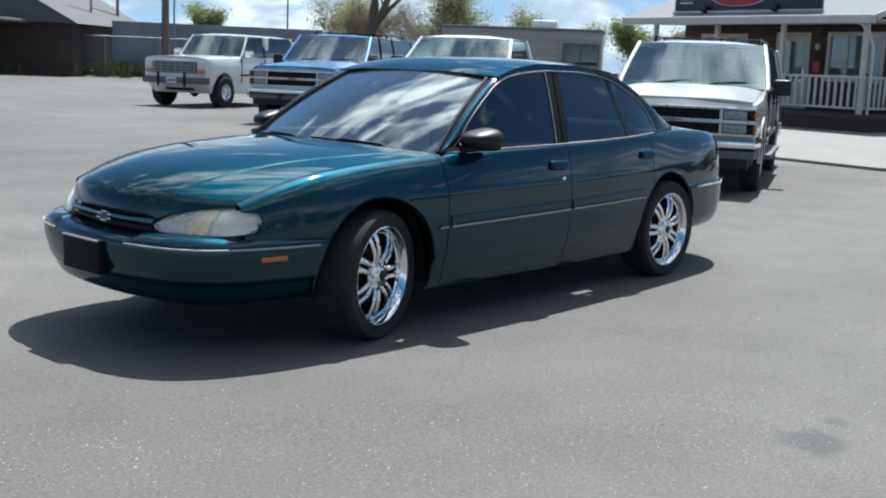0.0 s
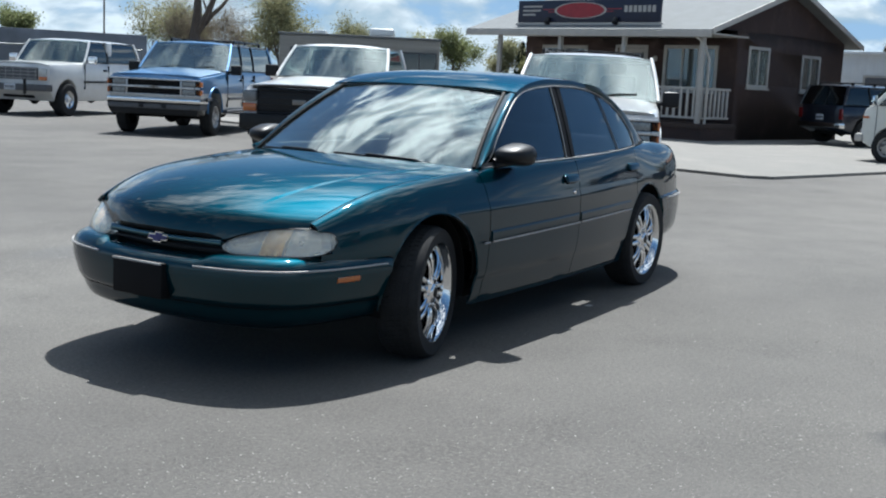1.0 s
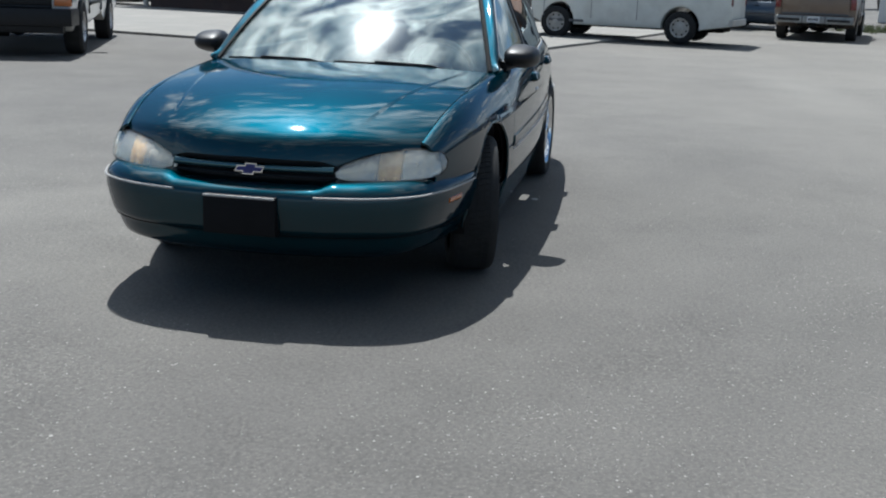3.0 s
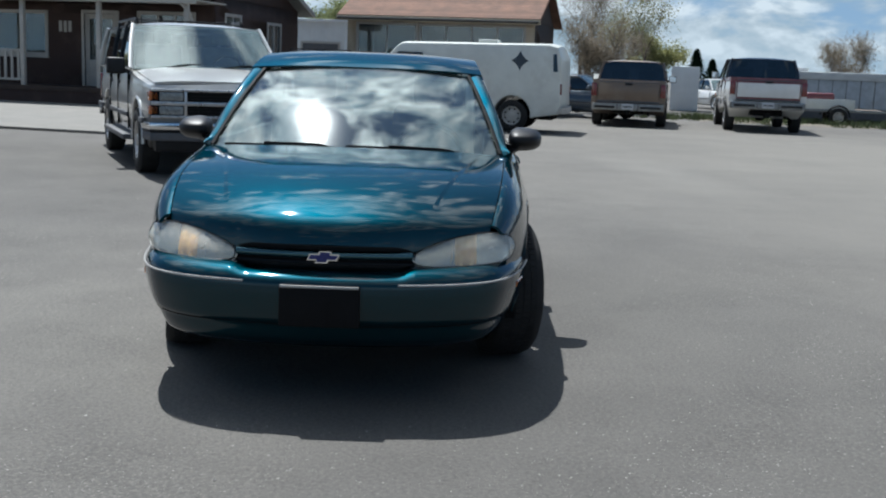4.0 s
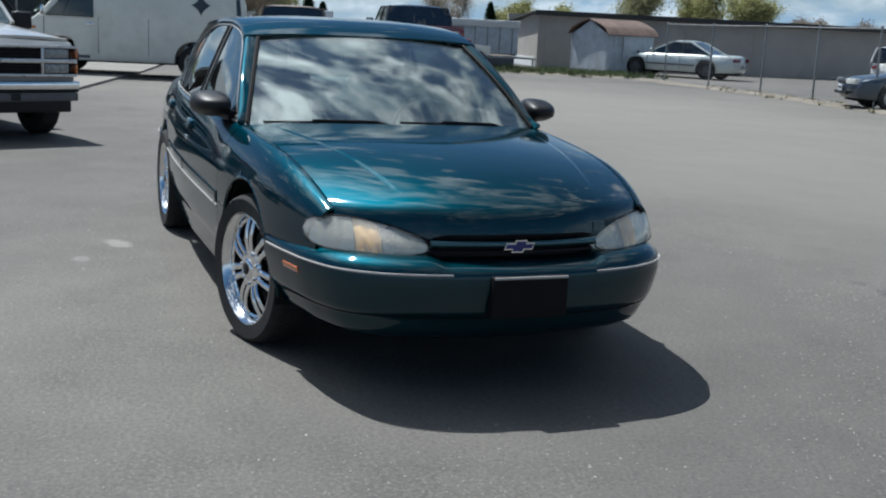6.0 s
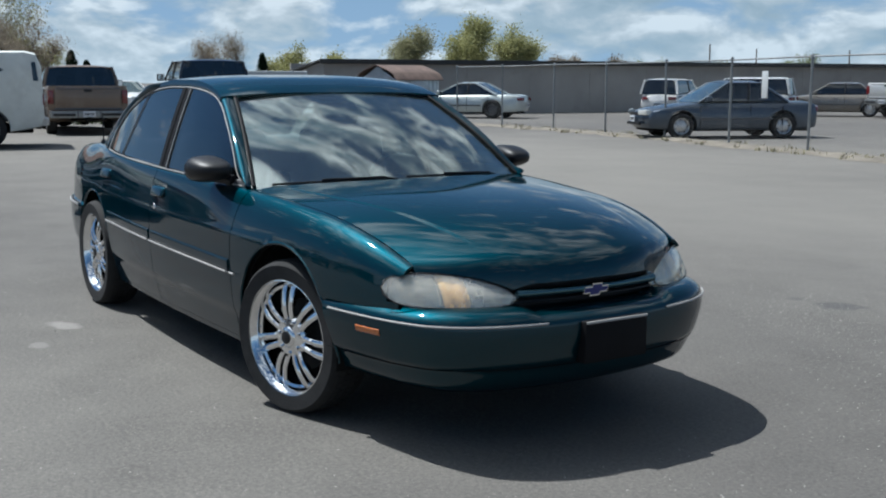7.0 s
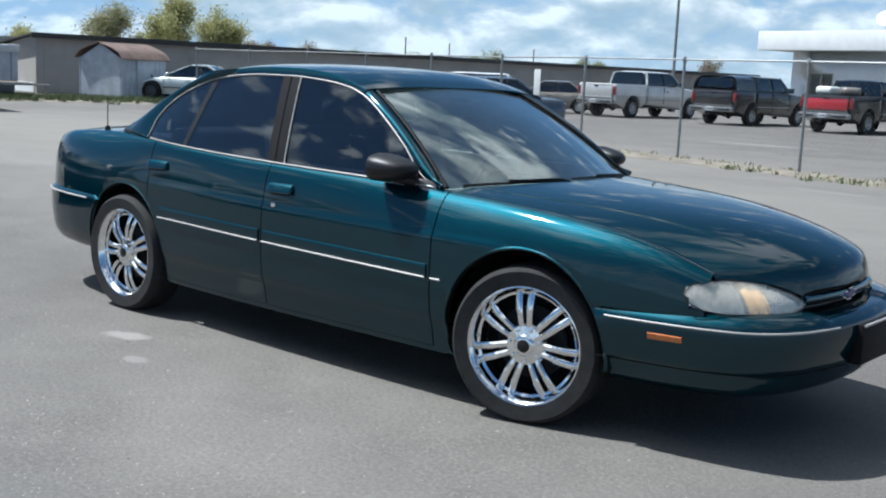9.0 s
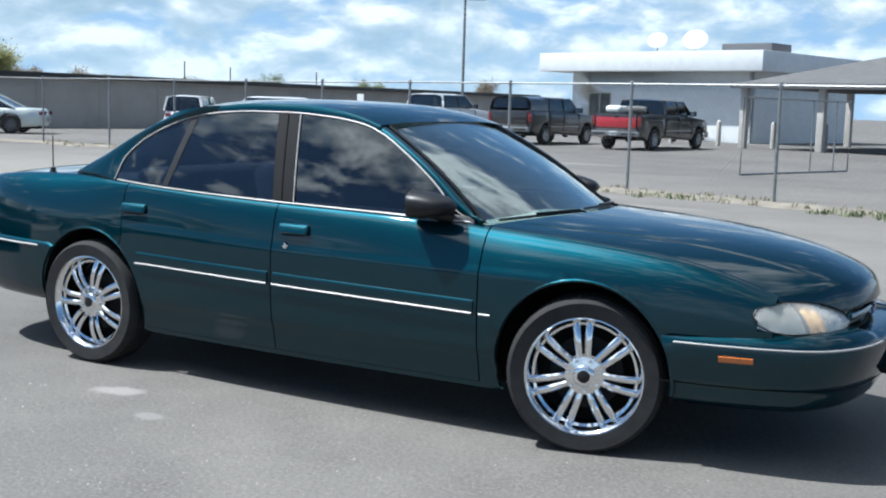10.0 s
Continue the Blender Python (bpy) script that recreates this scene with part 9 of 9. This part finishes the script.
tree(-62.4, -38.2, 4.9, 3.6, M_GREENLEAF, "round green tree beyond the mobile home", 8, 3000, 0.14, low=0.15)
tree(-64.2, -34.8, 4.4, 3.4, M_BUD, "budding tree behind the office porch", 9, 2000, 0.14)
tree(-65.3, -33.0, 4.0, 3.6, M_YELLOW, "bright yellow-green bush behind the office porch", 10, 2600, 0.14, low=0.1)
conifer(-64.8, -33.9, 4.2, 2.4, 11)
tree(-66.5, 9.6, 9.5, 6.0, M_BROWNTWIG, "tall bare tree behind the tan shop", 12, 2600, 0.13, 0.24, 2, bare=0.16)
tree(-69.5, 12.8, 8.2, 4.6, M_BUD, "sparse budding tree behind the brown pickup", 13, 2400, 0.13, 0.2, 2)
tree(-71.2, 15.2, 4.2, 4.4, M_YELLOW, "low yellow-green tree behind the pickups", 14, 3000, 0.14, low=0.1)
conifer(-71.5, 17.6, 3.4, 2.6, 15)
conifer(-74.0, 19.3, 2.8, 2.2, 16)
tree(-68.8, 27.2, 4.8, 4.6, M_BROWNTWIG, "bare spreading tree on the skyline", 17, 3000, 0.13, 0.2, 3, bare=0.2, low=0.15)
conifer(-67.8, 29.8, 3.3, 2.3, 18)
tree(-66.4, 32.6, 3.9, 6.0, M_YELLOW, "yellow-green trees above the storage row", 19, 3800, 0.14, stems=2, low=0.1)
tree(-62.6, 39.4, 5.2, 4.3, M_BUD, "sparse budding round tree above the storage row", 20, 2800, 0.14, low=0.2)
tree(-61.0, 41.8, 6.0, 5.2, M_YELLOW, "full yellow-green tree above the storage row", 21, 4600, 0.15, stems=2, low=0.12)
tree(-58.8, 44.4, 5.2, 4.6, M_YELLOW, "yellow-green tree beside a larger one", 22, 3600, 0.15, stems=2, low=0.12)
for k, (hx, hy, hh, hw, mat) in enumerate(((-87.5, 73.9, 4.3, 6.5, M_BROWNTWIG), (-84.0, 77.6, 4.2, 5.0, M_BROWNTWIG), (-81.3, 80.4, 3.6, 4.5, M_GREENLEAF), (-72.2, 88.6, 4.2, 6.5, M_GREENLEAF),
                                           (-60.1, 97.1, 3.9, 6.0, M_GREENLEAF), (-51.3, 102.1, 4.2, 4.0, M_BROWNTWIG), (-94.0, 66.0, 4.6, 7.0, M_BUD), (-77.0, 84.5, 3.6, 4.0, M_BUD))):
    tree(hx, hy, hh, hw, mat, "small distant tree on the flat skyline", 40 + k, 1500, 0.17, 0.12, 2, low=0.1)
tree(-34.5, 5.6, 3.6, 3.4, M_BROWNTWIG, "dense bare brush beside the tan shop", 60, 3600, 0.10, 0.08, 4, bare=0.2, low=0.05)
tree(-52.0, -4.6, 5.2, 4.0, M_GREENLEAF, "dark green tree behind the white store", 61, 3000, 0.14, low=0.1)
tree(-52.0, -0.5, 4.4, 4.0, M_BROWNTWIG, "bare brown tree behind the tan shop", 62, 2600, 0.13, 0.14, 2, bare=0.2)
